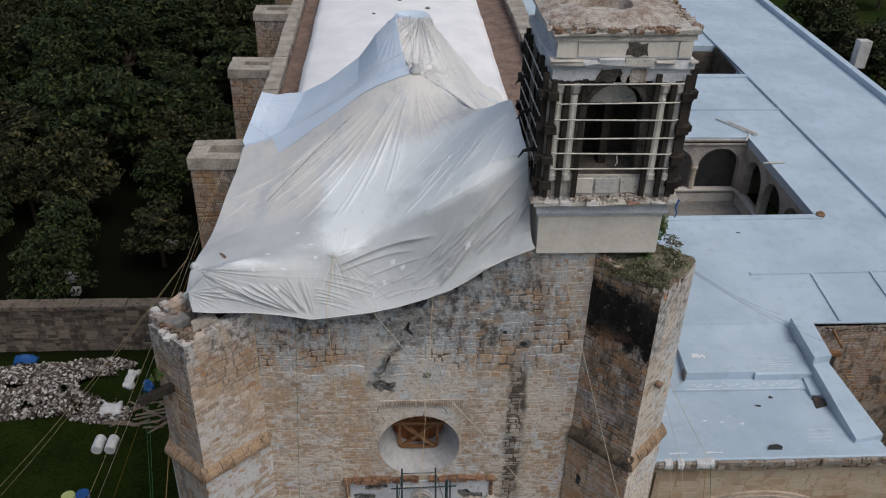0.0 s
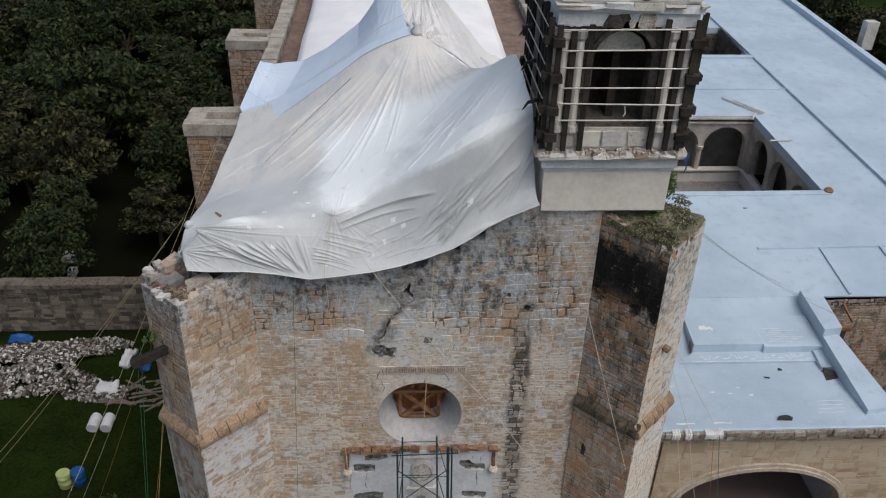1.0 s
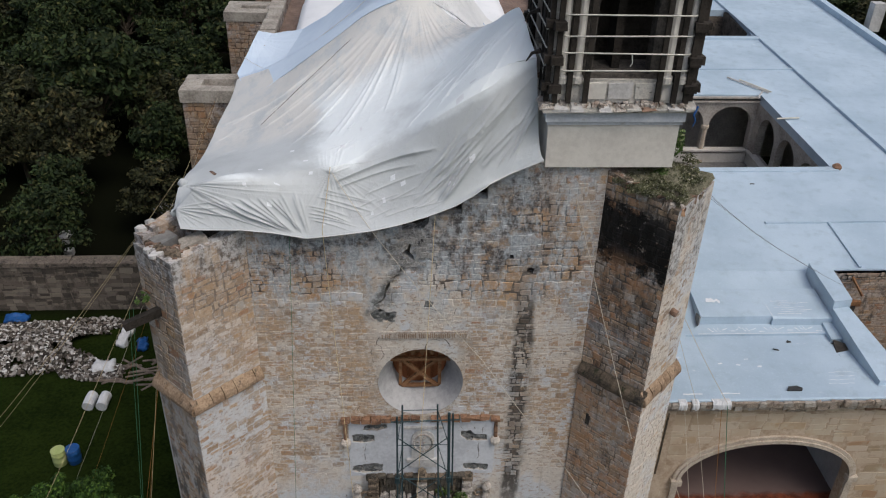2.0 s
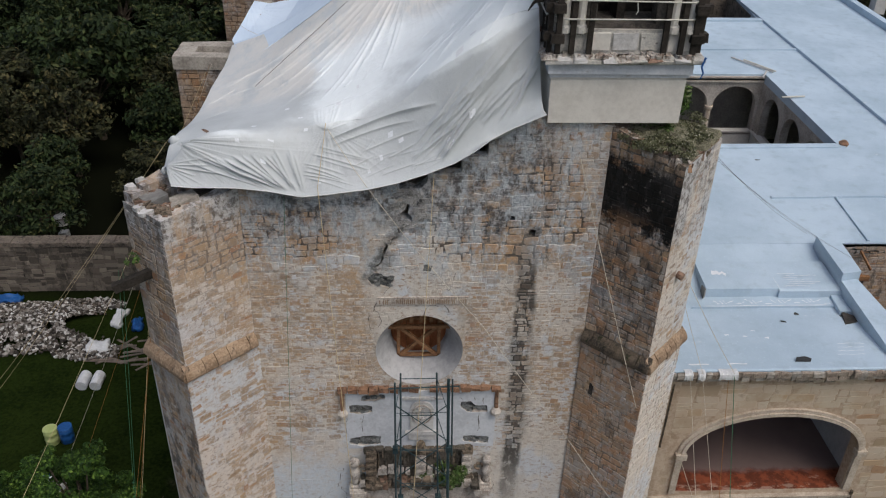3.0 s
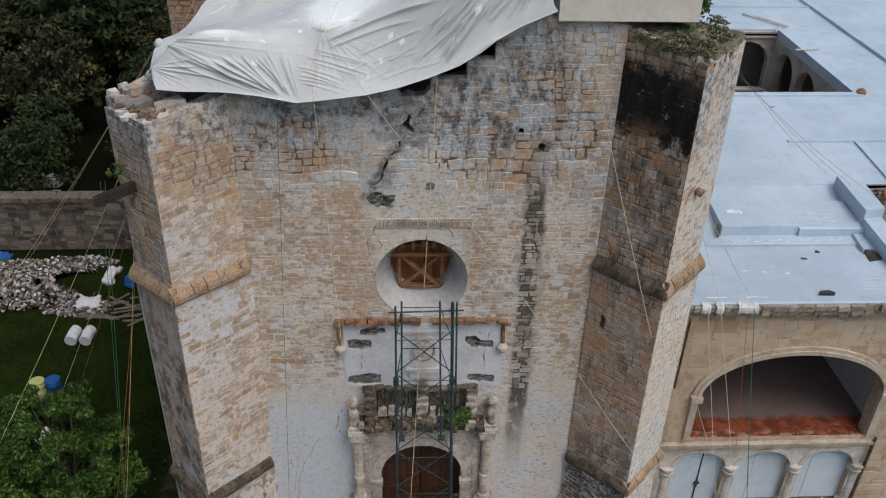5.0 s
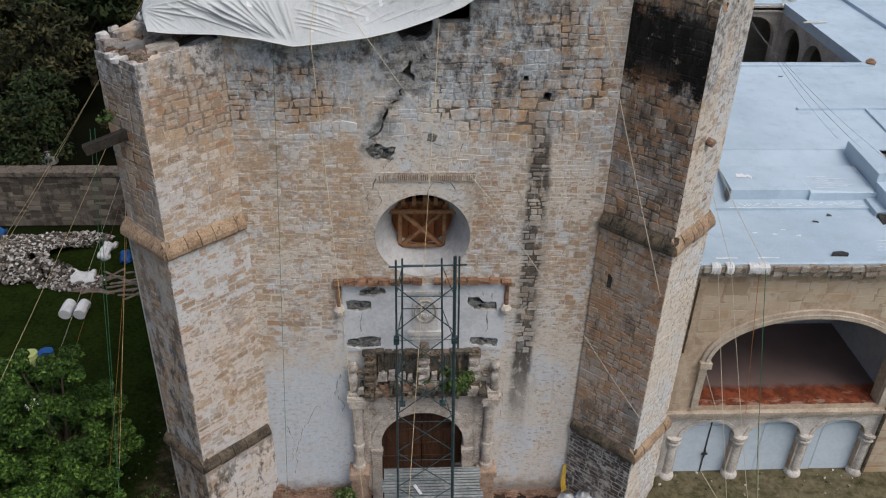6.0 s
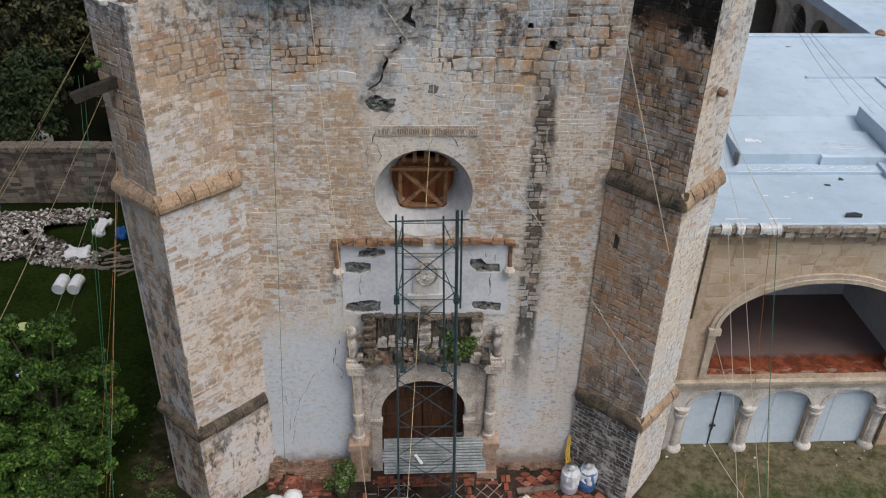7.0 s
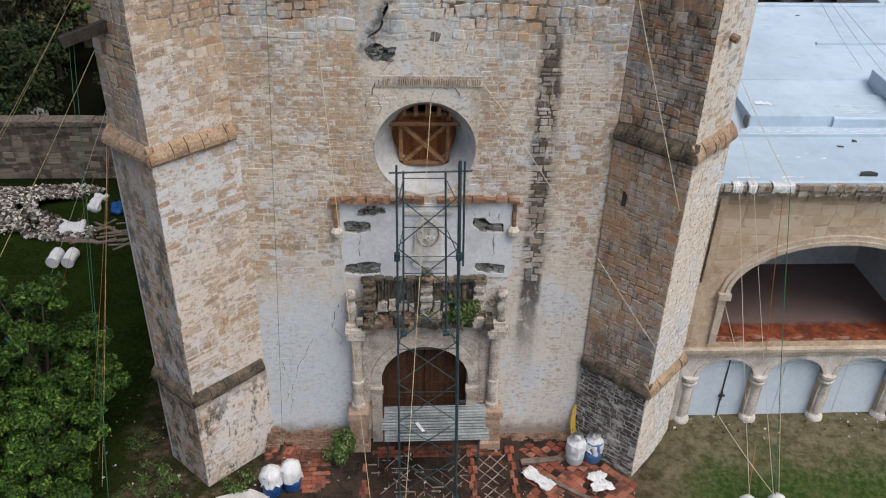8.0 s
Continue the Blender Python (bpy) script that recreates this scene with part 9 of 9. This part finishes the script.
set_stones(fg, lay_stones(fg, 10.0, 32.5, 0.0, 2.8, (0.2, 0.36), (0.35, 0.8), None, (0.01, 0.04), 0.02, 81), "field_stone", gw, lambda u, v: True, 9, limit=280)
heap = Geo()
q = random.Random(5)
for k in range(15000):
    x, y = q.uniform(-24.0, -14.2), q.uniform(12.2, 17.9)
    ex = ((x + 19.6) / 4.9) ** 2 + ((y - 14.9) / 2.2) ** 2
    arm = ((x + 15.6) / 1.8) ** 2 + ((y - 13.0) / 0.6) ** 2
    arm2 = ((x + 16.8) / 2.0) ** 2 + ((y - 16.9) / 0.55) ** 2
    if min(ex, arm, arm2) > 1 + 0.25 * noise.noise((x, y, 0)) or ((x + 15.7) / 1.6) ** 2 + ((y - 15.0) / 0.9) ** 2 < 1:
        continue
    if noise.noise((x * 1.6, y * 1.6, 7)) + 0.5 * q.random() > 0.62 or q.random() > 1.25 - 0.75 * min(ex, arm, arm2):
        continue
    z = 0.55 * max(0, 1 - ex) + 0.1 * q.random()
    s = q.uniform(0.03, 0.095)
    R = Euler((q.uniform(-0.7, 0.7), q.uniform(-0.7, 0.7), q.uniform(0, 3.14))).to_matrix()
    d = (s, s * q.uniform(0.5, 0.9), s * q.uniform(0.35, 0.7))
    blk = Geo().box(-d[0], d[0], -d[1], d[1], -d[2], d[2], s * 0.25)
    heap.add([tuple(R @ Vector(p) + Vector((x, y, z + 0.05))) for p in blk.v], blk.f)
solid("rubble_heap", heap, "rubble", "wide heap of pale broken building stones on the lawn", "rubble heap", "stuff")
for k in range(26):
    x, y, a = q.uniform(-14.9, -12.2), q.uniform(12.0, 13.9), q.uniform(-0.6, 0.9)
    l = q.uniform(0.6, 1.8)
    solid("broken_plank", Geo().bar((x - l / 2 * math.cos(a), y - l / 2 * math.sin(a), 0.02 + 0.004 * (k % 7)), (x + l / 2 * math.cos(a), y + l / 2 * math.sin(a), 0.03 + 0.004 * (k % 7)), 0.1, 0.04), "debris_wood", "weathered broken plank in a debris pile", "plank", group="debris planks")
for k, (x, y, w, l, mat, nm) in enumerate(((-15.2, 13.3, 1.0, 0.7, "white_sack", "white sheet"), (-14.8, 15.6, 0.5, 1.3, "white_sack", "white sheet"), (-20.8, 17.3, 1.2, 0.5, "blue_drum", "blue sheet"), (-13.75, 15.1, 0.4, 0.8, "blue_drum", "blue sheet"), (-15.8, 29.2, 1.2, 1.0, "plaster_white", "grey debris"))):
    g = Geo()
    n = 8
    g.add([(x + w * (i / n - 0.5), y + l * (j / n - 0.5), 0.3 + 0.22 * noise.noise((i * 0.6, j * 0.6, k * 3.3))) for j in range(n + 1) for i in range(n + 1)], [(j * (n + 1) + i, j * (n + 1) + i + 1, (j + 1) * (n + 1) + i + 1, (j + 1) * (n + 1) + i) for j in range(n) for i in range(n)])
    o = solid("crumpled_sheet", g, mat, "crumpled %s lying among the debris" % nm, "sheet", smooth=True, group="debris sheets")
    o.modifiers.new("thickness", "SOLIDIFY").thickness = 0.25
solid("water_tank_lid", Geo().lathe(-20.8, 25.5, [(0.45, 0.0), (0.45, 0.5), (0.3, 0.6)], 16), "plaster_white", "round white tub beyond the garden wall", "tub")
solid("white_box", Geo().box(-20.4, -19.9, 23.6, 24.1, 0, 0.4, 0.02, 0.03), "plaster_white", "small white box beyond the garden wall", "box")

# ---- trees ----
def tree(x, y, height, radius, clumps, per, size, leaf, seed, label, name="tree", group="", spread=(0.2, 0.34)):
    th = thing(name, (x, y, 0), label, "tree", group)
    q = random.Random(seed)
    wood, crown = Geo(), Geo()
    lean = (q.uniform(-0.4, 0.4), q.uniform(-0.4, 0.4))
    base = height * 0.35
    wood.tube([(x, y, -0.1), (x + lean[0] * 0.4, y + lean[1] * 0.4, base), (x + lean[0], y + lean[1], height * 0.75)], 0.03 * height, 8, 0.008 * height)
    for k in range(clumps):
        a, t = q.uniform(0, 6.28), q.random()
        rr = radius * math.sqrt(q.random()) * (1 - 0.45 * t)
        c = (x + lean[0] + rr * math.cos(a), y + lean[1] + rr * math.sin(a), height * (0.42 + 0.56 * t * (1 - 0.5 * (rr / radius) ** 2)))
        if k % 3 == 0:
            wood.tube([(x + lean[0] * 0.5, y + lean[1] * 0.5, base * q.uniform(0.8, 1.2)), ((x + c[0]) / 2, (y + c[1]) / 2, (base + c[2]) / 2 + 0.3), c], 0.011 * height, 5, 0.003 * height)
        s = radius * q.uniform(*spread)
        leaves(crown, c, (s, s, s * 0.62), per, size, q)
    part("trunk", wood, "bark", th)
    tagged(part("crown", crown, leaf, th), kind="stuff")
    return th


tree(-11.0, -0.4, 6.6, 2.45, 150, 230, 0.075, "leaf_near", 21, "broad leafy green tree beside the church", spread=(0.09, 0.18))
tree(-12.9, -2.9, 5.0, 2.6, 120, 220, 0.075, "leaf_near", 22, "leafy green tree crowding the lawn", spread=(0.09, 0.18))
tree(-10.7, -3.2, 4.7, 2.0, 90, 210, 0.072, "leaf_near", 23, "young leafy tree beside the buttress", spread=(0.1, 0.2))
tree(-14.9, 0.6, 4.0, 2.2, 80, 190, 0.075, "leaf_near", 24, "low leafy tree on the lawn", spread=(0.1, 0.2))
woods = []
for k in range(5):
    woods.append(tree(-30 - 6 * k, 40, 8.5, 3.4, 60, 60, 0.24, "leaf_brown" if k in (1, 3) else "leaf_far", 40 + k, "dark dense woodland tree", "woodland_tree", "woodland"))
q = random.Random(77)
spots, tries = [], 0
while len(spots) < 190 and tries < 6000:
    tries += 1
    x, y = q.uniform(-75, -11.5), q.uniform(21, 125)
    if x > -17.5 and y < 26 or (y < 60 and x < -45) or x < -20 - 0.62 * y:
        continue
    if all((x - a) ** 2 + (y - b) ** 2 > 4.0 ** 2 for a, b in spots):
        spots.append((x, y))
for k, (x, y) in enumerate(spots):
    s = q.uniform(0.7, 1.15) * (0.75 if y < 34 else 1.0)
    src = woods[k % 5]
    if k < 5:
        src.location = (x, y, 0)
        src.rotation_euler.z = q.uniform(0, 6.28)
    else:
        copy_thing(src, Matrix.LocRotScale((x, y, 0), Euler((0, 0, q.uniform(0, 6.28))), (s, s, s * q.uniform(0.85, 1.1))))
for k in range(24):
    x, y = (q.uniform(37, 50), q.uniform(52, 80)) if k < 9 else (q.uniform(44, 110), q.uniform(78, 150))
    copy_thing(woods[k % 5], Matrix.LocRotScale((x, y, 0), Euler((0, 0, q.uniform(0, 6.28))), (0.9, 0.9, 0.8)))
solid("field_wall", Geo().box(44, 110, 64, 64.8, -0.2, 2.0, 0.0), "field_wall", "stone field wall on the meadow beyond the convent", "wall", "structure")
solid("field_wall", Geo().box(50, 130, 92, 92.8, -0.2, 2.2, 0.0), "field_wall", "far stone field wall on the meadow", "wall", "structure")
solid("plank_fence", Geo().box(36.5, 60, 46.0, 46.3, -0.2, 2.2, 0.0), "field_wall", "weathered wall beyond the convent roof", "wall", "structure")
